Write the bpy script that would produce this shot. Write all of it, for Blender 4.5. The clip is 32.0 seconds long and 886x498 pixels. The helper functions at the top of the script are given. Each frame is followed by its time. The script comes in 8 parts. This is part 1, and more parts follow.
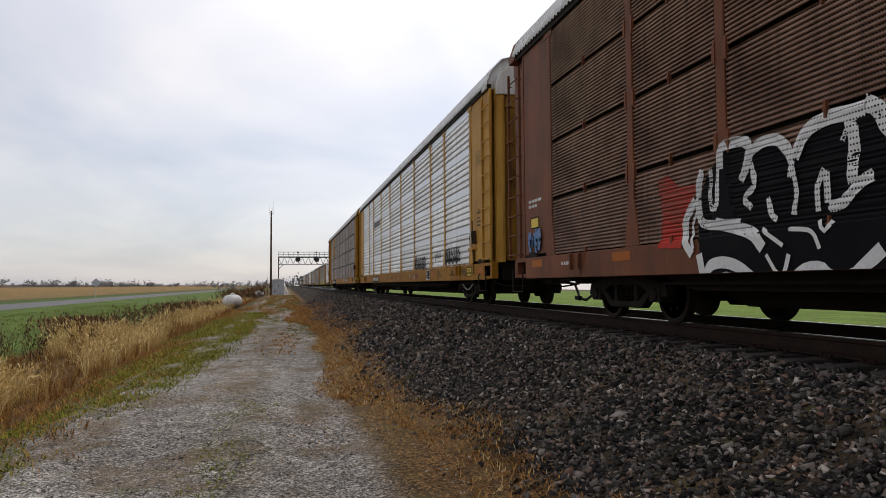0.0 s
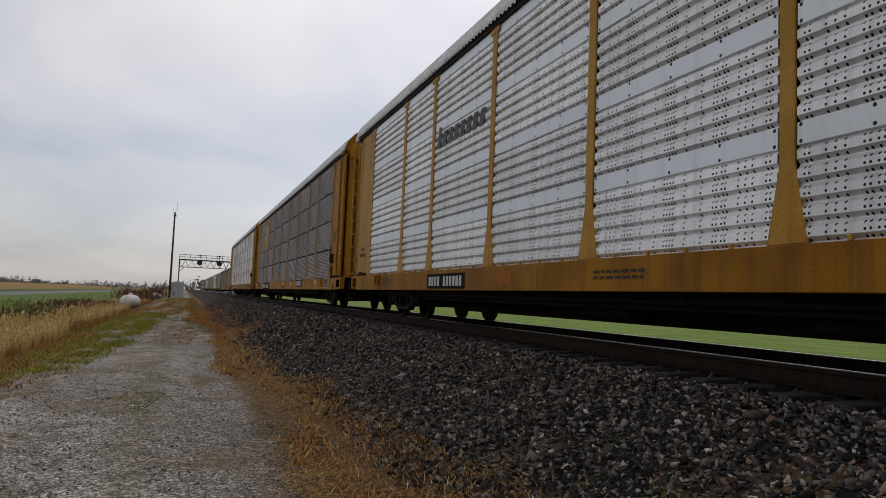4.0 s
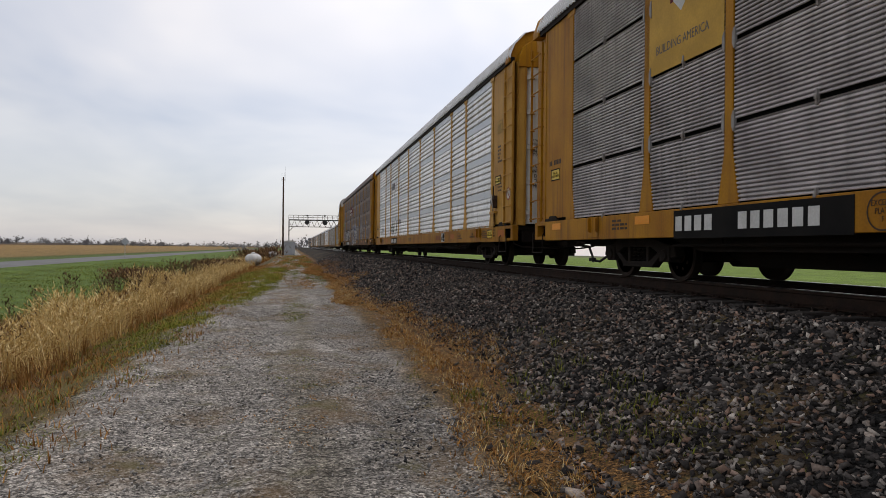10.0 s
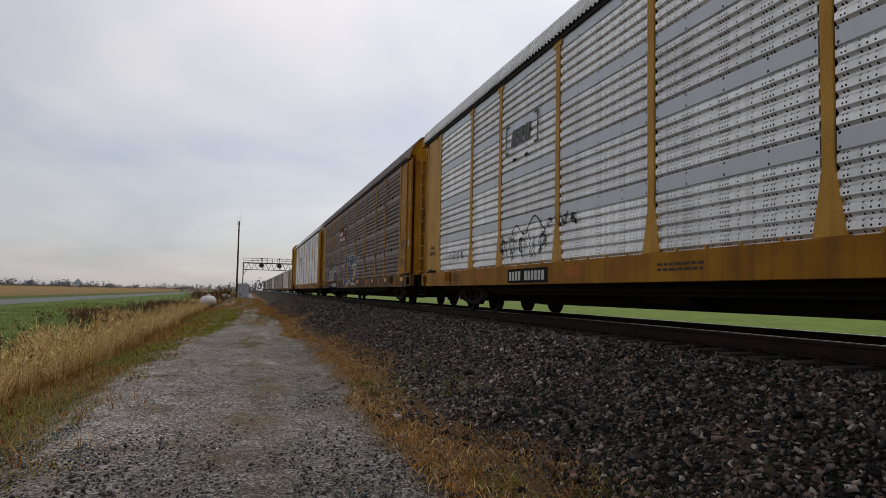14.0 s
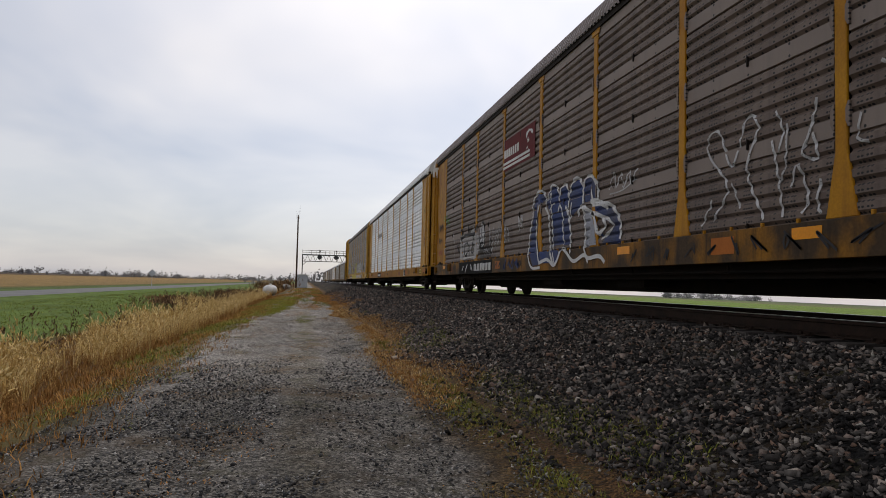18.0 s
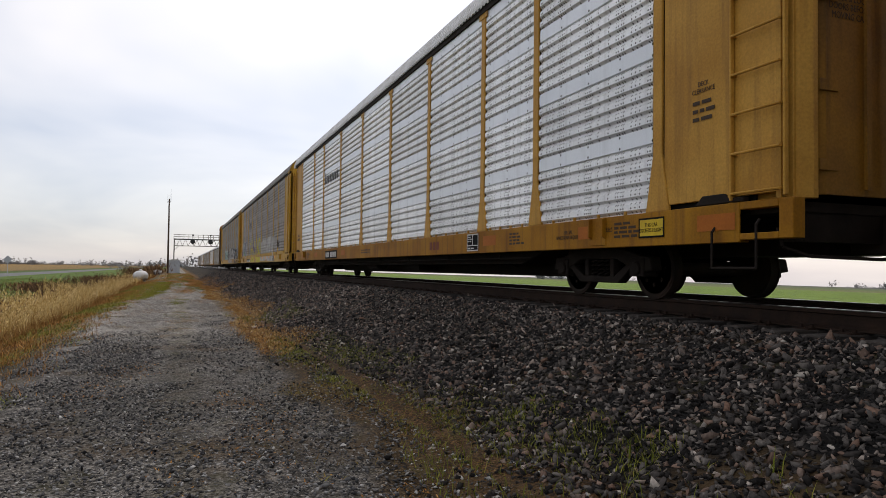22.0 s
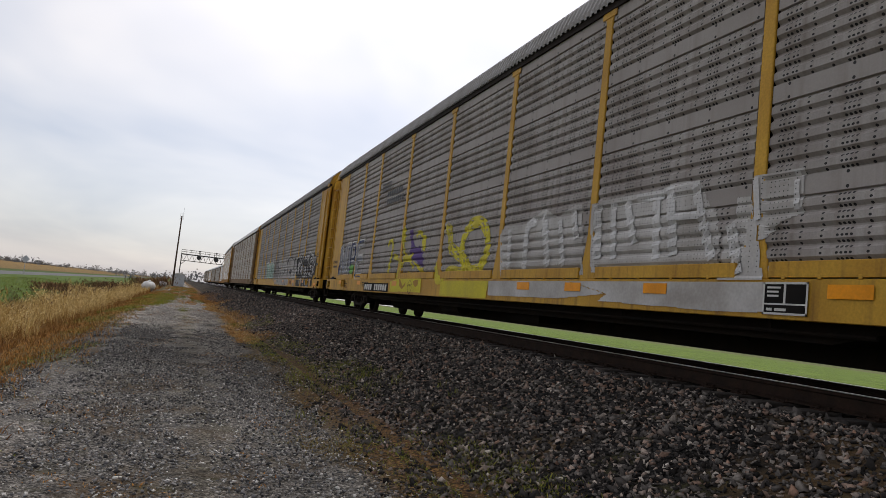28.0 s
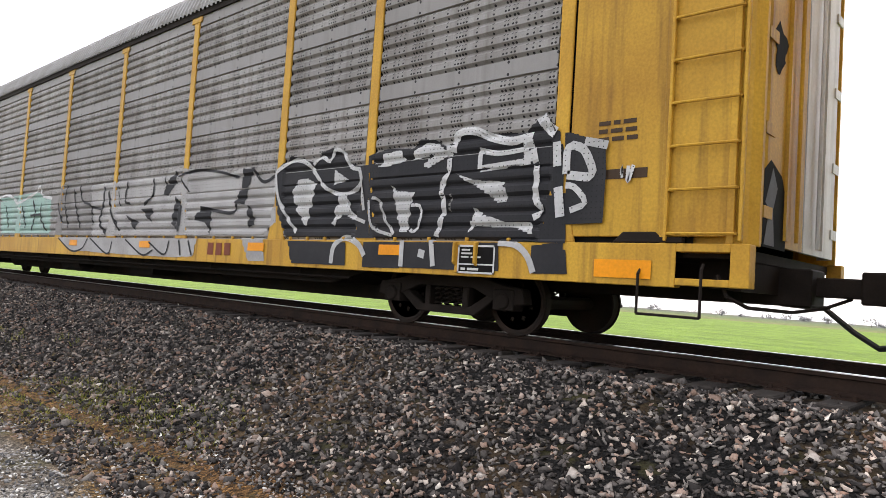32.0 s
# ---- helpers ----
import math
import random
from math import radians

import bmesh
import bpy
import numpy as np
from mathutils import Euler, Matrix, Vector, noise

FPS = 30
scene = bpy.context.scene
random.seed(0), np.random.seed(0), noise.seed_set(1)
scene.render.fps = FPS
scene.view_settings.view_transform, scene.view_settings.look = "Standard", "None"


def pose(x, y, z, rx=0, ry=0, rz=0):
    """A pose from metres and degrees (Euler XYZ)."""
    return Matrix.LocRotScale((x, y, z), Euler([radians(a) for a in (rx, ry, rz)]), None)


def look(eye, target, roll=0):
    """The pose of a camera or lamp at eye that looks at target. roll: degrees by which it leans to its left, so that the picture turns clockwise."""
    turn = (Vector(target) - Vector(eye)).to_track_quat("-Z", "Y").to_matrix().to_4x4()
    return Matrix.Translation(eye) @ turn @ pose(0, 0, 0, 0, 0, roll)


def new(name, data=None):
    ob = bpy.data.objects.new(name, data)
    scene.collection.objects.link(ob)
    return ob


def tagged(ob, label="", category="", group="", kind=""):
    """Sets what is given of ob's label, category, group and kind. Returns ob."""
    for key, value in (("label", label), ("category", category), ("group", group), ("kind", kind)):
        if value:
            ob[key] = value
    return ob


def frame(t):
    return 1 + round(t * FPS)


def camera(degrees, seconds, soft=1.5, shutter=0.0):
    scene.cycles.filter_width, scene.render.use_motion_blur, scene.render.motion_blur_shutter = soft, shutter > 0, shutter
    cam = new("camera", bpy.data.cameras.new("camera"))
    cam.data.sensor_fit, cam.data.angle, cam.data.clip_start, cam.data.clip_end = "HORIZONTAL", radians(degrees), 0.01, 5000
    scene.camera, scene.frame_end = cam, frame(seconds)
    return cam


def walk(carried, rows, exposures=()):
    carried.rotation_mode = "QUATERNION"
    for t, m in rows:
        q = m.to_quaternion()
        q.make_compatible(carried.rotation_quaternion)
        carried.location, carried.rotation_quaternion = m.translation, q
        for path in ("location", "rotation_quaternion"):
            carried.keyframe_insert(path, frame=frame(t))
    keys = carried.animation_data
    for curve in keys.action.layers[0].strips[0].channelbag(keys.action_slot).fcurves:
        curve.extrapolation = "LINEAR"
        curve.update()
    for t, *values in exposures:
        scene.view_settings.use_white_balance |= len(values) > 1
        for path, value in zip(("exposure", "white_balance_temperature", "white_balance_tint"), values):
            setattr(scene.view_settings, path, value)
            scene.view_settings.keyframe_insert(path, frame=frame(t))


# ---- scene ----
cam = camera(65.19, 32.0, soft=0.5)


def eye(x, y, z, yaw, pitch, roll):
    """A camera pose from its place, its turn to the left of the track's line, its tilt up and its roll."""
    a, b = radians(yaw), radians(pitch)
    ahead = Vector((-math.sin(a) * math.cos(b), math.cos(a) * math.cos(b), math.sin(b)))
    return look((x, y, z), Vector((x, y, z)) + ahead, roll)


# the picture's brightness (stops) and white balance over time
EXPOSURE = [(t, e, 7300, 15) for t, e in ((0, -0.1), (2, -0.3), (5, -0.5), (7, -0.35), (9, -0.1), (11, -0.25), (13, -0.45), (17, -0.3), (18, -0.2), (19, -0.42), (20, -0.45), (21, 0.05), (22, 0.0), (23, -0.2), (25, -0.45), (28, -0.1), (30, 0.2), (31, 0.65), (31.5, 1.15), (32, 1.4))]
walk(cam, [
    (0, eye(-5.77, 0.91, 1.68, -12.79, 2.90, -0.36)),
    (0.5, eye(-5.72, 0.42, 1.67, -11.98, 1.02, 1.33)),
    (1, eye(-5.69, -0.06, 1.62, -14.05, 1.81, -0.41)),
    (1.5, eye(-5.68, -0.55, 1.63, -14.71, 5.22, 1.57)),
    (2, eye(-5.63, -1.01, 1.66, -14.27, 5.27, 0.35)),
    (2.5, eye(-5.64, -1.48, 1.66, -16.78, 4.76, 0.05)),
    (4.5, eye(-5.89, -3.36, 1.61, -20.90, 4.02, 1.99)),
    (5, eye(-5.97, -3.84, 1.61, -21.07, 3.89, -0.57)),
    (5.5, eye(-6.08, -4.16, 1.59, -19.09, 4.14, 0.41)),
    (6, eye(-6.07, -4.54, 1.58, -15.10, 3.39, 2.68)),
    (6.5, eye(-6.11, -5.05, 1.58, -11.68, 1.17, 1.93)),
    (7, eye(-6.09, -5.56, 1.50, -9.25, 0.74, 1.95)),
    (7.5, eye(-6.13, -6.07, 1.53, -15.93, -0.90, 1.03)),
    (8, eye(-6.19, -6.49, 1.56, -17.23, -0.47, 2.00)),
    (8.5, eye(-6.23, -6.91, 1.59, -14.14, -1.74, 1.86)),
    (9, eye(-6.30, -7.34, 1.58, -15.28, -3.78, 1.01)),
    (9.5, eye(-6.31, -7.84, 1.58, -12.39, -1.63, 2.42)),
    (10, eye(-6.38, -8.33, 1.60, -12.20, -0.07, 0.55)),
    (10.5, eye(-6.46, -8.85, 1.59, -11.17, 0.93, 0.83)),
    (11, eye(-6.46, -9.42, 1.55, -11.83, 0.89, 1.24)),
    (11.5, eye(-6.52, -9.96, 1.55, -11.15, 0.53, 0.93)),
    (12, eye(-6.50, -10.53, 1.57, -10.23, 0.62, 0.55)),
    (12.5, eye(-6.48, -11.11, 1.56, -12.34, 1.49, -0.31)),
    (13, eye(-6.49, -11.68, 1.49, -9.48, 1.16, 2.20)),
    (13.5, eye(-6.42, -12.22, 1.48, -16.90, 2.19, 5.04)),
    (14, eye(-6.47, -12.79, 1.58, -15.74, 3.65, 1.07)),
    (14.5, eye(-6.45, -13.40, 1.60, -12.05, 3.58, 2.18)),
    (16.5, eye(-6.59, -15.68, 1.38, -12.26, 2.40, 2.29)),
    (17, eye(-6.56, -16.21, 1.41, -12.98, 2.03, 1.59)),
    (17.5, eye(-6.44, -16.82, 1.41, -8.25, 2.34, 0.82)),
    (18, eye(-6.29, -17.37, 1.45, -11.09, 2.88, 1.30)),
    (18.5, eye(-6.25, -17.94, 1.47, -9.73, 4.86, 1.85)),
    (19, eye(-6.13, -18.47, 1.46, -10.48, 3.54, 1.06)),
    (19.5, eye(-6.12, -18.97, 1.42, -18.10, 4.56, 0.89)),
    (20, eye(-6.24, -19.41, 1.39, -18.13, 3.38, 1.61)),
    (20.5, eye(-6.28, -19.87, 1.42, -22.47, -0.05, 0.92)),
    (21, eye(-6.26, -20.39, 1.50, -22.95, 4.25, -1.07)),
    (21.5, eye(-6.23, -20.93, 1.47, -22.74, 2.28, 1.73)),
    (22, eye(-6.33, -21.47, 1.49, -20.88, 1.65, 0.69)),
    (22.5, eye(-6.32, -22.12, 1.38, -20.81, 3.77, 3.89)),
    (23, eye(-6.41, -22.81, 1.40, -21.71, 3.72, 5.07)),
    (23.5, eye(-6.46, -23.49, 1.44, -18.98, 7.32, 0.90)),
    (24, eye(-6.64, -24.12, 1.42, -19.33, 3.72, 4.18)),
    (24.5, eye(-6.66, -24.75, 1.48, -17.73, 3.81, 0.22)),
    (25, eye(-6.54, -25.39, 1.42, -15.88, 5.97, 3.58)),
    (25.5, eye(-6.63, -25.97, 1.55, -12.27, 2.86, 0.81)),
    (27.5, eye(-6.73, -28.48, 1.54, -21.99, 2.53, 1.85)),
    (28, eye(-6.60, -29.07, 1.55, -20.25, 4.80, 6.16)),
    (28.5, eye(-6.60, -29.61, 1.56, -26.16, 2.39, 2.58)),
    (29, eye(-6.72, -30.07, 1.65, -28.84, 3.05, 1.04)),
    (29.5, eye(-6.77, -30.54, 1.70, -31.16, 1.28, 1.19)),
    (30, eye(-6.98, -30.92, 1.75, -29.78, -0.33, 3.11)),
    (30.5, eye(-7.03, -31.27, 1.73, -33.86, -1.08, 4.49)),
    (31, eye(-7.07, -31.44, 1.69, -43.53, 3.45, 3.08)),
    (31.5, eye(-7.11, -31.42, 1.67, -45.74, 0.92, 2.86)),
    (32, eye(-7.08, -31.44, 1.70, -47.51, 2.67, 3.61)),
], exposures=EXPOSURE)

RAIL = 1.17           # height of the rail head over the track-side lane
PITCH = 28.5          # length of one car over its couplers
SPACING = 4.3         # from track to track past the turnout
FIRST = 14.27         # far end of the leading car at the start


def travel(t):
    """Metres that the train has run towards the camera since the start."""
    return 6.737 * t + 0.00963 * ((t - 16) ** 2 - 256)


# ---- light ----
world = bpy.data.worlds.new("overcast")
scene.world = world
world.use_nodes = True
SUN_UP, SUN_TURN = radians(50), radians(40)


def link(tree, a, b):
    tree.links.new(a, b)


def build_sky():
    t = world.node_tree
    n = t.nodes
    n.clear()
    out = n.new("ShaderNodeOutputWorld")
    blue = n.new("ShaderNodeTexSky")
    blue.sky_type, blue.sun_disc = "NISHITA", False
    blue.sun_elevation, blue.sun_rotation = SUN_UP, SUN_TURN
    bg1 = n.new("ShaderNodeBackground")
    bg1.inputs[1].default_value = 0.05
    link(t, blue.outputs[0], bg1.inputs[0])
    co = n.new("ShaderNodeTexCoord")
    sep = n.new("ShaderNodeSeparateXYZ")
    link(t, co.outputs["Generated"], sep.inputs[0])
    # cloud layer: the direction is projected on a flat deck high above
    mx = n.new("ShaderNodeMath")
    mx.operation = "ADD"
    mx.inputs[1].default_value = 0.24
    link(t, sep.outputs[2], mx.inputs[0])
    mm = n.new("ShaderNodeMath")
    mm.operation = "MAXIMUM"
    mm.inputs[1].default_value = 0.05
    link(t, mx.outputs[0], mm.inputs[0])
    comb = n.new("ShaderNodeCombineXYZ")
    for i in (0, 1):
        d = n.new("ShaderNodeMath")
        d.operation = "DIVIDE"
        link(t, sep.outputs[i], d.inputs[0])
        link(t, mm.outputs[0], d.inputs[1])
        link(t, d.outputs[0], comb.inputs[i])
    big = n.new("ShaderNodeTexNoise")
    big.inputs["Scale"].default_value = 1.0
    big.inputs["Detail"].default_value = 4
    big.inputs["Roughness"].default_value = 0.5
    big.inputs["Distortion"].default_value = 0.3
    link(t, comb.outputs[0], big.inputs["Vector"])
    ramp = n.new("ShaderNodeValToRGB")
    e = ramp.color_ramp.elements
    e[0].position, e[0].color = 0.34, (0.40, 0.455, 0.55, 1)
    e[1].position, e[1].color = 0.61, (0.655, 0.67, 0.69, 1)
    link(t, big.outputs[0], ramp.inputs[0])
    # thinner, brighter cloud on the sun's side
    dot = n.new("ShaderNodeVectorMath")
    dot.operation = "DOT_PRODUCT"
    dot.inputs[1].default_value = (math.sin(SUN_TURN) * math.cos(SUN_UP), math.cos(SUN_TURN) * math.cos(SUN_UP), math.sin(SUN_UP))
    link(t, co.outputs["Generated"], dot.inputs[0])
    glow = n.new("ShaderNodeMapRange")
    glow.inputs[1].default_value, glow.inputs[2].default_value = 0.45, 1.0
    glow.inputs[3].default_value, glow.inputs[4].default_value = 1.0, 1.7
    link(t, dot.outputs["Value"], glow.inputs[0])
    bg2 = n.new("ShaderNodeBackground")
    # colder grey in the haze over the horizon
    near = n.new("ShaderNodeMapRange")
    near.inputs[1].default_value, near.inputs[2].default_value, near.inputs[3].default_value, near.inputs[4].default_value = 0.0, 0.3, 1.0, 0.0
    link(t, sep.outputs[2], near.inputs[0])
    cold = n.new("ShaderNodeMix")
    cold.data_type, cold.blend_type = "RGBA", "MULTIPLY"
    link(t, near.outputs[0], cold.inputs[0])
    link(t, ramp.outputs[0], cold.inputs[6])
    cold.inputs[7].default_value = (0.86, 0.94, 1.1, 1)
    link(t, cold.outputs[2], bg2.inputs[0])
    # an overcast sky is duller towards the horizon
    low = n.new("ShaderNodeMapRange")
    low.inputs[1].default_value, low.inputs[2].default_value = 0.0, 0.4
    low.inputs[3].default_value, low.inputs[4].default_value = 0.74, 1.06
    link(t, sep.outputs[2], low.inputs[0])
    both = n.new("ShaderNodeMath")
    both.operation = "MULTIPLY"
    link(t, glow.outputs[0], both.inputs[0])
    link(t, low.outputs[0], both.inputs[1])
    link(t, both.outputs[0], bg2.inputs[1])
    add = n.new("ShaderNodeAddShader")
    link(t, bg1.outputs[0], add.inputs[0])
    link(t, bg2.outputs[0], add.inputs[1])
    link(t, add.outputs[0], out.inputs[0])


build_sky()
sun = new("sun", bpy.data.lights.new("sun", "SUN"))
sun.data.energy, sun.data.angle, sun.data.color = 0.6, radians(25), (1.0, 0.97, 0.92)
sun.matrix_world = look((math.sin(SUN_TURN) * math.cos(SUN_UP) * 50, math.cos(SUN_TURN) * math.cos(SUN_UP) * 50, math.sin(SUN_UP) * 50), (0, 0, 0))


# ---- materials ----
def material(name, colour, rough=0.6, metal=0.0, second=None, scale=3.0, grain=0.0, grain_scale=60.0, bump=0.0, bump_scale=80.0,
             streak=None, streak_amount=0.0, spread=0.0, low=0.35, high=0.65, spec=0.5):
    """A surface in two scales: large stains of the second colour, fine grain, relief, and streaks that run down it."""
    mat = bpy.data.materials.new(name)
    mat.use_nodes = True
    t = mat.node_tree
    n = t.nodes
    b = n["Principled BSDF"]
    b.inputs["Roughness"].default_value, b.inputs["Metallic"].default_value = rough, metal
    b.inputs["Specular IOR Level"].default_value = spec
    co = n.new("ShaderNodeTexCoord")
    col = n.new("ShaderNodeRGB")
    col.outputs[0].default_value = (*colour, 1)
    last = col.outputs[0]

    def mix(a, bcol, fac, how="MIX"):
        m = n.new("ShaderNodeMix")
        m.data_type, m.blend_type = "RGBA", how
        link(t, a, m.inputs[6])
        if isinstance(bcol, tuple):
            m.inputs[7].default_value = (*bcol, 1)
        else:
            link(t, bcol, m.inputs[7])
        if isinstance(fac, float):
            m.inputs[0].default_value = fac
        else:
            link(t, fac, m.inputs[0])
        return m.outputs[2]

    def spots(s, lo, hi, detail=4, stretch=None):
        tex = n.new("ShaderNodeTexNoise")
        tex.inputs["Scale"].default_value, tex.inputs["Detail"].default_value = s, detail
        if stretch:
            mp = n.new("ShaderNodeMapping")
            mp.inputs["Scale"].default_value = stretch
            link(t, co.outputs["Object"], mp.inputs[0])
            link(t, mp.outputs[0], tex.inputs["Vector"])
        else:
            link(t, co.outputs["Object"], tex.inputs["Vector"])
        r = n.new("ShaderNodeMapRange")
        r.inputs[1].default_value, r.inputs[2].default_value = lo, hi
        link(t, tex.outputs[0], r.inputs[0])
        return r.outputs[0]

    if second:
        last = mix(last, second, spots(scale, low, high))
    if streak:
        f = spots(1.0, 0.5, 0.75, 3, (9.0, 9.0, 0.5))
        s = n.new("ShaderNodeMath")
        s.operation = "MULTIPLY"
        s.inputs[1].default_value = streak_amount
        link(t, f, s.inputs[0])
        last = mix(last, streak, s.outputs[0])
    if grain:
        g = spots(grain_scale, 0.3, 0.7, 2)
        dark = mix(last, (1 - grain, 1 - grain, 1 - grain), 1.0, "MULTIPLY")
        last = mix(last, dark, g)
    if spread:
        info = n.new("ShaderNodeObjectInfo")
        r = n.new("ShaderNodeMapRange")
        r.inputs[3].default_value, r.inputs[4].default_value = 1 - spread, 1 + spread
        link(t, info.outputs["Random"], r.inputs[0])
        hsv = n.new("ShaderNodeHueSaturation")
        link(t, last, hsv.inputs["Color"])
        link(t, r.outputs[0], hsv.inputs["Value"])
        last = hsv.outputs[0]
    link(t, last, b.inputs["Base Color"])
    if bump:
        tex = n.new("ShaderNodeTexNoise")
        tex.inputs["Scale"].default_value, tex.inputs["Detail"].default_value = bump_scale, 3
        link(t, co.outputs["Object"], tex.inputs["Vector"])
        bp = n.new("ShaderNodeBump")
        bp.inputs["Strength"].default_value, bp.inputs["Distance"].default_value = 1.0, bump
        link(t, tex.outputs[0], bp.inputs["Height"])
        link(t, bp.outputs[0], b.inputs["Normal"])
    return mat


def perforated(mat, step_y, step_z, radius, pattern, hole=(0.012, 0.012, 0.013), above=None, rise=0.0):
    """Adds rows of round punched holes to a side sheet's material: whole columns are left out by the pattern (period, every, dense)."""
    t = mat.node_tree
    n = t.nodes
    b = n["Principled BSDF"]
    co = n.new("ShaderNodeTexCoord")
    sep = n.new("ShaderNodeSeparateXYZ")
    link(t, co.outputs["Object"], sep.inputs[0])

    def op(kind, a, v):
        m = n.new("ShaderNodeMath")
        m.operation = kind
        for i, q in enumerate((a, v)):
            if isinstance(q, float):
                m.inputs[i].default_value = q
            else:
                link(t, q, m.inputs[i])
        return m.outputs[0]

    across = op("DIVIDE", op("ADD", sep.outputs[1], 50.0), step_y)
    up = op("DIVIDE", op("ADD", sep.outputs[2], 200 * step_z - rise), step_z)
    dy = op("MULTIPLY", op("SUBTRACT", op("FRACT", across, 0.0), 0.5), step_y)
    dz = op("MULTIPLY", op("SUBTRACT", op("FRACT", up, 0.0), 0.5), step_z)
    # each hole is a flat near-black dot, its inner shade put into the colour
    holes = op("LESS_THAN", op("ADD", op("MULTIPLY", dy, dy), op("MULTIPLY", dz, dz)), radius * radius)
    period, every, dense = pattern
    column = op("MODULO", op("FLOOR", across, 0.0), float(period))
    shown = op("MAXIMUM", op("LESS_THAN", op("MODULO", column, float(every)), 0.5), op("GREATER_THAN", column, dense - 0.5))
    holes = op("MULTIPLY", holes, shown)
    if above is not None:
        holes = op("MULTIPLY", holes, op("GREATER_THAN", sep.outputs[2], above))
    old = b.inputs["Base Color"].links[0].from_socket
    m = n.new("ShaderNodeMix")
    m.data_type = "RGBA"
    link(t, old, m.inputs[6])
    m.inputs[7].default_value = (*hole, 1)
    link(t, holes, m.inputs[0])
    link(t, m.outputs[2], b.inputs["Base Color"])
    return mat


SHEET = 0.9475        # height of one side sheet


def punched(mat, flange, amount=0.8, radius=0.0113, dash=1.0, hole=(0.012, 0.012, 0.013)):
    """A side sheet: columns of punched holes, even on both sides of its middle, and a smooth bolted strip along its upper edge."""
    t = mat.node_tree
    n = t.nodes
    b = n["Principled BSDF"]
    co = n.new("ShaderNodeTexCoord")
    sep = n.new("ShaderNodeSeparateXYZ")
    link(t, co.outputs["Object"], sep.inputs[0])

    def op(kind, a, v=0.0, w=None):
        m = n.new("ShaderNodeMath")
        m.operation = kind
        for i, q in enumerate((a, v) if w is None else (a, v, w)):
            if isinstance(q, float):
                m.inputs[i].default_value = q
            else:
                link(t, q, m.inputs[i])
        return m.outputs[0]

    def nearest(value, places):
        last = None
        for p in places:
            d = op("ABSOLUTE", op("SUBTRACT", value, p))
            last = d if last is None else op("MINIMUM", last, d)
        return last

    def blend(a, colour, fac):
        m = n.new("ShaderNodeMix")
        m.data_type = "RGBA"
        link(t, a, m.inputs[6])
        m.inputs[7].default_value = (*colour, 1)
        link(t, fac, m.inputs[0])
        return m.outputs[2]

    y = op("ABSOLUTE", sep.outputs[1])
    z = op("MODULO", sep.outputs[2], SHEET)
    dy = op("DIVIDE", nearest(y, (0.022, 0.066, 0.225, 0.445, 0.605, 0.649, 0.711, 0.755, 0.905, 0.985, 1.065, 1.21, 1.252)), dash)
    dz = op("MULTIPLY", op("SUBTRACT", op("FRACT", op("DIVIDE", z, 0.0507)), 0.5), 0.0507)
    # holes and bolts are flat near-black dots: their shade is painted on
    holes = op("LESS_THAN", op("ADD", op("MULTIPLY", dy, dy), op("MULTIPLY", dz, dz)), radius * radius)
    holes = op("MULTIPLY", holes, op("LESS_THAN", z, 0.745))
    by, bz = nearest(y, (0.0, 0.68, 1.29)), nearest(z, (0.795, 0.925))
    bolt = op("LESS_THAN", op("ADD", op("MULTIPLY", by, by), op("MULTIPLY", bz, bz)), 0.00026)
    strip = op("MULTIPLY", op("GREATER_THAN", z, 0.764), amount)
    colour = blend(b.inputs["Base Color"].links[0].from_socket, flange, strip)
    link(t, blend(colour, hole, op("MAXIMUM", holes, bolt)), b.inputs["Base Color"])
    return mat


RUST = (0.12, 0.05, 0.02)
M = {}
M["yellow"] = material("yellow_paint", (0.46, 0.21, 0.008), 0.58, 0, (0.33, 0.135, 0.008), 1.2, 0.2, 40, 0.001, 30, RUST, 0.65, 0.06, spec=0.16)
M["bright_yellow"] = material("bright_yellow_paint", (0.58, 0.33, 0.042), 0.52, 0, (0.45, 0.235, 0.03), 1.2, 0.2, 40, 0.001, 30, RUST, 0.65, 0.06, spec=0.2)
M["ochre"] = material("ochre_paint", (0.55, 0.295, 0.055), 0.56, 0, (0.42, 0.205, 0.03), 1.2, 0.2, 40, 0.001, 30, RUST, 0.5, 0.06, spec=0.18)
M["sill_ochre"] = material("ochre_sill_paint", (0.39, 0.178, 0.012), 0.6, 0, (0.25, 0.10, 0.009), 1.2, 0.2, 40, 0.001, 30, RUST, 0.65, 0.0, spec=0.12)
# body paint of the far cars, muted to carry the haze of distance
M["dusty"] = material("haze_muted_brown_paint", (0.26, 0.17, 0.09), 0.7, 0, (0.19, 0.12, 0.07), 1.2, 0.2, 40, streak=RUST, streak_amount=0.4, spec=0.15)
M["grimy_yellow"] = material("grimy_yellow_paint", (0.29, 0.125, 0.012), 0.65, 0, (0.06, 0.036, 0.018), 1.3, 0.3, 30, 0.001, 30, (0.025, 0.017, 0.012), 0.9, 0.0, 0.36, 0.56, 0.15)
M["brown"] = material("brown_paint", (0.21, 0.066, 0.026), 0.6, 0, (0.125, 0.043, 0.02), 1.2, 0.2, 40, 0.001, 30, (0.05, 0.03, 0.025), 0.5, 0.06, spec=0.2)
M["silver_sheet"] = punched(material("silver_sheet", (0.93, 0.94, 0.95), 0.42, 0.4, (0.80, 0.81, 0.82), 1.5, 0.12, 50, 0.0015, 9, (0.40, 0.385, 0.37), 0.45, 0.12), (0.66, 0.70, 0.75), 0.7)
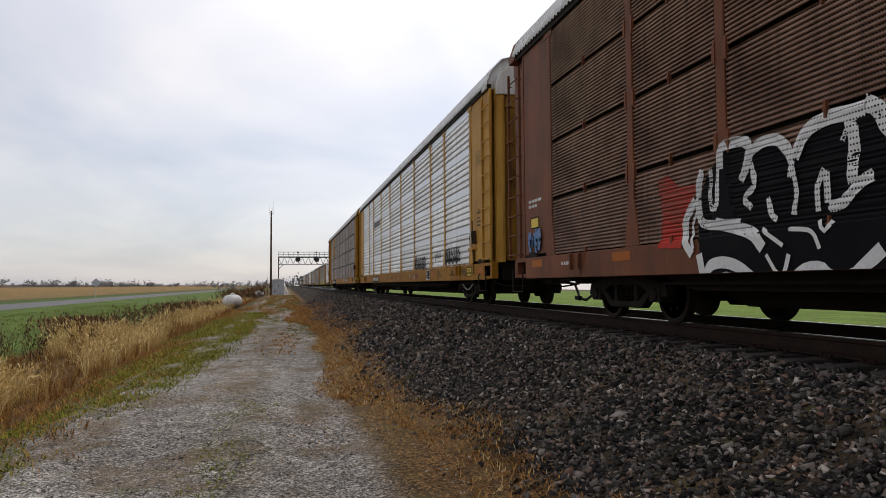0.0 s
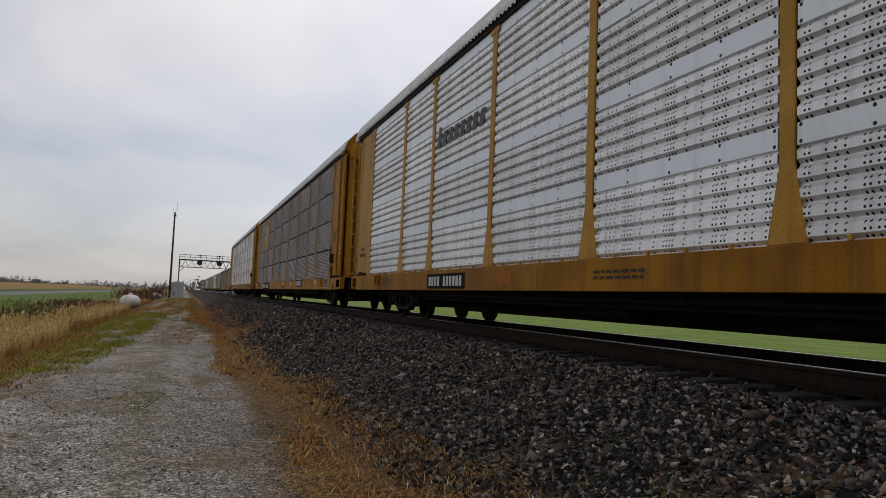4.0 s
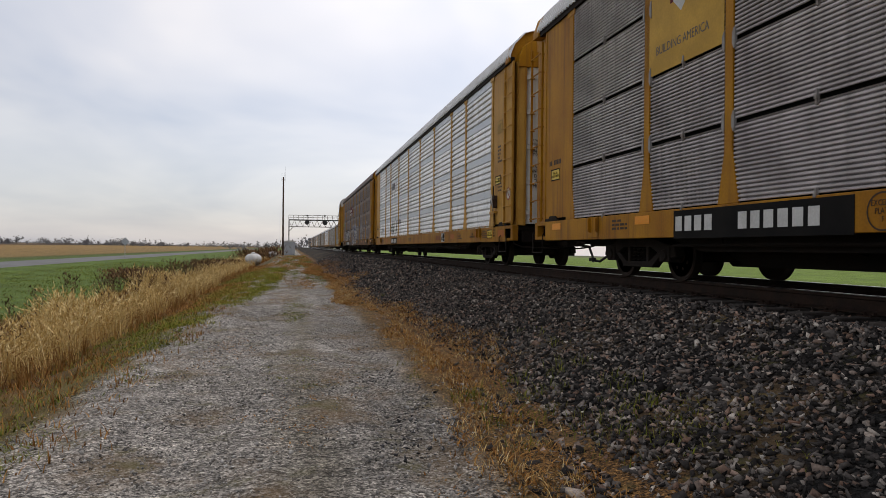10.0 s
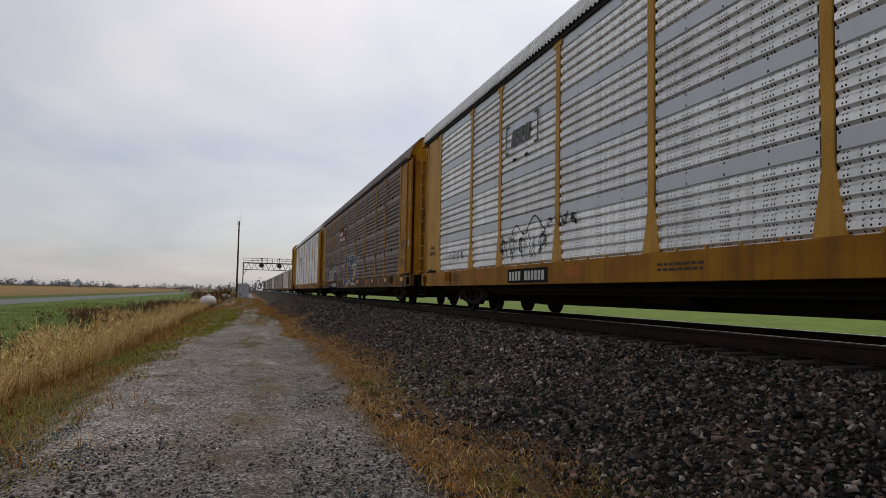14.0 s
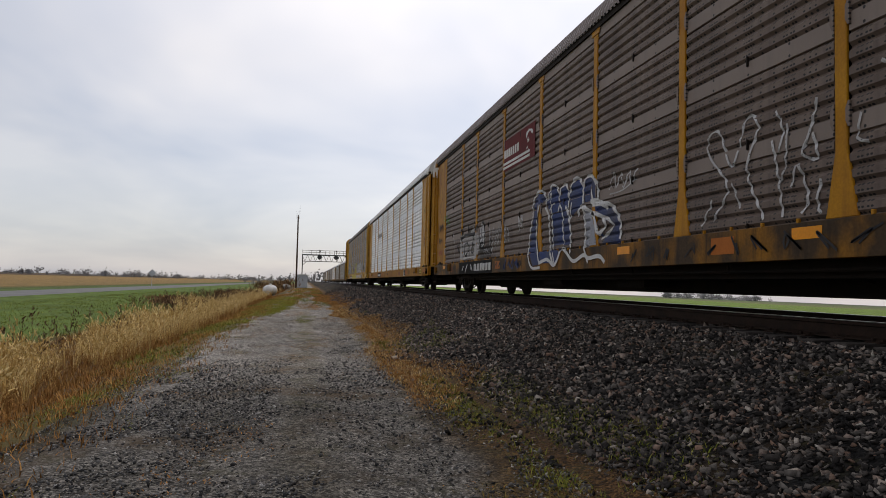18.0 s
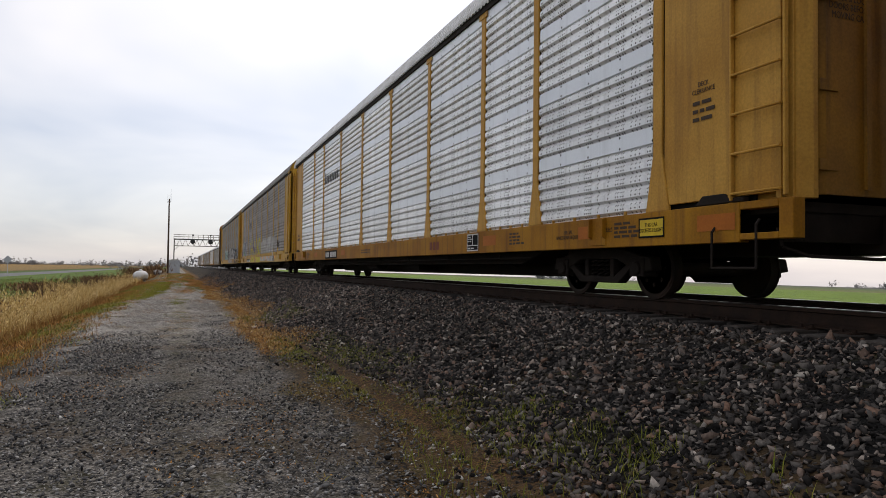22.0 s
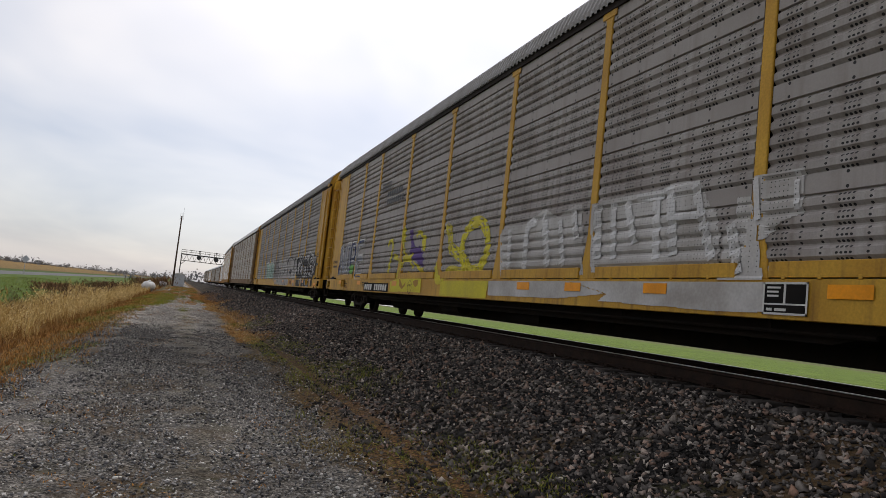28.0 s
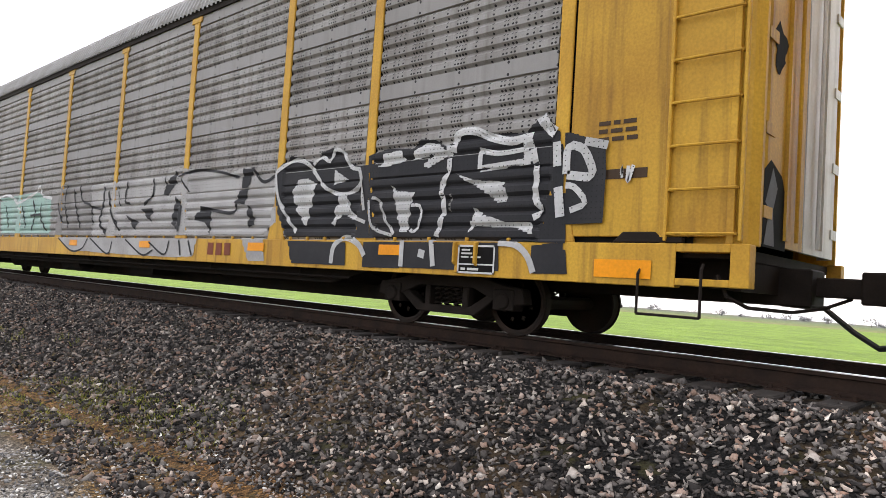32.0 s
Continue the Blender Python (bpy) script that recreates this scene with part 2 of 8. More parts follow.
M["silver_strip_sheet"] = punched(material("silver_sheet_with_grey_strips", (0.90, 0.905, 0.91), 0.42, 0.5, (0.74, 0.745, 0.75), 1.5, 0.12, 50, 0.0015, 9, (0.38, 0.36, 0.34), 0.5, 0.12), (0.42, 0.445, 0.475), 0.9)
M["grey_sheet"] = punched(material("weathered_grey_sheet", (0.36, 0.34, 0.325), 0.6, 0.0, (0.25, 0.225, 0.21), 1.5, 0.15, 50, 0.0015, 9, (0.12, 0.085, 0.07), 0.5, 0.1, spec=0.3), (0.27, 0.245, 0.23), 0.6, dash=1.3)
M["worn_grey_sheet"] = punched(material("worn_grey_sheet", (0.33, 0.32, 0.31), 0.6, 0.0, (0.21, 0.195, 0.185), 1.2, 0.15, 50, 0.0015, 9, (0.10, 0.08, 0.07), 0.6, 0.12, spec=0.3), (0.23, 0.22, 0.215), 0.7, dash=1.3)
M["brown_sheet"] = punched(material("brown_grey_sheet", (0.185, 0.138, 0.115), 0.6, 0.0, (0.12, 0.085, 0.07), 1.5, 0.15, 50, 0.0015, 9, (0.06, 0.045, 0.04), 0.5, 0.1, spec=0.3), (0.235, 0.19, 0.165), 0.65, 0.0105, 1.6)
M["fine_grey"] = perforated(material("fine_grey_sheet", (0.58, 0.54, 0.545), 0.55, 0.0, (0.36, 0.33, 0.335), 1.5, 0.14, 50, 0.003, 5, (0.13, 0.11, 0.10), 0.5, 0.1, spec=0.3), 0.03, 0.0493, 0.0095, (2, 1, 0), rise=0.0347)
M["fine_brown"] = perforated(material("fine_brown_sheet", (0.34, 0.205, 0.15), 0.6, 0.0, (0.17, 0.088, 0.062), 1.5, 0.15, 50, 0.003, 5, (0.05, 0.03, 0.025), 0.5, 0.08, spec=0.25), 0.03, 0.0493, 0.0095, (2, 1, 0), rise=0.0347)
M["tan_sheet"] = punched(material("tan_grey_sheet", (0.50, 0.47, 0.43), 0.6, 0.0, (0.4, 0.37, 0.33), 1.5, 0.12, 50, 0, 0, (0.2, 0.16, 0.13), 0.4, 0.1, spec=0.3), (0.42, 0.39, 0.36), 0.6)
M["galvanised"] = material("galvanised_roof", (0.72, 0.73, 0.74), 0.5, 0.0, (0.6, 0.6, 0.6), 2, 0.1, 40, streak=(0.4, 0.37, 0.34), streak_amount=0.4)
M["dark_roof"] = material("dull_grey_roof", (0.27, 0.265, 0.26), 0.6, 0.0, (0.2, 0.19, 0.18), 2, 0.15, 40, streak=(0.12, 0.1, 0.09), streak_amount=0.4)
M["brown_roof"] = material("dull_brown_roof", (0.24, 0.20, 0.195), 0.6, 0.0, (0.17, 0.14, 0.13), 2, 0.15, 40, streak=(0.10, 0.07, 0.06), streak_amount=0.5)
M["white_paint"] = material("white_paint", (0.62, 0.62, 0.60), 0.5, 0, (0.5, 0.49, 0.46), 2, 0.1, 40, 0, 0, (0.25, 0.2, 0.15), 0.5)
M["lug_grey"] = material("grey_lug", (0.30, 0.29, 0.28), 0.6, 0, (0.2, 0.17, 0.15), 4, 0.15, 40, spec=0.25)
# near-black backing: the shade inside the cars is put into its colour
M["inside"] = material("inside_shade", (0.012, 0.012, 0.012), 0.95, spec=0.1)
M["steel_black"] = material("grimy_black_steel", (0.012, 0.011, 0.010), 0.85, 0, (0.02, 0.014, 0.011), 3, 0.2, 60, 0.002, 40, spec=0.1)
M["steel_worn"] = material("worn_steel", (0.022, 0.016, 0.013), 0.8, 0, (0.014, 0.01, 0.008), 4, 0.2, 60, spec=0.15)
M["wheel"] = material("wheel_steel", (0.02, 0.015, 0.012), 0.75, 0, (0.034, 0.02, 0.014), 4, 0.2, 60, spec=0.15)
# ochre door paint darkened for the shade in the gap between cars
M["shaded_door"] = material("shaded_ochre_door", (0.34, 0.165, 0.022), 0.65, 0, (0.21, 0.10, 0.022), 1.1, 0.22, 40, 0.001, 30, (0.07, 0.04, 0.02), 0.7, 0.0, spec=0.15)
M["worn_brake"] = material("worn_brown_iron", (0.075, 0.045, 0.03), 0.8, 0, (0.03, 0.022, 0.018), 14, 0.3, 50, spec=0.2)
M["rubber"] = material("black_rubber", (0.012, 0.012, 0.012), 0.6)


# ---- mesh helpers ----
class Shape:
    """Collects simple solids into one mesh."""

    def __init__(self):
        self.v, self.f = [], []

    def add(self, verts, faces):
        k = len(self.v)
        self.v += [tuple(p) for p in verts]
        self.f += [tuple(i + k for i in f) for f in faces]
        return self

    def box(self, x0, x1, y0, y1, z0, z1):
        p = [(x, y, z) for x in (x0, x1) for y in (y0, y1) for z in (z0, z1)]
        return self.add(p, [(0, 1, 3, 2), (4, 6, 7, 5), (0, 4, 5, 1), (2, 3, 7, 6), (0, 2, 6, 4), (1, 5, 7, 3)])

    def prism(self, outline, a0, a1, axis="x", close=True):
        """An outline of (u, v) pulled along an axis: x -> (y, z), y -> (x, z), z -> (x, y)."""
        put = {"x": lambda a, u, v: (a, u, v), "y": lambda a, u, v: (u, a, v), "z": lambda a, u, v: (u, v, a)}[axis]
        n = len(outline)
        verts = [put(a0, *p) for p in outline] + [put(a1, *p) for p in outline]
        faces = [(i, (i + 1) % n, n + (i + 1) % n, n + i) for i in range(n if close else n - 1)]
        if close:
            faces += [tuple(range(n))[::-1], tuple(range(n, 2 * n))]
        return self.add(verts, faces)

    def rod(self, a, b, r, n=6, r2=None):
        a, b = Vector(a), Vector(b)
        d = (b - a).normalized()
        u = d.orthogonal().normalized()
        w = d.cross(u)
        r2 = r if r2 is None else r2
        ring = [(math.cos(2 * math.pi * i / n), math.sin(2 * math.pi * i / n)) for i in range(n)]
        verts = [a + r * (c * u + s * w) for c, s in ring] + [b + r2 * (c * u + s * w) for c, s in ring]
        return self.add(verts, [(i, (i + 1) % n, n + (i + 1) % n, n + i) for i in range(n)] + [tuple(range(n))[::-1], tuple(range(n, 2 * n))])

    def tube(self, path, r, n=6):
        for a, b in zip(path, path[1:]):
            self.rod(a, b, r, n)
        return self

    def hose(self, path, r, n=6):
        """One unbroken tube along a bent path."""
        p = [Vector(q) for q in path]
        verts = []
        for i, q in enumerate(p):
            d = (p[min(i + 1, len(p) - 1)] - p[max(i - 1, 0)]).normalized()
            u = d.cross(Vector((0.31, 0.17, 0.93))).normalized()
            w = d.cross(u)
            verts += [q + r * (math.cos(2 * math.pi * k / n) * u + math.sin(2 * math.pi * k / n) * w) for k in range(n)]
        faces = [(i * n + k, i * n + (k + 1) % n, (i + 1) * n + (k + 1) % n, (i + 1) * n + k) for i in range(len(p) - 1) for k in range(n)]
        return self.add(verts, faces + [tuple(range(n))[::-1], tuple(range((len(p) - 1) * n, len(p) * n))])

    def lathe(self, rings, centre=(0, 0, 0), axis="x", n=20):
        """Rings of (along, radius) round an axis."""
        cx, cy, cz = centre
        verts = []
        for a, r in rings:
            for i in range(n):
                c, s = math.cos(2 * math.pi * i / n) * r, math.sin(2 * math.pi * i / n) * r
                verts.append({"x": (cx + a, cy + c, cz + s), "y": (cx + c, cy + a, cz + s), "z": (cx + c, cy + s, cz + a)}[axis])
        faces = [(k * n + i, k * n + (i + 1) % n, (k + 1) * n + (i + 1) % n, (k + 1) * n + i) for k in range(len(rings) - 1) for i in range(n)]
        faces += [tuple(range(n))[::-1], tuple(range((len(rings) - 1) * n, len(rings) * n))]
        return self.add(verts, faces)

    def mesh(self, name, *mats, bevel=0.0, smooth=False):
        me = bpy.data.meshes.new(name)
        me.from_pydata(self.v, [], self.f)
        bm = bmesh.new()
        bm.from_mesh(me)
        bmesh.ops.recalc_face_normals(bm, faces=bm.faces)
        if bevel:
            bmesh.ops.bevel(bm, geom=[e for e in bm.edges if e.is_manifold and e.calc_face_angle(0) > 0.6], offset=bevel, segments=1, affect="EDGES")
        if smooth:
            for f in bm.faces:
                f.smooth = True
        bm.to_mesh(me)
        bm.free()
        for m in mats:
            me.materials.append(m)
        return me


def part(name, mesh, parent, label="", at=None):
    """One mesh object under a thing or a part."""
    ob = new(name, mesh)
    ob.parent = parent
    if at is not None:
        ob.matrix_basis = at
    if label:
        tagged(ob, label)
    return ob


def thing(name, label, category, at=None, group="", kind="", mesh=None):
    ob = new(name, mesh)
    if at is not None:
        ob.matrix_basis = at
    return tagged(ob, label, category, group, kind)


def stuff_mesh(name, verts, faces, *mats):
    """A large joined mesh from numpy arrays; all faces have the same number of corners."""
    me = bpy.data.meshes.new(name)
    verts, faces = np.asarray(verts, np.float32), np.asarray(faces, np.int32)
    k = faces.shape[1]
    me.vertices.add(len(verts))
    me.vertices.foreach_set("co", verts.ravel())
    me.loops.add(faces.size)
    me.loops.foreach_set("vertex_index", faces.ravel())
    me.polygons.add(len(faces))
    me.polygons.foreach_set("loop_start", np.arange(0, faces.size, k, dtype=np.int32))
    me.update(calc_edges=True)
    for m in mats:
        me.materials.append(m)
    return me


# ---- the train ----
# One car's own space: y along it (+y is the end that follows), z from the rail head, x = -1.5 the side by the lane.
EDGES = (-11.7, -8.93, -7.03, -4.25, -1.42, 1.42, 4.25, 7.03, 8.93, 11.7)
LONG_EDGES = (-11.75, -9.25, -7.32, -4.4, -1.5, 1.5, 4.4, 7.32, 9.25, 11.75)
LOW, HIGH = 0.97, 4.76
WHEEL_R = 0.356
MESHES = {}


def kept(key, make):
    if key not in MESHES:
        MESHES[key] = make()
    return MESHES[key]


def sheet_outline(kind, rows=1):
    """Profile (x, z) of a side sheet, z from its lower edge; x grows inwards."""
    out = []
    for r in range(rows):
        z0 = r * SHEET
        if kind == "fine":
            n = 18
            for i in range(n):
                a = z0 + 0.02 + i * (SHEET - 0.06) / n
                s = (SHEET - 0.06) / n
                out += [(0.006, a), (0.0, a + s * 0.14), (0.0, a + s * 0.48), (0.026, a + s * 0.62), (0.026, a + s * 0.9)]
            out += [(0.0, z0 + SHEET - 0.035)]
            if rows > 1:
                out += [(0.05, z0 + SHEET - 0.03), (0.05, z0 + SHEET + 0.01)]
        else:
            n = 5
            s = 0.76 / n
            for i in range(n):
                a = z0 + i * s
                out += [(0.034, a), (0.034, a + s * 0.1), (0.0, a + s * 0.34), (0.0, a + s * 0.78)]
            out += [(0.034, z0 + 0.762), (0.004, z0 + 0.77), (0.004, z0 + SHEET - 0.004)]
    return out


def sheet_mesh(kind, width, mat, rows=1):
    def make():
        o = sheet_outline(kind, rows)
        return Shape().prism(o + [(p[0] + 0.012, p[1]) for p in reversed(o)], -width / 2, width / 2, "y").mesh("side_sheet", M[mat])
    return kept(("sheet", kind, round(width, 2), mat, rows), make)


def post_mesh(mat, gusset):
    def make():
        w, g = 0.075, 0.2 if gusset else 0.085
        o = [(-g, 0.0), (g, 0.0), (g * 0.9, 0.08), (w, 0.62), (w, 3.62), (w + 0.06, 3.78), (-w - 0.06, 3.78), (-w, 3.62), (-w, 0.62), (-g * 0.9, 0.08)]
        return Shape().prism(o, -0.006, 0.03, "x").box(-0.012, 0.0, -0.17, 0.17, 3.68, 3.79).mesh("post", M[mat], bevel=0.008)
    return kept(("post", mat, gusset), make)


def rung_mesh(mat):
    def make():
        return Shape().tube([(0.09, -0.28, 0), (0, -0.28, 0), (0, 0.28, 0), (0.09, 0.28, 0)], 0.013, 6).mesh("rung", M[mat])
    return kept(("rung", mat), make)


def roof_mesh(mat, pitch=0.14):
    def make():
        prof = [(-1.53, 4.83), (-1.53, 4.9), (-1.43, 5.15), (-1.17, 5.42), (-0.6, 5.59), (0, 5.64), (0.6, 5.59), (1.17, 5.42), (1.43, 5.15), (1.53, 4.9), (1.53, 4.83)]
        v, f, k = [], [], 0
        ys = []
        y = -13.35
        while y < 13.35:
            ys += [(y, 0.0), (y + pitch * 0.36, 0.0), (y + pitch * 0.5, 0.025), (y + pitch * 0.86, 0.025)]
            y += pitch
        for a, up in ys:
            for x, z in prof:
                s = up
                v.append((x * (1 + s * 0.4), a, z + s))
        n = len(prof)
        for i in range(len(ys) - 1):
            for j in range(n - 1):
                f.append((i * n + j, i * n + j + 1, (i + 1) * n + j + 1, (i + 1) * n + j))
        return Shape().add(v, f).mesh("roof", M[mat])
    return kept(("roof", mat, pitch), make)


def sill_mesh(mat):
    def make():
        s = Shape()
        o = [(-1.5, 0.6), (-1.5, 0.97), (-1.38, 0.97), (-1.38, 0.955), (-1.48, 0.955), (-1.48, 0.62), (-1.38, 0.62), (-1.38, 0.6)]
        s.prism(o, -12.9, 12.9, "y")
        for e in (-1, 1):
            # the end of the sill: a pocket with a rim
            a, b = sorted((12.9 * e, 13.35 * e))
            s.box(-1.5, -1.36, a, b, 0.9, 0.97).box(-1.5, -1.36, a, b, 0.62, 0.68)
            a, b = sorted((13.35 * e, 13.5 * e))
            s.box(-1.5, -1.36, a, b, 0.62, 0.97)
        return s.mesh("side_sill", M[mat], bevel=0.006)
    return kept(("sill", mat), make)


def wheelset_mesh():
    def make():
        s = Shape()
        s.rod((-0.75, 0, 0), (0.75, 0, 0), 0.08, 10)
        for e in (-1, 1):
            s.lathe([(-0.068 * e, WHEEL_R - 0.03), (-0.06 * e, WHEEL_R), (0.05 * e, WHEEL_R + 0.004), (0.06 * e, WHEEL_R + 0.025), (0.075 * e, WHEEL_R + 0.02)], (-0.75 * -e, 0, 0), "x", 32)
            s.lathe([(-0.075 * -e, WHEEL_R - 0.045), (-0.08 * -e, WHEEL_R - 0.005), (-0.05 * -e, WHEEL_R - 0.005), (-0.05 * -e, WHEEL_R - 0.045)], (0.75 * e, 0, 0), "x", 32)
            s.lathe([(0.0, 0.12), (0.1 * e, 0.1), (0.17 * e, 0.085), (0.19 * e, 0.06)], (0.78 * e, 0, 0), "x", 16)
            for i in range(8):
                a = i * math.pi / 4
                s.box(0.825 * e - 0.01, 0.825 * e + 0.01, math.cos(a) * 0.2 - 0.02, math.cos(a) * 0.2 + 0.02, math.sin(a) * 0.2 - 0.02, math.sin(a) * 0.2 + 0.02)
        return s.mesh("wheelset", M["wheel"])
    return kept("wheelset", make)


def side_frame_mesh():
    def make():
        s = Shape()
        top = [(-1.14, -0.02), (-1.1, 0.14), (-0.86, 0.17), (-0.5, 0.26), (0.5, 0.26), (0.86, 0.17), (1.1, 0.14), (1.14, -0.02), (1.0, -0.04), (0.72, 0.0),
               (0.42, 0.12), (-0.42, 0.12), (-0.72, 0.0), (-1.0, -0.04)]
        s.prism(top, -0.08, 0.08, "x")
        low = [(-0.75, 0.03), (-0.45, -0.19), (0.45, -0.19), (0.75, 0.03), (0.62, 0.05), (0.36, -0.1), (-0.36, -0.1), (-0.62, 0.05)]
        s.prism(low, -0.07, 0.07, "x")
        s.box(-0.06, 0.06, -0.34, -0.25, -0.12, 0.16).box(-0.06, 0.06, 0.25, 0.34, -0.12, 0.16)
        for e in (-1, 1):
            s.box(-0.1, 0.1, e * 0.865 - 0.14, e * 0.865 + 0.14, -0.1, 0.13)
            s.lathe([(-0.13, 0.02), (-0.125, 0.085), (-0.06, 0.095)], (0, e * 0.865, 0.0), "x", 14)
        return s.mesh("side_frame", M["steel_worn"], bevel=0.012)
    return kept("side_frame", make)


def spring_mesh():
    def make():
        pts = [(0.05 * math.cos(a), 0.05 * math.sin(a), -0.1 + 0.22 * i / 28) for i in range(29) for a in [i * 2 * math.pi / 7]]
        return Shape().hose(pts, 0.013, 4).mesh("spring", M["steel_worn"])
    return kept("spring", make)


def coupler_mesh():
    def make():
        s = Shape()
        s.box(-0.22, 0.22, 13.0, 13.62, 0.5, 0.85).box(-0.075, 0.075, 13.6, 14.05, 0.6, 0.78)
        s.prism([(-0.16, 14.0), (-0.17, 14.22), (-0.05, 14.3), (0.02, 14.2), (0.14, 14.24), (0.17, 14.05), (0.09, 13.96)], 0.55, 0.84, "z")
        return s.mesh("coupler", M["steel_worn"], bevel=0.015)
    return kept("coupler", make)


def hose_mesh():
    def make():
        s = Shape()
        pts = [(0.32, 13.2, 0.52), (0.33, 13.6, 0.5), (0.30, 13.85, 0.30), (0.22, 14.08, 0.17), (0.12, 14.25, 0.2)]
        fine = []
        for i in range(len(pts) - 1):
            for k in range(4):
                fine.append(tuple(a + (b - a) * k / 4 for a, b in zip(pts[i], pts[i + 1])))
        s.hose(fine + [pts[-1]], 0.028, 6)
        s.box(0.08, 0.17, 14.16, 14.27, 0.17, 0.25)
        return s.mesh("air_hose", M["rubber"])
    return kept("hose", make)


def lever_mesh():
    def make():
        s = Shape().tube([(-1.35, 13.2, 0.72), (-1.4, 13.3, 0.55), (-1.2, 13.4, 0.47), (-0.5, 13.55, 0.45), (-0.1, 13.7, 0.5), (0.0, 13.9, 0.6)], 0.017, 5)
        return s.mesh("uncoupling_rod", M["steel_worn"])
    return kept("lever", make)


FLIP = Matrix.Rotation(math.pi, 4, "Z")


def truck(car, y, detail=True):
    """A two-axle truck under the car; its wheelsets turn."""
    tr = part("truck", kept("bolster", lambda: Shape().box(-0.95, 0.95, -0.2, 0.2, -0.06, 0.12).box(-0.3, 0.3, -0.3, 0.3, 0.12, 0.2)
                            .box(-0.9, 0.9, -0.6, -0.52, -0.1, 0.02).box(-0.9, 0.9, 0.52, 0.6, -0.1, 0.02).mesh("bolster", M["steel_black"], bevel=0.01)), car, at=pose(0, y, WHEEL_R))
    for e in (-1, 1):
        part("side_frame", side_frame_mesh(), tr, at=pose(1.0 * e, 0, 0.0) @ (FLIP if e > 0 else Matrix()))
        if detail:
            for k in (-0.15, 0.0, 0.15):
                part("spring", spring_mesh(), tr, at=pose(1.0 * e, k, 0.0))
    wheels = [part("wheelset", wheelset_mesh(), tr, at=pose(0, e * 0.865, 0)) for e in (-1, 1)]
    return wheels


def end_parts(car, e, st, detail):
    """All that stands at one end: end panel, corner, ladder, doors, coupler. e = -1 the leading end, 1 the following one."""
    body, door = st["body"], st["door"][0 if e < 0 else 1]
    door2 = st.get("far_door", door) if e < 0 else door
    turn = Matrix() if e > 0 else Matrix.Scale(-1, 4, (0, 1, 0))
    d = 0.0 if e > 0 else -0.36          # the leading end is set back
    edge = 13.02 if e > 0 else 13.36     # where the flush end panel stops

    def mirrored(key, make):
        def both():
            me = make().copy()
            me.transform(turn)
            if e < 0:
                me.flip_normals()
            return me
        return kept((key, e), both)

    def panel():
        return Shape().box(-1.47, -1.43, 11.8, edge, LOW + 0.06, HIGH).mesh("end_panel", M[body], bevel=0.006)

    def rib(y, out):
        return lambda: Shape().box(-1.47 - out, -1.47, y, y + 0.06, LOW, HIGH).mesh("panel_rib", M[body], bevel=0.004)
    part("panel_rib", mirrored(("rib", body), rib(edge - 0.06, 0.012)), car)
    if e < 0:
        part("panel_rib", mirrored(("front_rib", body), rib(12.74, 0.018)), car)
    part("end_panel", mirrored(("end_panel", body), panel), car)

    def latch():
        return Shape().prism([(12.3, LOW + 0.005), (12.95, LOW + 0.005), (12.95, LOW + 0.05), (12.75, LOW + 0.055), (12.7, LOW + 0.1), (12.4, LOW + 0.1), (12.35, LOW + 0.05)], -1.495, -1.43, "x").mesh("deck_latch", M["steel_worn"], bevel=0.008)
    if detail:
        part("deck_latch", mirrored("latch", latch), car, "dark steel deck latch below the end panel")

    def far_panel():
        return Shape().box(1.43, 1.47, 11.83, edge, LOW, HIGH).box(1.33, 1.37, edge, 13.8 + d, LOW, HIGH).mesh("far_end_panel", M[body])
    part("end_panel", mirrored(("far_end_panel", body), far_panel), car)

    def corner():
        s = Shape().box(-1.37, -1.33, 12.9, 13.75 + d, LOW, HIGH).box(-1.42, -1.33, 13.06 + d, 13.12 + d, LOW, HIGH)
        s.prism([(-1.37, 13.7 + d), (-1.33, 13.78 + d), (-1.24, 13.84 + d), (-1.18, 13.84 + d), (-1.18, 13.7 + d)], LOW, HIGH, "z")
        return s.mesh("corner_post", M[body], bevel=0.006)
    part("corner_post", mirrored(("corner", body), corner), car)

    def leaf():
        s = Shape()
        s.prism([(-1.2, 13.66 + d), (-1.17, 13.76 + d), (-1.08, 13.83 + d), (-0.02, 13.83 + d), (-0.02, 13.78 + d), (-1.06, 13.78 + d), (-1.13, 13.73 + d), (-1.16, 13.66 + d)], LOW + 0.04, 4.62, "z")
        for z in (1.2, 1.9, 2.7, 3.5, 4.3):
            s.rod((-1.19, 13.76 + d, z), (-1.19, 13.76 + d, z + 0.14), 0.03, 6)
            s.box(-1.17, -0.95, 13.83 + d, 13.845 + d, z + 0.02, z + 0.12)
        s.box(-0.62, -0.56, 13.83 + d, 13.86 + d, LOW + 0.1, 4.5)
        s.rod((-0.35, 13.87 + d, LOW + 0.1), (-0.35, 13.87 + d, 4.5), 0.02, 6)
        return s.mesh("end_door", M[door])
    part("end_door", mirrored(("leaf", door), leaf), car, "radial end door with hinges and a lock rod")

    def leaf2():
        me = leaf().copy()
        me.materials.clear()
        me.materials.append(M[door2])
        me.transform(Matrix.Scale(-1, 4, (1, 0, 0)))
        me.flip_normals()
        return me
    part("end_door", mirrored(("leaf2", door2), leaf2), car)

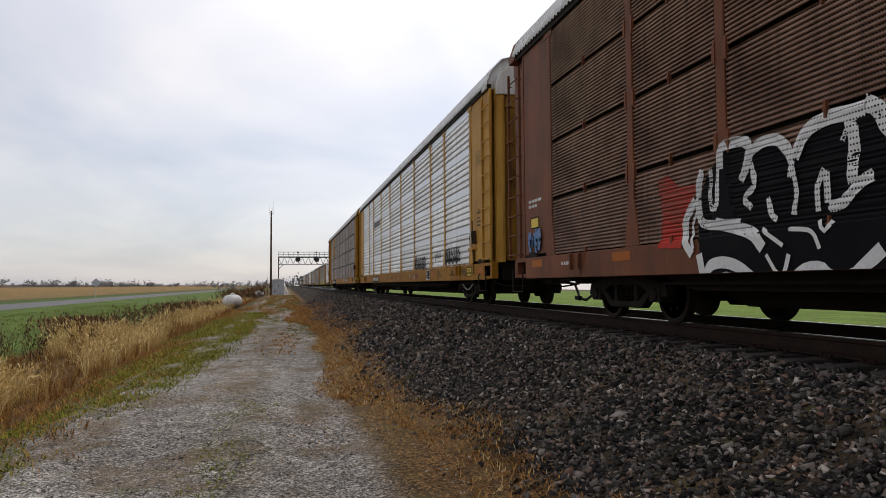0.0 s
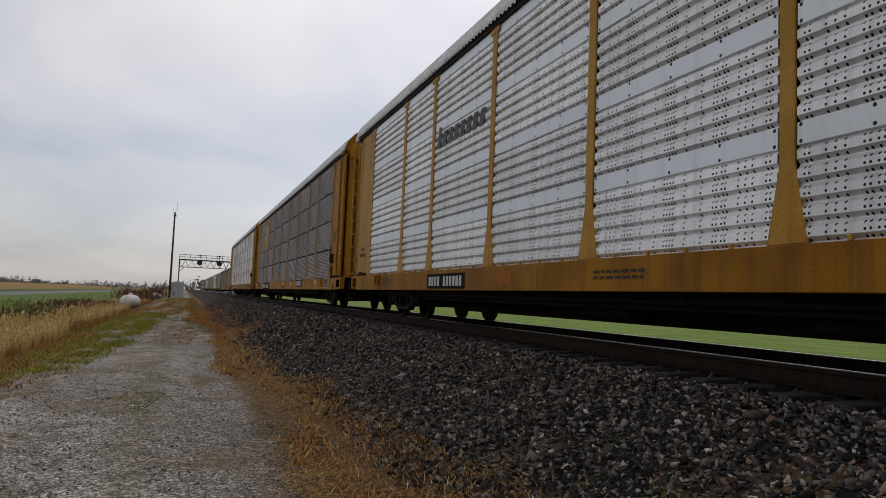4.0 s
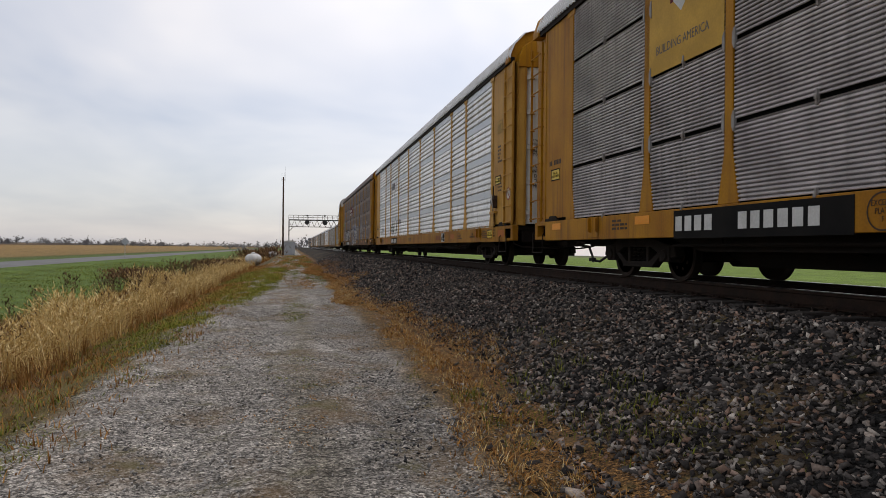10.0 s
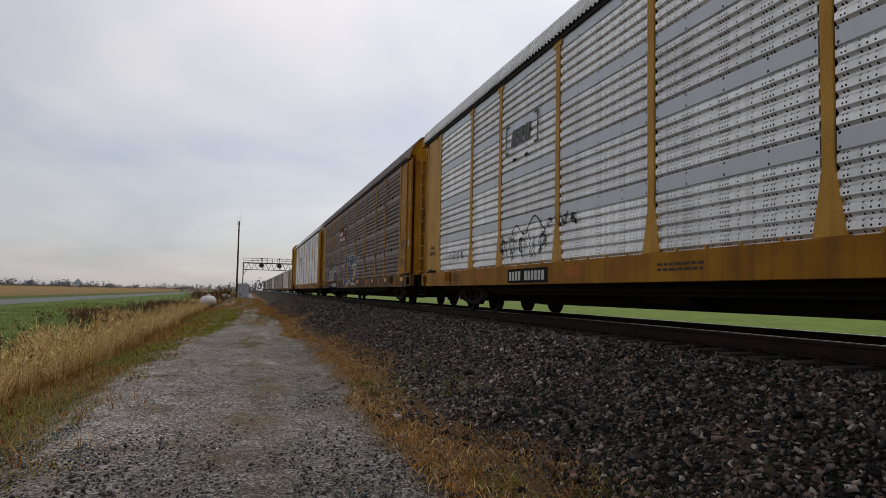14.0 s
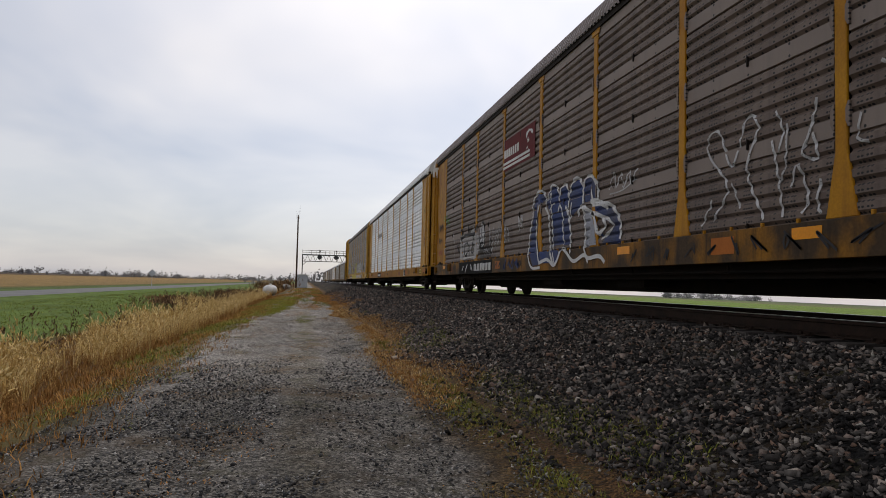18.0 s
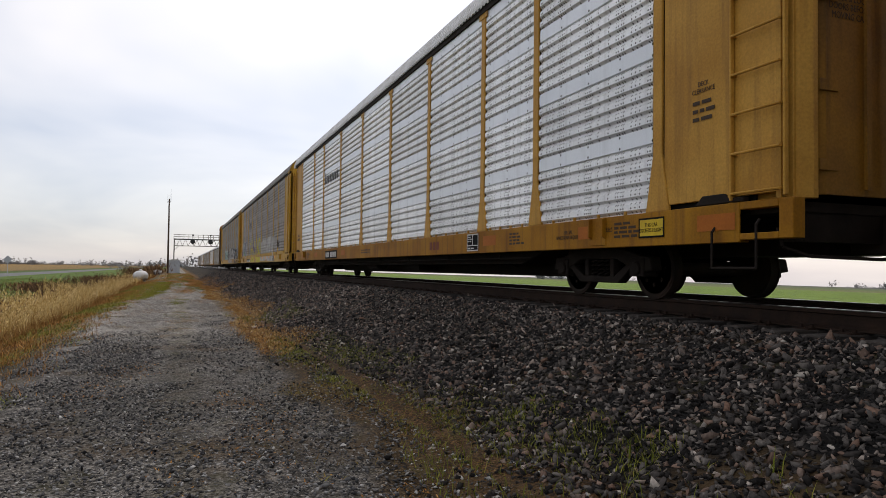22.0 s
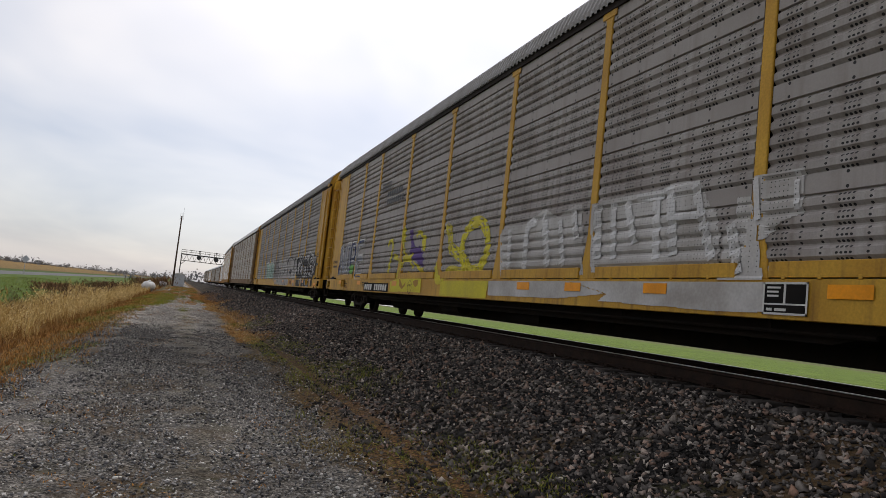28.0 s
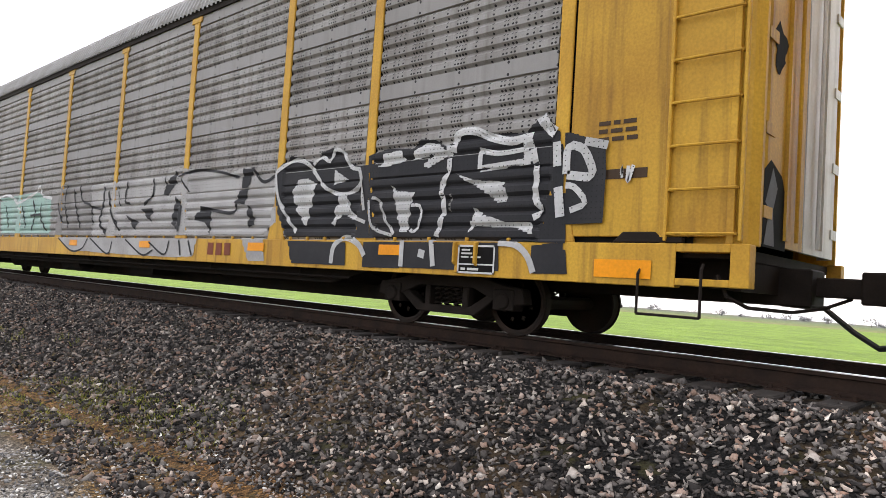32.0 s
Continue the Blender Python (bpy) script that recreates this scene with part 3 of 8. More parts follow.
    def cap():
        s = Shape()
        s.prism([(-1.54, HIGH), (-1.54, 4.89), (-1.44, 5.17), (-1.18, 5.45), (0, 5.68), (1.18, 5.45), (1.44, 5.17), (1.54, 4.89), (1.54, HIGH)], 13.3 + d, 13.62 + d, "y")
        s.prism([(-1.36, 4.6), (-1.36, 4.85), (-1.25, 5.08), (-1.0, 5.26), (0, 5.45), (1.0, 5.26), (1.25, 5.08), (1.36, 4.85), (1.36, 4.6)], 13.62 + d, 13.86 + d, "y")
        return s.mesh("roof_end", M[st["cap"]], bevel=0.01)
    part("roof_end", mirrored(("cap", st["cap"]), cap), car)

    def platform():
        return Shape().box(-1.36, 1.36, 12.9, 13.72 + d, 0.86, 0.95).box(-1.2, 1.2, 13.6 + d, 13.7 + d, 0.6, 0.86).box(-1.0, 1.0, 12.9, 13.6 + d, 0.62, 0.86).mesh("end_platform", M["steel_worn"])
    part("end_platform", mirrored("platform", platform), car)
    part("coupler", mirrored("coupler", coupler_mesh), car, "rusty knuckle coupler")
    if not detail:
        return
    part("air_hose", mirrored("hose", hose_mesh), car, "black rubber brake hose")
    part("uncoupling_rod", mirrored("lever", lever_mesh), car)
    # the ladder at the corner, and the step below it
    sm = kept(("stile", body), lambda: Shape().box(-0.018, 0.03, -0.014, 0.014, 0, 3.62).mesh("stile", M[body], bevel=0.006))
    for y in (13.16, 13.78):
        part("ladder_stile", sm, car, at=pose(-1.5, e * (y + d), LOW + 0.02))
    rung = rung_mesh(body)
    for i in range(10):
        part("rung", rung, car, at=pose(-1.53, e * (13.47 + d), LOW + 0.08 + 0.37 * i))

    def step():
        return Shape().tube([(-1.5, 13.5 + d, 0.8), (-1.54, 13.5 + d, 0.75), (-1.54, 13.5 + d, 0.36), (-1.54, 12.95 + d, 0.36), (-1.54, 12.95 + d, 0.7), (-1.5, 12.95 + d, 0.75)], 0.013, 5).mesh("sill_step", M["steel_worn"])
    part("sill_step", mirrored("step", step), car)

    def pad():
        o = [(-1.5, 0.70), (-1.56, 0.74), (-1.56, 0.95), (-1.5, 0.97)]
        return Shape().prism(o, 10.45, 10.48, "y").prism(o, 10.74, 10.77, "y").box(-1.512, -1.5, 10.45, 10.77, 0.63, 0.97).mesh("jack_pad", M[st.get("sill", body)], bevel=0.005)
    part("jack_pad", mirrored(("pad", st.get("sill", body)), pad), car)


STYLES = {
    "silver": dict(body="ochre", sill="sill_ochre", post="ochre", sheet="silver_sheet", kind="perf", roof="galvanised", cap="white_paint", door=("shaded_door", "white_paint"),
                   label="ochre auto rack railcar with silver perforated side sheets"),
    "fine_grey": dict(body="yellow", post="yellow", sheet="fine_grey", kind="fine", roof="galvanised", cap="yellow", door=("shaded_door", "yellow"),
                      clips=True, lug="lug_grey", label="yellow auto rack railcar with grey louvred side sheets"),
    "brown": dict(body="brown", post="brown", sheet="fine_brown", kind="fine", roof="galvanised", cap="brown", door=("brown", "brown"),
                  clips=True, lug="brown", label="dark brown auto rack railcar with louvred side sheets"),
    "silver_white": dict(body="ochre", sill="sill_ochre", post="ochre", sheet="silver_strip_sheet", kind="perf", roof="galvanised", cap="yellow", door=("white_paint", "ochre"),
                         label="ochre auto rack railcar with silver sheets and white doors"),
    "brown_perf": dict(body="yellow", post="yellow", sheet="brown_sheet", kind="perf", roof="brown_roof", cap="yellow", door=("shaded_door", "yellow"),
                       clips=True, lug="brown_sheet", sill="grimy_yellow", label="yellow auto rack railcar with brown weathered side sheets"),
    "grey_perf": dict(body="bright_yellow", post="bright_yellow", sheet="grey_sheet", kind="perf", roof="dark_roof", cap="bright_yellow", door=("bright_yellow", "bright_yellow"),
                      flange=True, edges=LONG_EDGES, label="bright yellow auto rack railcar with weathered grey side sheets"),
    "grey_white": dict(body="bright_yellow", post="bright_yellow", sheet="worn_grey_sheet", kind="perf", roof="dark_roof", cap="bright_yellow", door=("bright_yellow", "bright_yellow"), far_door="white_paint",
                       label="bright yellow auto rack railcar with grey sheets and graffiti"),
    "far_tan": dict(body="dusty", post="dusty", sheet="tan_sheet", kind="perf", roof="galvanised", cap="yellow", door=("dusty", "dusty"),
                    label="far auto rack railcar in haze-muted brown with tan side sheets"),
}


def auto_rack(style, detail=True):
    st = STYLES[style]
    car = thing("auto_rack_car", st["label"], "railcar", group="train of auto rack cars")
    body, edges = st["body"], st.get("edges", EDGES)
    # near-black backing walls that paint the shade inside, then deck and underframe
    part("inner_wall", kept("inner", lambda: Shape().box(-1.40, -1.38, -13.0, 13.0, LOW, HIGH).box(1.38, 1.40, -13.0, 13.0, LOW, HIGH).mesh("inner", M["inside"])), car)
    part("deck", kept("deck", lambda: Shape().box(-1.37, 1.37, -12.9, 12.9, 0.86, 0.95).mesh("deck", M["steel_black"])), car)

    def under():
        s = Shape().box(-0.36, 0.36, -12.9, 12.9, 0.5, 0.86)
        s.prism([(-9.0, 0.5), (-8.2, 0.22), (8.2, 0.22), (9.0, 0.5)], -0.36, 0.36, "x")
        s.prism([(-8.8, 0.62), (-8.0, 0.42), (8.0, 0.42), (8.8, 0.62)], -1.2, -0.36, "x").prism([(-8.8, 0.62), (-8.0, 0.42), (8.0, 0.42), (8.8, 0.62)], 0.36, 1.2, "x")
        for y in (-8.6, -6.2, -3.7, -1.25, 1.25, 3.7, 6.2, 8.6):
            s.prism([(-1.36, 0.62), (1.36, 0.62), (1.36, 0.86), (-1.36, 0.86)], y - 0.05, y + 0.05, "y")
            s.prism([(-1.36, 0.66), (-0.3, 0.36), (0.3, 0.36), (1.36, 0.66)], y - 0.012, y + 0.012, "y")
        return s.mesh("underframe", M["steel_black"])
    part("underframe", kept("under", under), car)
    part("side_sill", sill_mesh(st.get("sill", body)), car)
    part("side_sill", sill_mesh(st.get("sill", body)), car, at=FLIP)
    part("roof", roof_mesh(st["roof"], 0.14 if detail else 0.56), car, "corrugated galvanised roof")

    # the top rail is coloured dark for the shaded gap below the eave
    def rail():
        return Shape().box(-1.505, -1.42, -13.3, 13.3, HIGH - 0.01, HIGH + 0.1).box(1.42, 1.505, -13.3, 13.3, HIGH - 0.01, HIGH + 0.1).mesh("top_rail", M["steel_worn"])
    part("top_rail", kept("top_rail", rail), car)
    kind, sheet = st["kind"], st["sheet"]
    for i, (a, b) in enumerate(zip(edges, edges[1:])):
        y, w = (a + b) / 2, b - a - 0.185
        if detail:
            for r in range(4):
                part("side_sheet", sheet_mesh(kind, w, sheet), car, at=pose(-1.475, y, LOW + r * SHEET))
        else:
            part("side_sheet", sheet_mesh(kind, w, sheet, 4), car, at=pose(-1.475, y, LOW))
        part("side_sheet", sheet_mesh(kind, w, sheet, 4), car, at=pose(1.475, y, LOW) @ FLIP)
    for i, y in enumerate(edges):
        g = i > 0 or kind == "perf"
        part("post", post_mesh(st["post"], g), car, at=pose(-1.48, y, LOW))
        part("post", post_mesh(st["post"], g), car, at=pose(1.48, y, LOW) @ FLIP)
    if detail and st.get("clips"):
        clip = kept(("clip", st["lug"]), lambda: Shape().box(-0.02, 0.02, -0.013, 0.013, -0.075, 0.075).box(-0.028, 0.0, -0.019, 0.019, -0.02, 0.02).mesh("clip", M[st["lug"]]))
        if st["kind"] == "perf":
            clip = kept("small_clip", lambda: Shape().box(-0.012, 0.02, -0.01, 0.01, -0.06, 0.06).mesh("clip", M["steel_worn"]))
        for a, b in zip(edges, edges[1:]):
            for r in range(4):
                part("clip", clip, car, at=pose(-1.48, (a + b) / 2, LOW + r * SHEET))
        lug = kept(("lug", st["lug"]), lambda: Shape().prism([(0.12, -0.06), (0.09, -0.12), (0.07, -0.12), (0.07, 0.12), (0.09, 0.12), (0.12, 0.06)], -0.018, 0.02, "x").mesh("lug", M[st["lug"]]))
        for y in edges[1:-1]:
            for r in range(1, 4):
                part("bracket", lug, car, at=pose(-1.478, y, LOW + r * SHEET))
                part("bracket", lug, car, at=pose(-1.478, y - 0.19, LOW + r * SHEET))
    if detail and st.get("flange"):
        for i, (a, b) in enumerate(zip(edges, edges[1:])):
            w = b - a - 0.42
            part("lower_flange", kept(("flange", round(w, 2), body), lambda: Shape().box(-0.015, 0.02, -w / 2, w / 2, 0, 0.15).mesh("flange", M[body], bevel=0.005)), car, at=pose(-1.49, (a + b) / 2, LOW + 0.012))
    if detail and kind == "perf":
        tab = kept(("tab", body), lambda: Shape().box(-0.008, 0.02, -0.02, 0.02, -0.005, 0.04).mesh("tab", M[body], bevel=0.004))
        for a, b in zip(edges, edges[1:]):
            for u in (0.2, 0.4, 0.6, 0.8):
                part("tab", tab, car, at=pose(-1.498, a + (b - a) * u, LOW))
    for e in (-1, 1):
        end_parts(car, e, st, detail)
    wheels = truck(car, -9.95, detail) + truck(car, 9.95, detail)
    if detail:
        def pipes():
            s = Shape().tube([(-1.3, -8.5, 0.5), (-1.3, 8.5, 0.5)], 0.02, 5)
            s.box(-0.95, -0.5, -2.2, -1.2, 0.3, 0.62).rod((-0.9, 1.2, 0.45), (-0.9, 2.3, 0.45), 0.18, 10)
            for y in (-7.4, -5, -2.5, 0, 2.5, 5, 7.4):
                s.box(-1.31, -1.29, y - 0.02, y + 0.02, 0.48, 0.66)
            return s.mesh("brake_gear", M["steel_black"])
        part("brake_gear", kept("pipes", pipes), car)
    return car, wheels


ORDER = ["brown", "silver", "fine_grey", "silver_white", "brown_perf", "silver", "grey_perf", "grey_white", "far_tan", "silver", "far_tan", "far_tan",
         "silver", "far_tan", "far_tan", "silver", "far_tan", "far_tan"]
CARS = [auto_rack(s, n < 9) for n, s in enumerate(ORDER)]


# ---- paint on the cars: lettering, labels and graffiti ----
def paint(name, colour, rough=0.6):
    return material(name, colour, rough, 0, tuple(c * 0.8 for c in colour), 2.5, 0.12, 40, spec=0.2)


def spray(name, colour, thin=(0.12, 0.11, 0.10), amount=0.45):
    """Spray paint that lies unevenly over a punched sheet."""
    m = material(name, colour, 0.65, 0, thin, 1.6, 0.15, 30, low=amount, high=amount + 0.45, spec=0.2)
    return perforated(m, 0.05, 0.0507, 0.0062, (10, 2, 7), above=1.0)


def fine_spray(name, colour, thin, shine=0.2):
    """Spray paint over a louvred sheet with small holes."""
    return perforated(material(name, colour, 0.6, 0, thin, 1.6, 0.12, 30, spec=shine), 0.03, 0.0493, 0.0088, (2, 1, 0), above=1.0, rise=LOW + 0.0347)


INK = {
    "black": material("black_paint", (0.008, 0.008, 0.0085), 0.75, 0, (0.014, 0.013, 0.012), 2.5, 0.12, 40, spec=0.06),
    "white": paint("white_lettering", (0.62, 0.62, 0.6)),
    "stencil": paint("dark_stencil", (0.06, 0.035, 0.02)),
    "rust_red": paint("rust_red_lettering", (0.2, 0.05, 0.025)),
    "orange": paint("orange_reflector", (0.85, 0.31, 0.010), 0.4),
    "faded": paint("faded_orange_patch", (0.42, 0.12, 0.012)),
    "label": paint("yellow_label", (0.72, 0.5, 0.03), 0.4),
    "red": paint("red_panel", (0.12, 0.009, 0.011), 0.75),
    "blue": paint("blue_emblem", (0.02, 0.04, 0.16)),
    "panel_yellow": paint("yellow_panel", (0.55, 0.32, 0.05)),
    "grey": paint("grey_lettering", (0.1, 0.1, 0.105)),
    "s_black": spray("black_spray", (0.018, 0.018, 0.02), (0.03, 0.03, 0.032)),
    "s_white": spray("white_spray", (0.58, 0.58, 0.58), (0.4, 0.4, 0.4), 0.5),
    "s_pale": spray("pale_grey_spray", (0.50, 0.50, 0.51), (0.25, 0.235, 0.22), 0.4),
    "s_silver": spray("silver_grey_spray", (0.40, 0.39, 0.385), (0.26, 0.25, 0.245), 0.38),
    "s_smear": spray("smeared_white_spray", (0.52, 0.51, 0.50), (0.27, 0.245, 0.22), 0.36),
    "s_veil": spray("white_veil_spray", (0.60, 0.60, 0.60), (0.36, 0.35, 0.34), 0.4),
    "s_haze": spray("grey_blue_spray", (0.30, 0.31, 0.35), (0.24, 0.235, 0.24)),
    "s_blue": spray("blue_spray", (0.022, 0.045, 0.15), (0.075, 0.075, 0.09), 0.36),
    "s_sky": spray("light_blue_spray", (0.12, 0.24, 0.48), (0.2, 0.28, 0.4)),
    "s_yellow": spray("yellow_spray", (0.60, 0.52, 0.04), (0.42, 0.34, 0.06), 0.35),
    "s_purple": spray("purple_spray", (0.1, 0.05, 0.22), (0.1, 0.08, 0.13)),
    "s_green": spray("green_spray", (0.16, 0.45, 0.1), (0.2, 0.3, 0.15)),
    "s_red": spray("red_spray", (0.42, 0.05, 0.03), (0.18, 0.05, 0.04), 0.35),
    "s_char": spray("charcoal_spray", (0.020, 0.020, 0.023), (0.042, 0.040, 0.042)),
    "f_white": fine_spray("white_fine_spray", (0.72, 0.72, 0.71), (0.6, 0.6, 0.6)),
    "f_black": fine_spray("black_fine_spray", (0.006, 0.006, 0.008), (0.010, 0.010, 0.011), 0.04),
    "f_red": fine_spray("red_fine_spray", (0.50, 0.035, 0.022), (0.24, 0.05, 0.03)),
    "s_chalk": spray("chalky_white_spray", (0.52, 0.52, 0.52), (0.28, 0.275, 0.27), 0.40),
    "s_dull": spray("dull_grey_spray", (0.24, 0.23, 0.225), (0.13, 0.12, 0.115), 0.4),
    "s_dark": spray("dark_brown_spray", (0.045, 0.038, 0.035), (0.10, 0.08, 0.07), 0.42),
    "s_tan": spray("bare_ochre", (0.36, 0.20, 0.04), (0.27, 0.15, 0.03)),
    "s_mint": spray("mint_spray", (0.3, 0.45, 0.4), (0.3, 0.3, 0.3)),
}


def skin(kind, edges=EDGES):
    """Depth of the car's side at (y, z), just proud of the metal."""
    prof = sheet_outline(kind, 4)
    zs, xs = [p[1] + LOW for p in prof], [p[0] for p in prof]

    def x(y, z):
        if z < LOW + 0.012:
            return -1.507
        w = 0.075 + 0.13 * min(max(1 - (z - LOW) / 0.62, 0), 1)
        if any(abs(y - e) < w + 0.012 for e in edges):
            return -1.4935
        if abs(y) > 11.77:
            return -1.496
        return -1.482 + float(np.interp(z, zs, xs)) * (0.45 if kind == "fine" else 1.0)
    return x


def smooth_line(pts, step=0.05):
    """A rounded line through the points."""
    p = [np.array(q, float) for q in pts]
    p = [2 * p[0] - p[1]] + p + [2 * p[-1] - p[-2]]
    out = []
    for a, b, c, d in zip(p, p[1:], p[2:], p[3:]):
        n = max(2, int(np.linalg.norm(c - b) / step))
        for k in range(n):
            t = k / n
            out.append(0.5 * (2 * b + (c - a) * t + (2 * a - 5 * b + 4 * c - d) * t * t + (3 * b - a - 3 * c + d) * t ** 3))
    return out + [p[-2]]


class Spray:
    """Painted strokes and fills that lie on one car's side."""

    def __init__(self, car, kind, edges=EDGES):
        self.car, self.x, self.pieces = car, skin(kind, edges), []

    def line(self, pts, width, rounded=True, lift=0.0):
        q = smooth_line(pts) if rounded else [np.array(a, float) for p0, p1 in zip(pts, pts[1:]) for a in np.linspace(p0, p1, max(2, int(math.dist(p0, p1) / 0.06)))]
        v = []
        for i, a in enumerate(q):
            d = q[min(i + 1, len(q) - 1)] - q[max(i - 1, 0)]
            far = np.linalg.norm(d) + 1e-6
            e0, e1 = a - q[max(i - 1, 0)], q[min(i + 1, len(q) - 1)] - a
            bend = abs(math.atan2(e0[0] * e1[1] - e0[1] * e1[0], float(e0 @ e1)))
            n = np.array([-d[1], d[0]]) / far * min(width / 2, 0.45 * far / max(bend, 0.05))
            for k in (-1, -0.33, 0.33, 1):
                y, z = a + n * k
                z = max(z, 0.606)
                v.append((self.x(y, z) - lift, y, z))
        f = [(4 * i + j, 4 * i + j + 1, 4 * i + j + 5, 4 * i + j + 4) for i in range(len(q) - 1) for j in range(3)]
        self.pieces.append(Shape().add(v, f))
        return self

    def fill(self, outline, cy=0.06, cz=0.02):
        o = np.array(outline, float)
        ys, zs = np.arange(o[:, 0].min(), o[:, 0].max() + cy, cy), np.arange(o[:, 1].min(), o[:, 1].max() + cz, cz)

        def inside(y, z):
            a, b = o, np.roll(o, -1, 0)
            hit = (a[:, 1] > z) != (b[:, 1] > z)
            with np.errstate(divide="ignore", invalid="ignore"):
                cross = (b[:, 0] - a[:, 0]) * (z - a[:, 1]) / (b[:, 1] - a[:, 1]) + a[:, 0]
            return (hit & (y < cross)).sum() % 2 == 1

        def nearest(y, z):
            a, b = o, np.roll(o, -1, 0)
            d = b - a
            u = np.clip((((y, z) - a) * d).sum(1) / ((d * d).sum(1) + 1e-9), 0, 1)
            c = a + d * u[:, None]
            return c[np.argmin(((c - (y, z)) ** 2).sum(1))]

        idx = {}
        v, f = [], []

        def vert(i, j):
            if (i, j) not in idx:
                idx[i, j] = len(v)
                y, z = ys[i], zs[j]
                if not inside(y, z):
                    y, z = nearest(y, z)
                z = max(z, 0.606)
                v.append((self.x(y, z), y, z))
            return idx[i, j]

        for i in range(len(ys) - 1):
            for j in range(len(zs) - 1):
                if inside(ys[i] + cy / 2, zs[j] + cz / 2):
                    f.append((vert(i, j), vert(i + 1, j), vert(i + 1, j + 1), vert(i, j + 1)))
        self.pieces.append(Shape().add(v, f))
        return self

    def done(self, ink, label, lift=0.0, name="graffiti"):
        """Each stroke or patch becomes a part of its own."""
        for k, p in enumerate(self.pieces):
            p.v = [(x - lift - 0.0007 * (k % 9), y, z) for x, y, z in p.v]
            part(name, p.mesh(name, INK[ink]), self.car, label)
        self.pieces = []


def strokes(sp, ink, label, lift, *lines):
    """Painted lines, each a list of places and its width."""
    for pts, width in lines:
        sp.line(pts, width)
    sp.done(ink, label, lift)


def patches(sp, ink, label, lift, *outlines):
    """Painted areas inside the outlines."""
    for outline in outlines:
        sp.fill(outline)
    sp.done(ink, label, lift)


def bumps(y0, y1, z0, z1, n, seed, foot=0.0):
    """Outline of a row of bubble letters, from y0 down to y1."""
    rng = random.Random(seed)
    out = []
    for i in range(n):
        a, b = y0 + (y1 - y0) * i / n, y0 + (y1 - y0) * (i + 1) / n
        h = z1 - rng.uniform(0, 0.22) * (z1 - z0)
        for k in range(7):
            u = k / 6
            out.append((a + (b - a) * u, z0 + (h - z0) * (0.72 + 0.28 * math.sin(math.pi * u))))
    for i in range(3 * n + 1):
        u = i / (3 * n)
        out.append((y1 + (y0 - y1) * u, z0 + foot * math.sin(u * n * math.pi * 1.3)))
    return out


def scrawl(sp, y0, y1, z0, z1, n, seed, width):
    """Loose letter-like strokes side by side."""
    rng = random.Random(seed)
    for i in range(n):
        a, b = y0 + (y1 - y0) * (i + 0.1) / n, y0 + (y1 - y0) * (i + 0.9) / n
        m = rng.randint(3, 5)
        pts = [(a + (b - a) * rng.random(), z0 + (z1 - z0) * (rng.uniform(0.6, 1) if (k + i) % 2 else rng.uniform(0, 0.4))) for k in range(m)]
        sp.line(pts, width * rng.uniform(0.7, 1.2))
        if rng.random() < 0.6 and z1 - z0 > 0.3:
            c = (a + b) / 2
            sp.line([(c + (b - a) * 0.4 * math.cos(t), z0 + (z1 - z0) * (0.55 + 0.25 * math.sin(t))) for t in np.linspace(0, rng.uniform(3.5, 6.2), 7)], width * 0.8)
    return sp


TURN_TEXT = Matrix(((0, 0, -1, 0), (-1, 0, 0, 0), (0, 1, 0, 0), (0, 0, 0, 1)))


def words(car, text, y, z, size, ink, x=-1.475, name="lettering", end=False, spacing=1.0):
    """Readable words on the side (or on an end door), centred at y."""
    cu = bpy.data.curves.new(name, "FONT")
    cu.body, cu.size, cu.align_x, cu.extrude, cu.resolution_u, cu.space_line = text, size, "CENTER", 0.001, 2, 0.95
    tmp = bpy.data.objects.new(name, cu)
    me = bpy.data.meshes.new_from_object(tmp)
    bpy.data.objects.remove(tmp)
    me.materials.clear()
    me.materials.append(INK[ink])
    me.transform(Matrix.Diagonal((0.82, 1, 1, 1)))
    if end:
        me.transform(Matrix(((1, 0, 0, 0), (0, 0, -1, 0), (0, 1, 0, 0), (0, 0, 0, 1))))
        return part(name, me, car, at=pose(x, y, z))
    me.transform(TURN_TEXT)
    return part(name, me, car, at=pose(x, y, z))


def ring(car, y, z, r, ink, x):
    """A thin painted circle."""
    n = 28
    v = [(x, y + q * math.cos(2 * math.pi * i / n), z + q * math.sin(2 * math.pi * i / n)) for q in (r, r - 0.016) for i in range(n)]
    part("stencil_ring", Shape().add(v, [(i, (i + 1) % n, n + (i + 1) % n, n + i) for i in range(n)]).mesh("ring", INK[ink]), car)


def plate(car, y, z, w, h, ink, x=-1.503, name="label", label="", rim=None):
    """A thin painted rectangle; y is its middle, z its lower edge."""
    ob = part(name, Shape().box(x - 0.002, x, y - w / 2, y + w / 2, z, z + h).mesh(name, INK[ink]), car, label)
    if rim:
        s = Shape()
        for a, b, c, d in ((-w / 2, w / 2, 0, 0.02), (-w / 2, w / 2, h - 0.02, h), (-w / 2, -w / 2 + 0.02, 0, h), (w / 2 - 0.02, w / 2, 0, h)):
            s.box(x - 0.004, x - 0.002, y + a, y + b, z + c, z + d)
        part("rim", s.mesh("rim", INK[rim]), ob)
    return ob


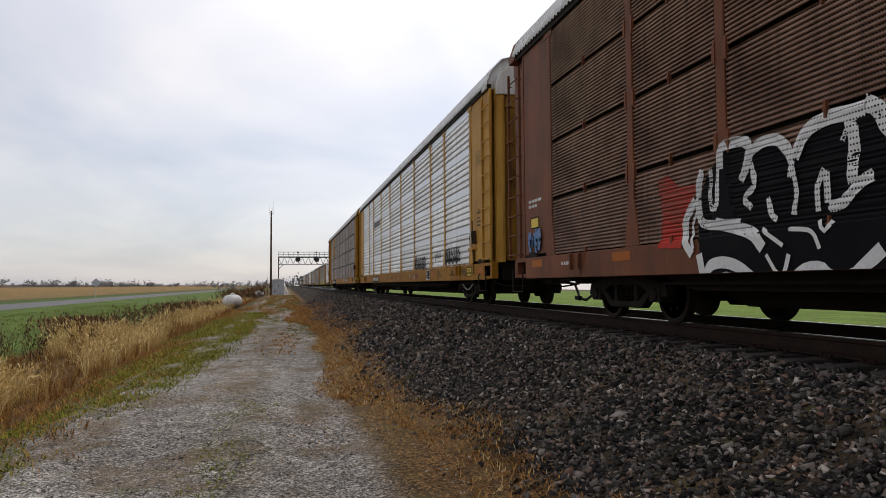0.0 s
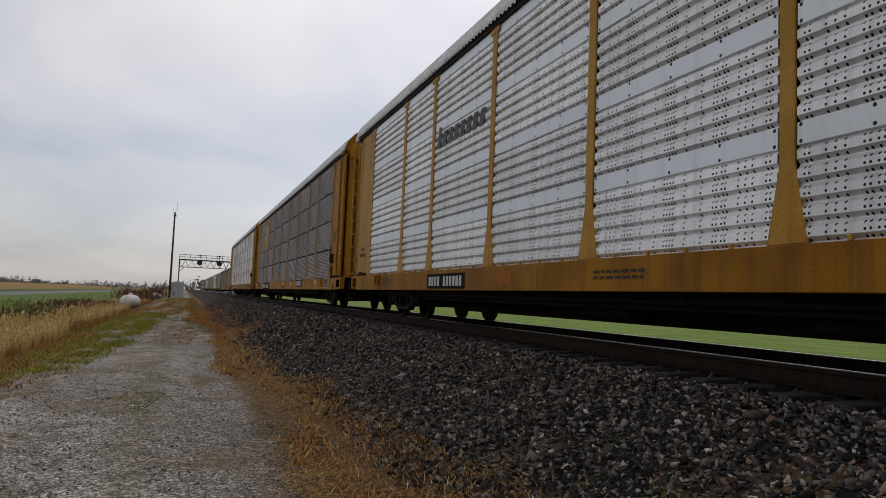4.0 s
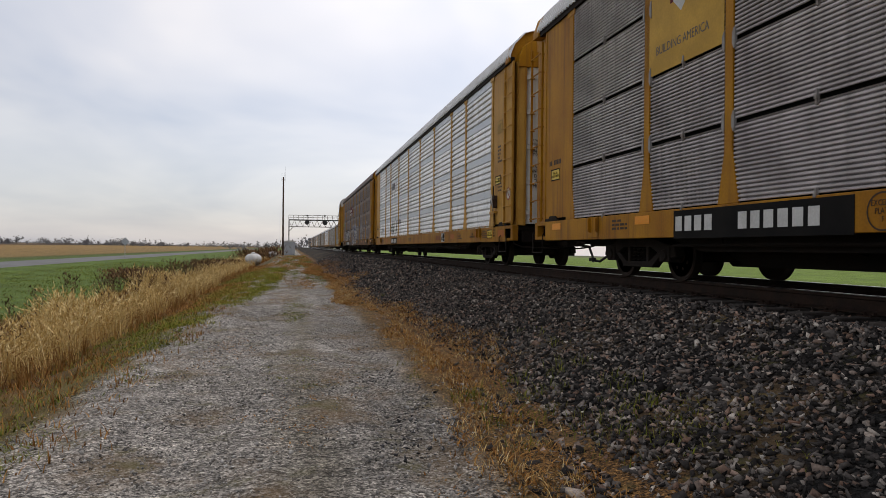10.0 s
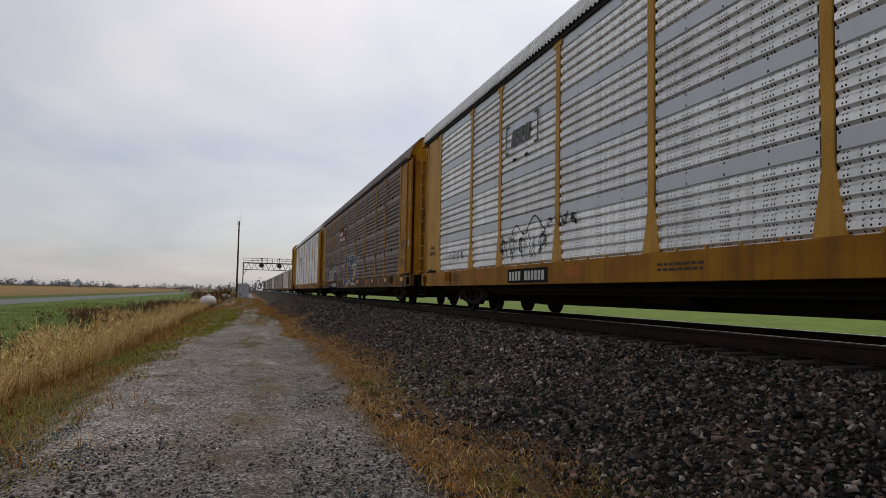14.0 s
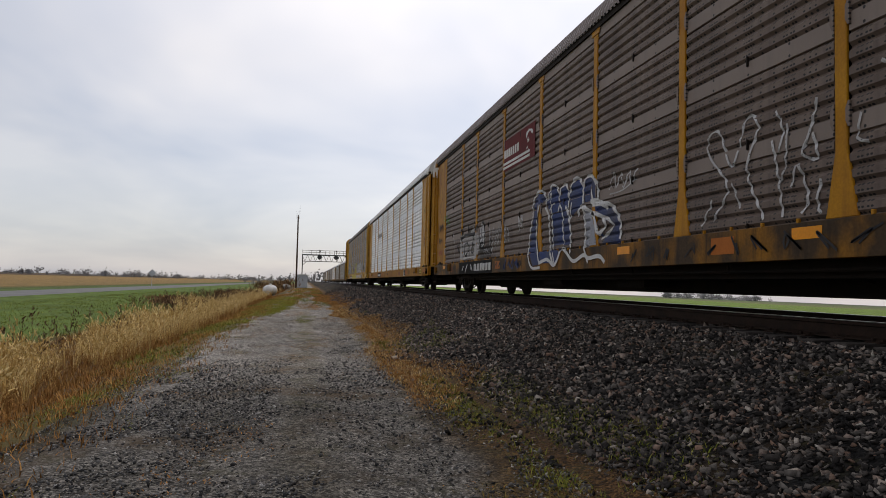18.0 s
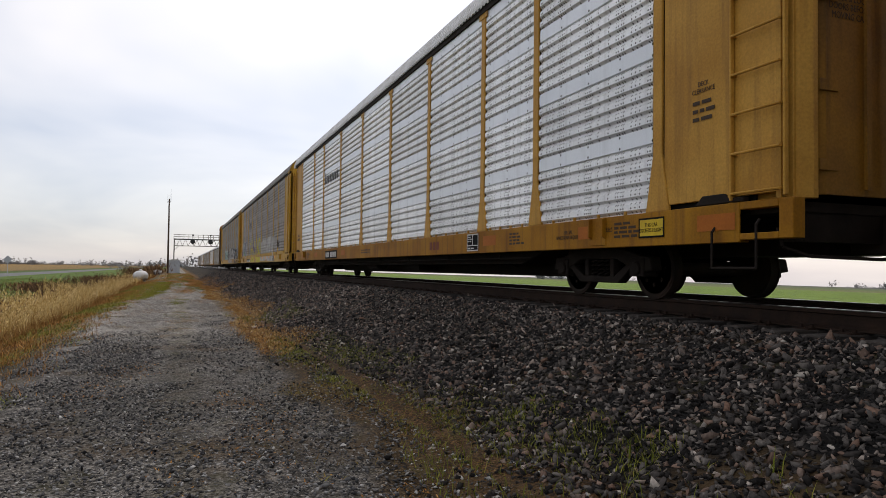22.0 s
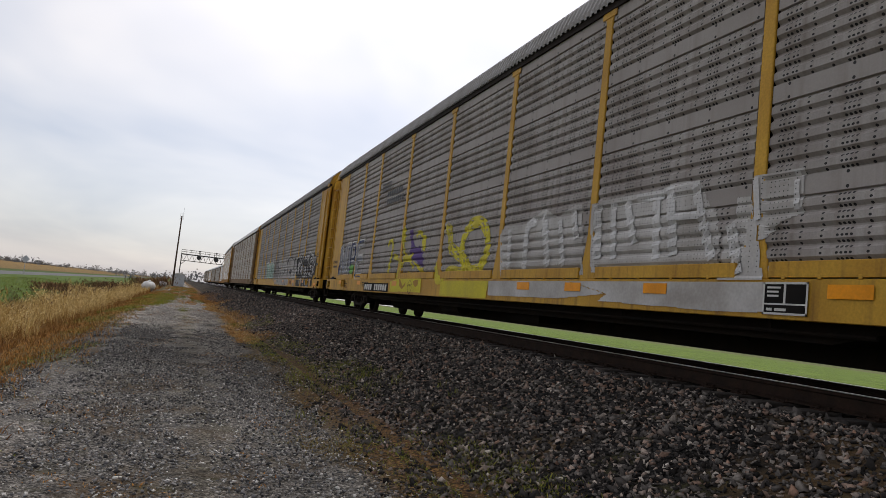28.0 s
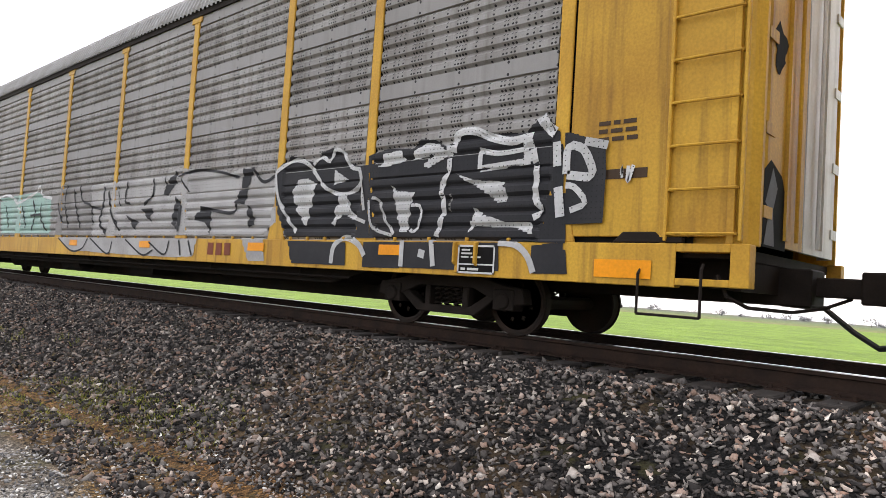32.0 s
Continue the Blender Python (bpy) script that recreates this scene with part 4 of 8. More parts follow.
def bars(car, y, z, rows, ink, h=0.045, gap=0.03, x=-1.503, seed=0, long=0.7):
    """Lettering too small to read: short bars, line by line."""
    rng = random.Random(seed * 7 + int(y * 10))
    s = Shape()
    for r in range(rows):
        a = y + long / 2
        stop = y - long / 2 + rng.uniform(0, long * 0.4)
        while a > stop:
            w = rng.uniform(0.05, 0.16)
            s.box(x - 0.0015, x, a - w, a, z - r * (h + gap), z - r * (h + gap) + h)
            a -= w + 0.03
    return tagged(part("small_lettering", s.mesh("small_lettering", INK[ink]), car), kind="stuff")


def mark(car, y, z, chars, w, h, ink, x=-1.507, slant=0.0, name="mark", gap=0.3):
    """A row of plain blocks, one for each character, centred at y."""
    step = w / len(chars)
    for i, c in enumerate(chars):
        if c == " ":
            continue
        a = y + w / 2 - i * step
        b = a - step * (1 - gap)
        o = [(a, z), (b, z), (b - slant * h, z + h), (a - slant * h, z + h)]
        part(name, Shape().prism(o, x - 0.0015, x, "x").mesh(name, INK[ink]), car)


def data_plate(car, y, z=0.64, ink="black", x=-1.503):
    """The black square of service data with its white frame."""
    p = plate(car, y, z, 0.5, 0.3, ink, x=x, label="black service data stencil with white frame", rim="white", name="data_stencil")
    s = Shape().box(x - 0.004, x - 0.002, y - 0.012, y + 0.012, z + 0.1, z + 0.28).box(x - 0.004, x - 0.002, y - 0.23, y + 0.23, z + 0.09, z + 0.105)
    part("divider", s.mesh("divider", INK["white"]), p)
    bars(p, y + 0.12, z + 0.24, 3, "white", 0.018, 0.02, x=x - 0.003, seed=3, long=0.16)
    bars(p, y + 0.1, z + 0.035, 1, "white", 0.025, 0.02, x=x - 0.003, seed=4, long=0.2)


def reflectors(car, ys, ink="orange", w=0.42, x=-1.503):
    for y in ys:
        plate(car, y, 0.8, w, 0.12, ink, x=x, name="reflector", label="orange reflective strip" if ink == "orange" else "")


def handbrake(car, y, body):
    hb = part("handbrake", Shape().box(-1.57, -1.47, y - 0.08, y + 0.09, 1.44, 1.74).lathe([(-0.03, 0.02), (-0.028, 0.085), (0, 0.095), (0.03, 0.08)], (-1.58, y, 1.58), "x", 14).rod((-1.55, y, 1.72), (-1.55, y + 0.01, 1.98), 0.016, 6).mesh("housing", M["worn_brake"], bevel=0.012), car, "worn brown handbrake with lever and chain")
    part("bracket", Shape().box(-1.56, -1.47, y - 0.1, y + 0.36, 1.3, 1.35).prism([(y + 0.02, 1.0), (y + 0.36, 1.0), (y + 0.32, 1.3), (y + 0.1, 1.3)], -1.53, -1.5, "x").mesh("bracket", M[body]), hb)
    part("lever", Shape().hose([(-1.60, y - 0.02, 1.76), (-1.63, y - 0.12, 1.66), (-1.63, y - 0.17, 1.5), (-1.6, y - 0.12, 1.4), (-1.58, y - 0.05, 1.37)], 0.013, 5).mesh("lever", M["white_paint"]), hb, "pale bent brake lever")
    s = Shape()
    for i in range(9):
        z = 1.34 - i * 0.07
        s.box(-1.535, -1.52, y - 0.014, y + 0.014, z - 0.05, z)
    part("chain", s.mesh("chain", M["steel_worn"]), hb)


def warning_disc(car, y, z, x=-1.474):
    """A round white label with a red ring and bar."""
    n, r = 24, 0.15
    disc = part("warning_disc", Shape().prism([(y + r * math.cos(2 * math.pi * i / n), z + r * math.sin(2 * math.pi * i / n)) for i in range(n)], x - 0.002, x, "x").mesh("disc", INK["white"]), car, "round white label with a red ring")
    ring(disc, y, z, r, "s_red", x - 0.004)
    ring(disc, y, z, r - 0.012, "s_red", x - 0.004)
    part("bar", Shape().prism([(y + 0.1, z + 0.08), (y + 0.08, z + 0.1), (y - 0.1, z - 0.08), (y - 0.08, z - 0.1)], x - 0.005, x - 0.003, "x").mesh("bar", INK["s_red"]), disc)


def caution(car, y, z=0.69, x=-1.503):
    p = plate(car, y, z, 0.44, 0.22, "label", x=x, label="yellow height warning label with black words", rim="black", name="warning_label")
    words(p, "THIS CAR\nEXCEEDS HEIGHT", y, z + 0.12, 0.062, "black", x=x - 0.004)




def silver_details(car, plate_y, brake, chars, logo, data=-6.7, reporting=-4.78):
    caution(car, -11.63)
    words(car, "SPECIAL\nBRAKE BEAM REQUIRED", -9.9, 0.8, 0.07, "stencil", x=-1.503)
    words(car, "28 WHEELS", -10.75, 0.79, 0.075, "stencil", x=-1.503)
    bars(car, -11.15, 0.86, 4, "stencil", 0.03, 0.02, seed=1, long=0.42)
    bars(car, -8.4, 0.86, 4, "stencil", 0.03, 0.02, seed=2, long=0.5)
    for y in (-12.6, -10.4, -7.4, 3.6, 8.2, 11.0):
        plate(car, y, 0.72, 0.5, 0.16, "faded", name="faded_patch")
    words(car, "DECK\nCLEARANCE", -12.4, 2.18, 0.07, "stencil", x=-1.476)
    bars(car, -12.4, 2.0, 3, "stencil", 0.038, 0.045, x=-1.476, seed=3, long=0.3)
    plate(car, -12.35, 3.25, 0.4, 0.3, "stencil", x=-1.474, name="data_frame")
    plate(car, -12.35, 3.265, 0.37, 0.27, "panel_yellow", x=-1.477, name="data_frame")
    bars(car, -12.35, 3.45, 4, "stencil", 0.025, 0.025, x=-1.48, seed=4, long=0.3)
    words(car, "LOWER & LOCK\nHINGED DECK\nCLOSE & LOCK\nDOORS BEFORE\nMOVING CAR", 0, 0, 0.085, "stencil", end=True).matrix_basis = pose(-0.8, -13.476, 2.9)
    plate(car, plate_y, 0.63, 1.9, 0.27, "black", name="number_board", label="black board with white car number")
    mark(car, plate_y, 0.68, chars, 1.7, 0.17, "white")
    data_plate(car, data)
    mark(car, reporting, 0.7, "TTX", 0.6, 0.16, "rust_red")
    bars(car, 0.8, 0.8, 2, "stencil", 0.035, 0.03, seed=5, long=0.9)
    bars(car, 9.9, 0.86, 4, "stencil", 0.03, 0.02, seed=6, long=0.6)
    mark(car, 12.4, 1.62, "ooo", 0.36, 0.1, "stencil", x=-1.474)
    mark(car, 12.4, 1.46, "oooooo", 0.62, 0.1, "stencil", x=-1.474)
    if brake:
        handbrake(car, -12.1, "ochre")
    if logo == "word":
        mark(car, 5.65, 3.28, "oooooooo", 2.3, 0.28, "grey", x=-1.486, slant=0.25, gap=0.35)
        plate(car, 6.65, 3.28, 0.1, 0.4, "grey", x=-1.4875, name="mark")
    else:
        for y, z in ((6.6, 3.2), (6.6, 3.75), (5.15, 3.2), (5.15, 3.75)):
            plate(car, y, z, 0.18, 0.05, "grey", x=-1.488, name="mark")
        for y in (6.67, 5.08):
            plate(car, y, 3.2, 0.05, 0.6, "grey", x=-1.4875, name="mark")
        mark(car, 5.9, 3.33, "ooo", 1.0, 0.32, "grey", x=-1.488, slant=0.3, gap=0.25)
        plate(car, 6.2, 3.02, 0.16, 0.06, "black", x=-1.4875, name="mark")
        plate(car, 5.6, 3.02, 0.16, 0.06, "black", x=-1.4875, name="mark")


c1, c2, c3, c4, c5, c6, c7, c8 = [c for c, _ in CARS[:8]]

# leading brown car
reflectors(c1, (12.3, 9.2), "faded", 0.5)
bars(c1, 10.8, 0.8, 1, "white", 0.05, 0.03, seed=1, long=0.8)
bars(c1, 12.5, 1.95, 2, "white", 0.05, 0.04, x=-1.476, seed=2, long=0.5)
plate(c1, 12.45, 1.48, 0.4, 0.2, "label", x=-1.475, name="label", rim="black")
sp = Spray(c1, "fine")
scrawl(sp, 12.75, 12.1, 1.05, 1.5, 4, 3, 0.085).done("s_sky", "light blue tag")
sp.fill([(8.3, 1.72), (8.05, 1.75), (7.82, 1.58), (7.44, 1.56), (7.59, 1.37), (7.76, 1.14), (7.77, 0.89), (8.27, 0.91), (8.19, 1.3)]).done("f_red", "faded red spray patch")
sp.fill([(7.45, 1.41), (7.29, 1.63), (6.99, 1.86), (6.64, 1.83), (6.4, 1.8), (6.18, 1.77), (6.03, 1.56), (5.87, 1.79), (5.52, 1.85), (5.2, 1.84), (4.82, 1.59), (4.83, 0.43), (7.29, 0.45), (7.42, 0.81), (7.48, 1.11)], 0.05, 0.02).done("f_black", "black letter bodies of a large piece", 0.003)
for pts, w in (
        ([(7.22, 1.68), (7.24, 1.33), (7.18, 1.27), (7.11, 1.31), (7.09, 1.66)], 0.07),
        ([(7.38, 1.7), (7.45, 1.47), (7.41, 1.17), (7.21, 1.1), (6.76, 1.08)], 0.10),
        ([(7.5, 1.39), (7.69, 1.19), (7.69, 0.97), (7.55, 0.81)], 0.11),
        ([(7.42, 1.32), (7.56, 1.12), (7.53, 0.87)], 0.05),
        ([(7.04, 1.65), (7.01, 1.86), (6.72, 1.87), (6.6, 1.78), (6.67, 1.59), (6.74, 1.49)], 0.11),
        ([(6.6, 1.74), (6.4, 1.8), (6.21, 1.78), (6.11, 1.69), (6.03, 1.56)], 0.11),
        ([(6.03, 1.56), (6.08, 1.42)], 0.06),
        ([(6.03, 1.49), (6.0, 1.28), (6.03, 1.09)], 0.06),
        ([(6.01, 1.58), (5.87, 1.77), (5.64, 1.84), (5.41, 1.83), (5.25, 1.83)], 0.13),
        ([(5.41, 1.81), (5.36, 1.59), (5.39, 1.42), (5.39, 1.27)], 0.11),
        ([(5.41, 1.76), (5.48, 1.62)], 0.05),
        ([(5.27, 1.88), (5.12, 1.78), (5.03, 1.61), (4.83, 1.55)], 0.13),
        ([(5.75, 1.09), (5.75, 1.3), (5.67, 1.43)], 0.06),
        ([(5.65, 1.4), (5.64, 1.15)], 0.07),
        ([(5.64, 1.12), (5.5, 1.13), (5.33, 1.26), (5.19, 1.31)], 0.10),
        ([(6.58, 1.63), (6.54, 1.41), (6.7, 1.32), (6.59, 1.21)], 0.07),
        ([(6.36, 1.28), (6.31, 1.12), (6.24, 1.07)], 0.06),
        ([(7.13, 1.11), (6.6, 0.98), (6.41, 0.82)], 0.12),
        ([(7.32, 0.45), (7.25, 0.66), (7.04, 0.71), (6.78, 0.66), (6.5, 0.51), (6.31, 0.48), (6.09, 0.5), (5.89, 0.61), (5.7, 0.61), (5.6, 0.49), (5.47, 0.48), (5.3, 0.61), (5.11, 0.75)], 0.12),
        ([(7.14, 0.51), (6.96, 0.58), (6.7, 0.49)], 0.07),
        ([(7.42, 0.81), (7.34, 0.51)], 0.11),
        ([(6.08, 0.75), (6.16, 0.53)], 0.05),
        ([(6.37, 0.76), (6.2, 0.53)], 0.04),
        ([(5.99, 0.52), (5.83, 0.55)], 0.06),
        ([(6.44, 1.0), (6.15, 0.83)], 0.04),
        ([(6.07, 0.97), (5.81, 0.93), (5.72, 0.78)], 0.04),
        ([(5.74, 1.02), (5.66, 0.92), (5.59, 1.0)], 0.04)):
    sp.line(pts, w)
sp.done("f_white", "white outlines of a large piece", 0.010)

# first silver car
silver_details(c2, 6.05, True, "oooo oooooo", "word")
links = Shape()
for i in range(15):
    u = i / 14
    links.box(-1.43, -1.405, -11.6 + 0.9 * u - 0.028, -11.6 + 0.9 * u + 0.028, 0.5 - 0.5 * u * (1 - u) - 0.012, 0.5 - 0.5 * u * (1 - u) + 0.012)
tagged(part("chain", links.mesh("chain", M["lug_grey"]), c2), "slack steel chain below the sill", kind="stuff")
sp = Spray(c2, "perf")
sp.fill(bumps(-9.0, -10.6, 1.06, 1.5, 6, 4, 0.04)).fill(bumps(-4.4, -6.2, 1.0, 1.52, 5, 5, 0.04)).done("s_black", "black bubble-letter tags")
scrawl(sp, -9.05, -10.55, 1.1, 1.46, 6, 8, 0.035)
scrawl(sp, -4.5, -6.1, 1.06, 1.46, 5, 9, 0.035).done("s_white", "white edges of small tags", 0.005)
scrawl(sp, -7.6, -8.4, 1.15, 1.5, 4, 10, 0.022).done("s_black", "thin black tag", 0.003)
scrawl(sp, -3.2, -4.6, 0.66, 0.9, 6, 11, 0.03).done("s_white", "thin white tag on the sill", 0.004)

# grey louvred car
reflectors(c3, (12.3, 9.0, 4.4, -0.6, -3.2, -9.3))
plate(c3, 6.65, 0.585, 3.0, 0.36, "black", name="number_board", label="black board with white car number")
mark(c3, 6.8, 0.68, "oooo  oooooo", 2.6, 0.19, "white")
plate(c3, -5.5, 0.7, 1.55, 0.28, "black", name="number_board", label="black board with white marks")
mark(c3, -5.5, 0.74, "ooo", 1.2, 0.2, "white")
data_plate(c3, -11.2, 0.67)
ring(c3, 4.85, 0.78, 0.17, "stencil", -1.505)
words(c3, "EXCEEDS\nPLATE\nF", 4.85, 0.83, 0.075, "stencil", x=-1.503)
bars(c3, 9.7, 0.86, 3, "stencil", 0.035, 0.025, seed=1, long=0.5)
bars(c3, -0.6, 0.72, 2, "stencil", 0.045, 0.03, seed=2, long=1.1)
bars(c3, -8.6, 0.86, 3, "stencil", 0.035, 0.025, seed=3, long=0.7)
plate(c3, 8.05, 2.86, 1.86, 1.86, "panel_yellow", x=-1.484, name="emblem_panel", label="yellow panel with a shield emblem")
words(c3, "BUILDING AMERICA", 8.05, 3.12, 0.17, "grey", x=-1.487)
part("shield", Shape().prism([(0.32, 0.3), (0, 0.0), (-0.32, 0.3), (-0.34, 0.75), (0.34, 0.75)], -1.489, -1.487, "x").mesh("shield", INK["white"]), c3, at=pose(0, 8.05, 3.55))
for k in range(4):
    part("shield_stripe", Shape().box(-1.491, -1.489, 8.05 - 0.26 + k * 0.15, 8.05 - 0.19 + k * 0.15, 3.72, 4.28).mesh("stripe", INK["red"]), c3)
part("shield_top", Shape().prism([(0.34, 0.75), (-0.34, 0.75), (-0.38, 1.05), (0, 1.12), (0.38, 1.05)], -1.49, -1.487, "x").mesh("shield_top", INK["blue"]), c3, at=pose(0, 8.05, 3.55))
caution(c3, 12.45, 1.75, x=-1.472)
mark(c3, 12.45, 2.05, "oo ooooo", 0.62, 0.09, "stencil", x=-1.473)
handbrake(c3, -12.1, "yellow")
warning_disc(c3, -13.08, 1.8)
bars(c3, -12.3, 2.4, 5, "stencil", 0.035, 0.03, x=-1.474, seed=5, long=0.4)

# second silver car, with the white doors
silver_details(c4, 5.5, True, "oooo oooooo", "box", -6.0, -5.26)
caution(c4, -12.22, 2.0, x=-1.474)
warning_disc(c4, -13.08, 1.72)
words(c4, "NO WELDING\nON DOORS", 0, 0, 0.12, "black", end=True).matrix_basis = pose(-0.82, -13.477, 2.75)
words(c4, "CLOSE\nAND LOCK\nDOORS\nBEFORE\nMOVING\nCAR", 0, 0, 0.12, "black", end=True).matrix_basis = pose(-0.82, -13.477, 2.3)
bars(c4, -12.35, 2.9, 5, "stencil", 0.05, 0.04, x=-1.474, seed=5, long=0.3)
sp = Spray(c4, "perf")
scrawl(sp, 7.0, 4.6, 1.05, 1.6, 5, 21, 0.03)
sp.line([(6.4, 1.5), (6.1, 1.75), (5.7, 1.55), (5.2, 1.85), (4.7, 1.5)], 0.03)
scrawl(sp, 4.7, 3.5, 1.5, 1.8, 4, 22, 0.025).done("s_black", "thin black line tag")
scrawl(sp, 10.8, 9.4, 1.1, 1.5, 4, 23, 0.02).done("s_char", "faint grey tag")

# brown weathered car
reflectors(c5, (11.6, -2.6, -6.6, -9.4, -12.2))
plate(c5, 7.1, 0.6, 4.0, 0.36, "black", name="number_board", label="black board with white car number")
mark(c5, 6.1, 0.68, "oooooo", 1.9, 0.2, "white")
plate(c5, 3.03, 3.12, 2.5, 0.78, "red", x=-1.484, name="emblem_panel", label="dark red panel with white marks")
mark(c5, 3.55, 3.45, "ooooooo", 1.25, 0.2, "white", x=-1.487)
plate(c5, 3.2, 3.28, 2.1, 0.06, "white", x=-1.4865, name="mark")
plate(c5, 3.2, 3.18, 2.1, 0.06, "white", x=-1.4865, name="mark")
sp = Spray(c5, "perf")
sp.line([(2.25, 3.3), (2.35, 3.45), (2.2, 3.55), (2.4, 3.68), (2.15, 3.8), (1.95, 3.66)], 0.09).done("s_white", "white hook emblem", 0.010, "mark")
patches(sp, "s_blue", "dark blue letter graffiti", 0.0,
        [(2.09, 1.04), (1.99, 1.48), (1.77, 1.85), (1.81, 2.07), (1.51, 2.26), (1.08, 2.18), (1, 2.05), (1.39, 2), (1.61, 1.57), (1.41, 1), (1.11, 0.76), (1.75, 0.7)],
        [(1.04, 1.98), (0.71, 2.29), (0.38, 2.24), (0.26, 2.06), (0.29, 1.92), (0.14, 1.78), (0.03, 1.51), (0.01, 1.1), (0.67, 1.07), (0.63, 1.44), (0.76, 1.77)],
        [(0.23, 1.98), (0.16, 2.18), (-0.08, 2.24), (-0.24, 2.11), (-0.26, 1.95), (-0.23, 1.71), (-0.31, 1.53), (-0.35, 1.32), (-0.37, 1.05), (-0.02, 1.08), (0.03, 1.51), (0.2, 1.83)])
patches(sp, "s_blue", "dark blue letter graffiti", 0.0,
        [(-0.29, 2.05), (-0.43, 2.22), (-0.66, 2.27), (-0.85, 2.17), (-0.95, 2.03), (-0.95, 1.77), (-0.72, 1.69), (-0.39, 1.58), (-0.26, 1.81)],
        [(-0.96, 2.06), (-1.05, 2.2), (-1.31, 2.23), (-1.5, 2.1), (-1.6, 1.87), (-1.56, 1.76), (-1.29, 1.78), (-0.99, 1.78)],
        [(-1.48, 1.7), (-1.96, 1.6), (-1.95, 1.41), (-1.75, 1.09), (-1.62, 1.19), (-1.86, 1.32), (-1.52, 1.52)],
        [(1.41, 1), (0.16, 1.02), (0.35, 0.74), (1.11, 0.75)])
patches(sp, "s_haze", "dull grey-blue letter of the graffiti", 0.001,
        [(-0.95, 1.68), (-1.06, 1.14), (-1.1, 0.98), (-1.55, 1), (-1.47, 1.35), (-1.32, 1.58)])
strokes(sp, "s_white", "white outlines of the blue graffiti", 0.01,
        ([(1.82, 1.81), (1.86, 2.04), (1.64, 2.24), (1.31, 2.28), (1.04, 2.14), (1.04, 2.04)], 0.06),
        ([(1.82, 1.81), (2.01, 1.48), (2.09, 1.04), (1.84, 0.69), (1.26, 0.66)], 0.06),
        ([(1.39, 2), (1.61, 1.57), (1.53, 1.18), (1.34, 0.78)], 0.06),
        ([(1.01, 1.97), (0.71, 2.29), (0.44, 2.27), (0.26, 2.09), (0.26, 1.95)], 0.05),
        ([(1.04, 1.92), (0.83, 1.7), (0.77, 1.31), (0.67, 0.99), (0.48, 0.71)], 0.075),
        ([(0.69, 1.84), (0.6, 1.4), (0.54, 1.05), (0.42, 0.75)], 0.05),
        ([(0.3, 1.73), (0.2, 1.86), (0.06, 1.69), (0.03, 1.4), (-0.04, 1.08)], 0.05),
        ([(0.2, 2.04), (0.16, 2.18), (-0.05, 2.24), (-0.21, 2.13), (-0.26, 1.88), (-0.23, 1.68)], 0.05))
strokes(sp, "s_white", "white outlines of the blue graffiti", 0.01,
        ([(-0.09, 1.81), (-0.23, 1.65), (-0.3, 1.46), (-0.35, 1.32), (-0.37, 1.02), (-0.44, 0.91)], 0.07),
        ([(-0.39, 1.85), (-0.33, 1.49)], 0.045),
        ([(-0.26, 1.98), (-0.43, 2.22), (-0.66, 2.27), (-0.85, 2.18), (-0.96, 2.02)], 0.06),
        ([(-0.95, 1.77), (-0.96, 2.06), (-1.07, 2.21), (-1.31, 2.22), (-1.5, 2.1), (-1.6, 1.87), (-1.58, 1.76)], 0.065),
        ([(-0.71, 1.56), (-0.79, 1.7), (-0.95, 1.71), (-1.32, 1.58), (-1.7, 1.48), (-1.9, 1.31), (-1.65, 1.18), (-1.55, 1.28), (-1.48, 1.47), (-1.36, 1.57)], 0.075),
        ([(-0.95, 1.68), (-1.05, 1.36), (-1.08, 0.99), (-1.26, 0.7)], 0.06),
        ([(-1.29, 1.76), (-1.6, 1.74), (-1.97, 1.59)], 0.085),
        ([(-1.34, 1.96), (-1.42, 1.76)], 0.06))
strokes(sp, "s_white", "white outlines of the blue graffiti", 0.01,
        ([(0.9, 2.03), (0.68, 2.16), (0.76, 1.93), (0.55, 1.93)], 0.04),
        ([(0.79, 1.82), (0.58, 1.93)], 0.035),
        ([(1.34, 0.76), (0.82, 0.82), (0.48, 0.7), (0.29, 0.76), (0.04, 1), (-0.18, 0.95), (-0.59, 0.75), (-1.05, 0.84), (-1.3, 0.78), (-1.57, 0.8), (-1.78, 0.79), (-1.95, 0.69)], 0.07))
patches(sp, "s_blue", "dark blue letter graffiti", 0.0,
        [(-1.4, 1.7), (-2.05, 1.63), (-2.45, 1.32), (-2.45, 0.98), (-1.73, 1), (-2.14, 1.27)])
strokes(sp, "s_white", "white outlines of the blue graffiti", 0.01,
        ([(-1.4, 1.7), (-2.05, 1.64), (-2.43, 1.35), (-2.45, 1.05)], 0.07),
        ([(-1.54, 1.54), (-2.05, 1.38), (-2.18, 1.24), (-1.76, 1.09)], 0.05))
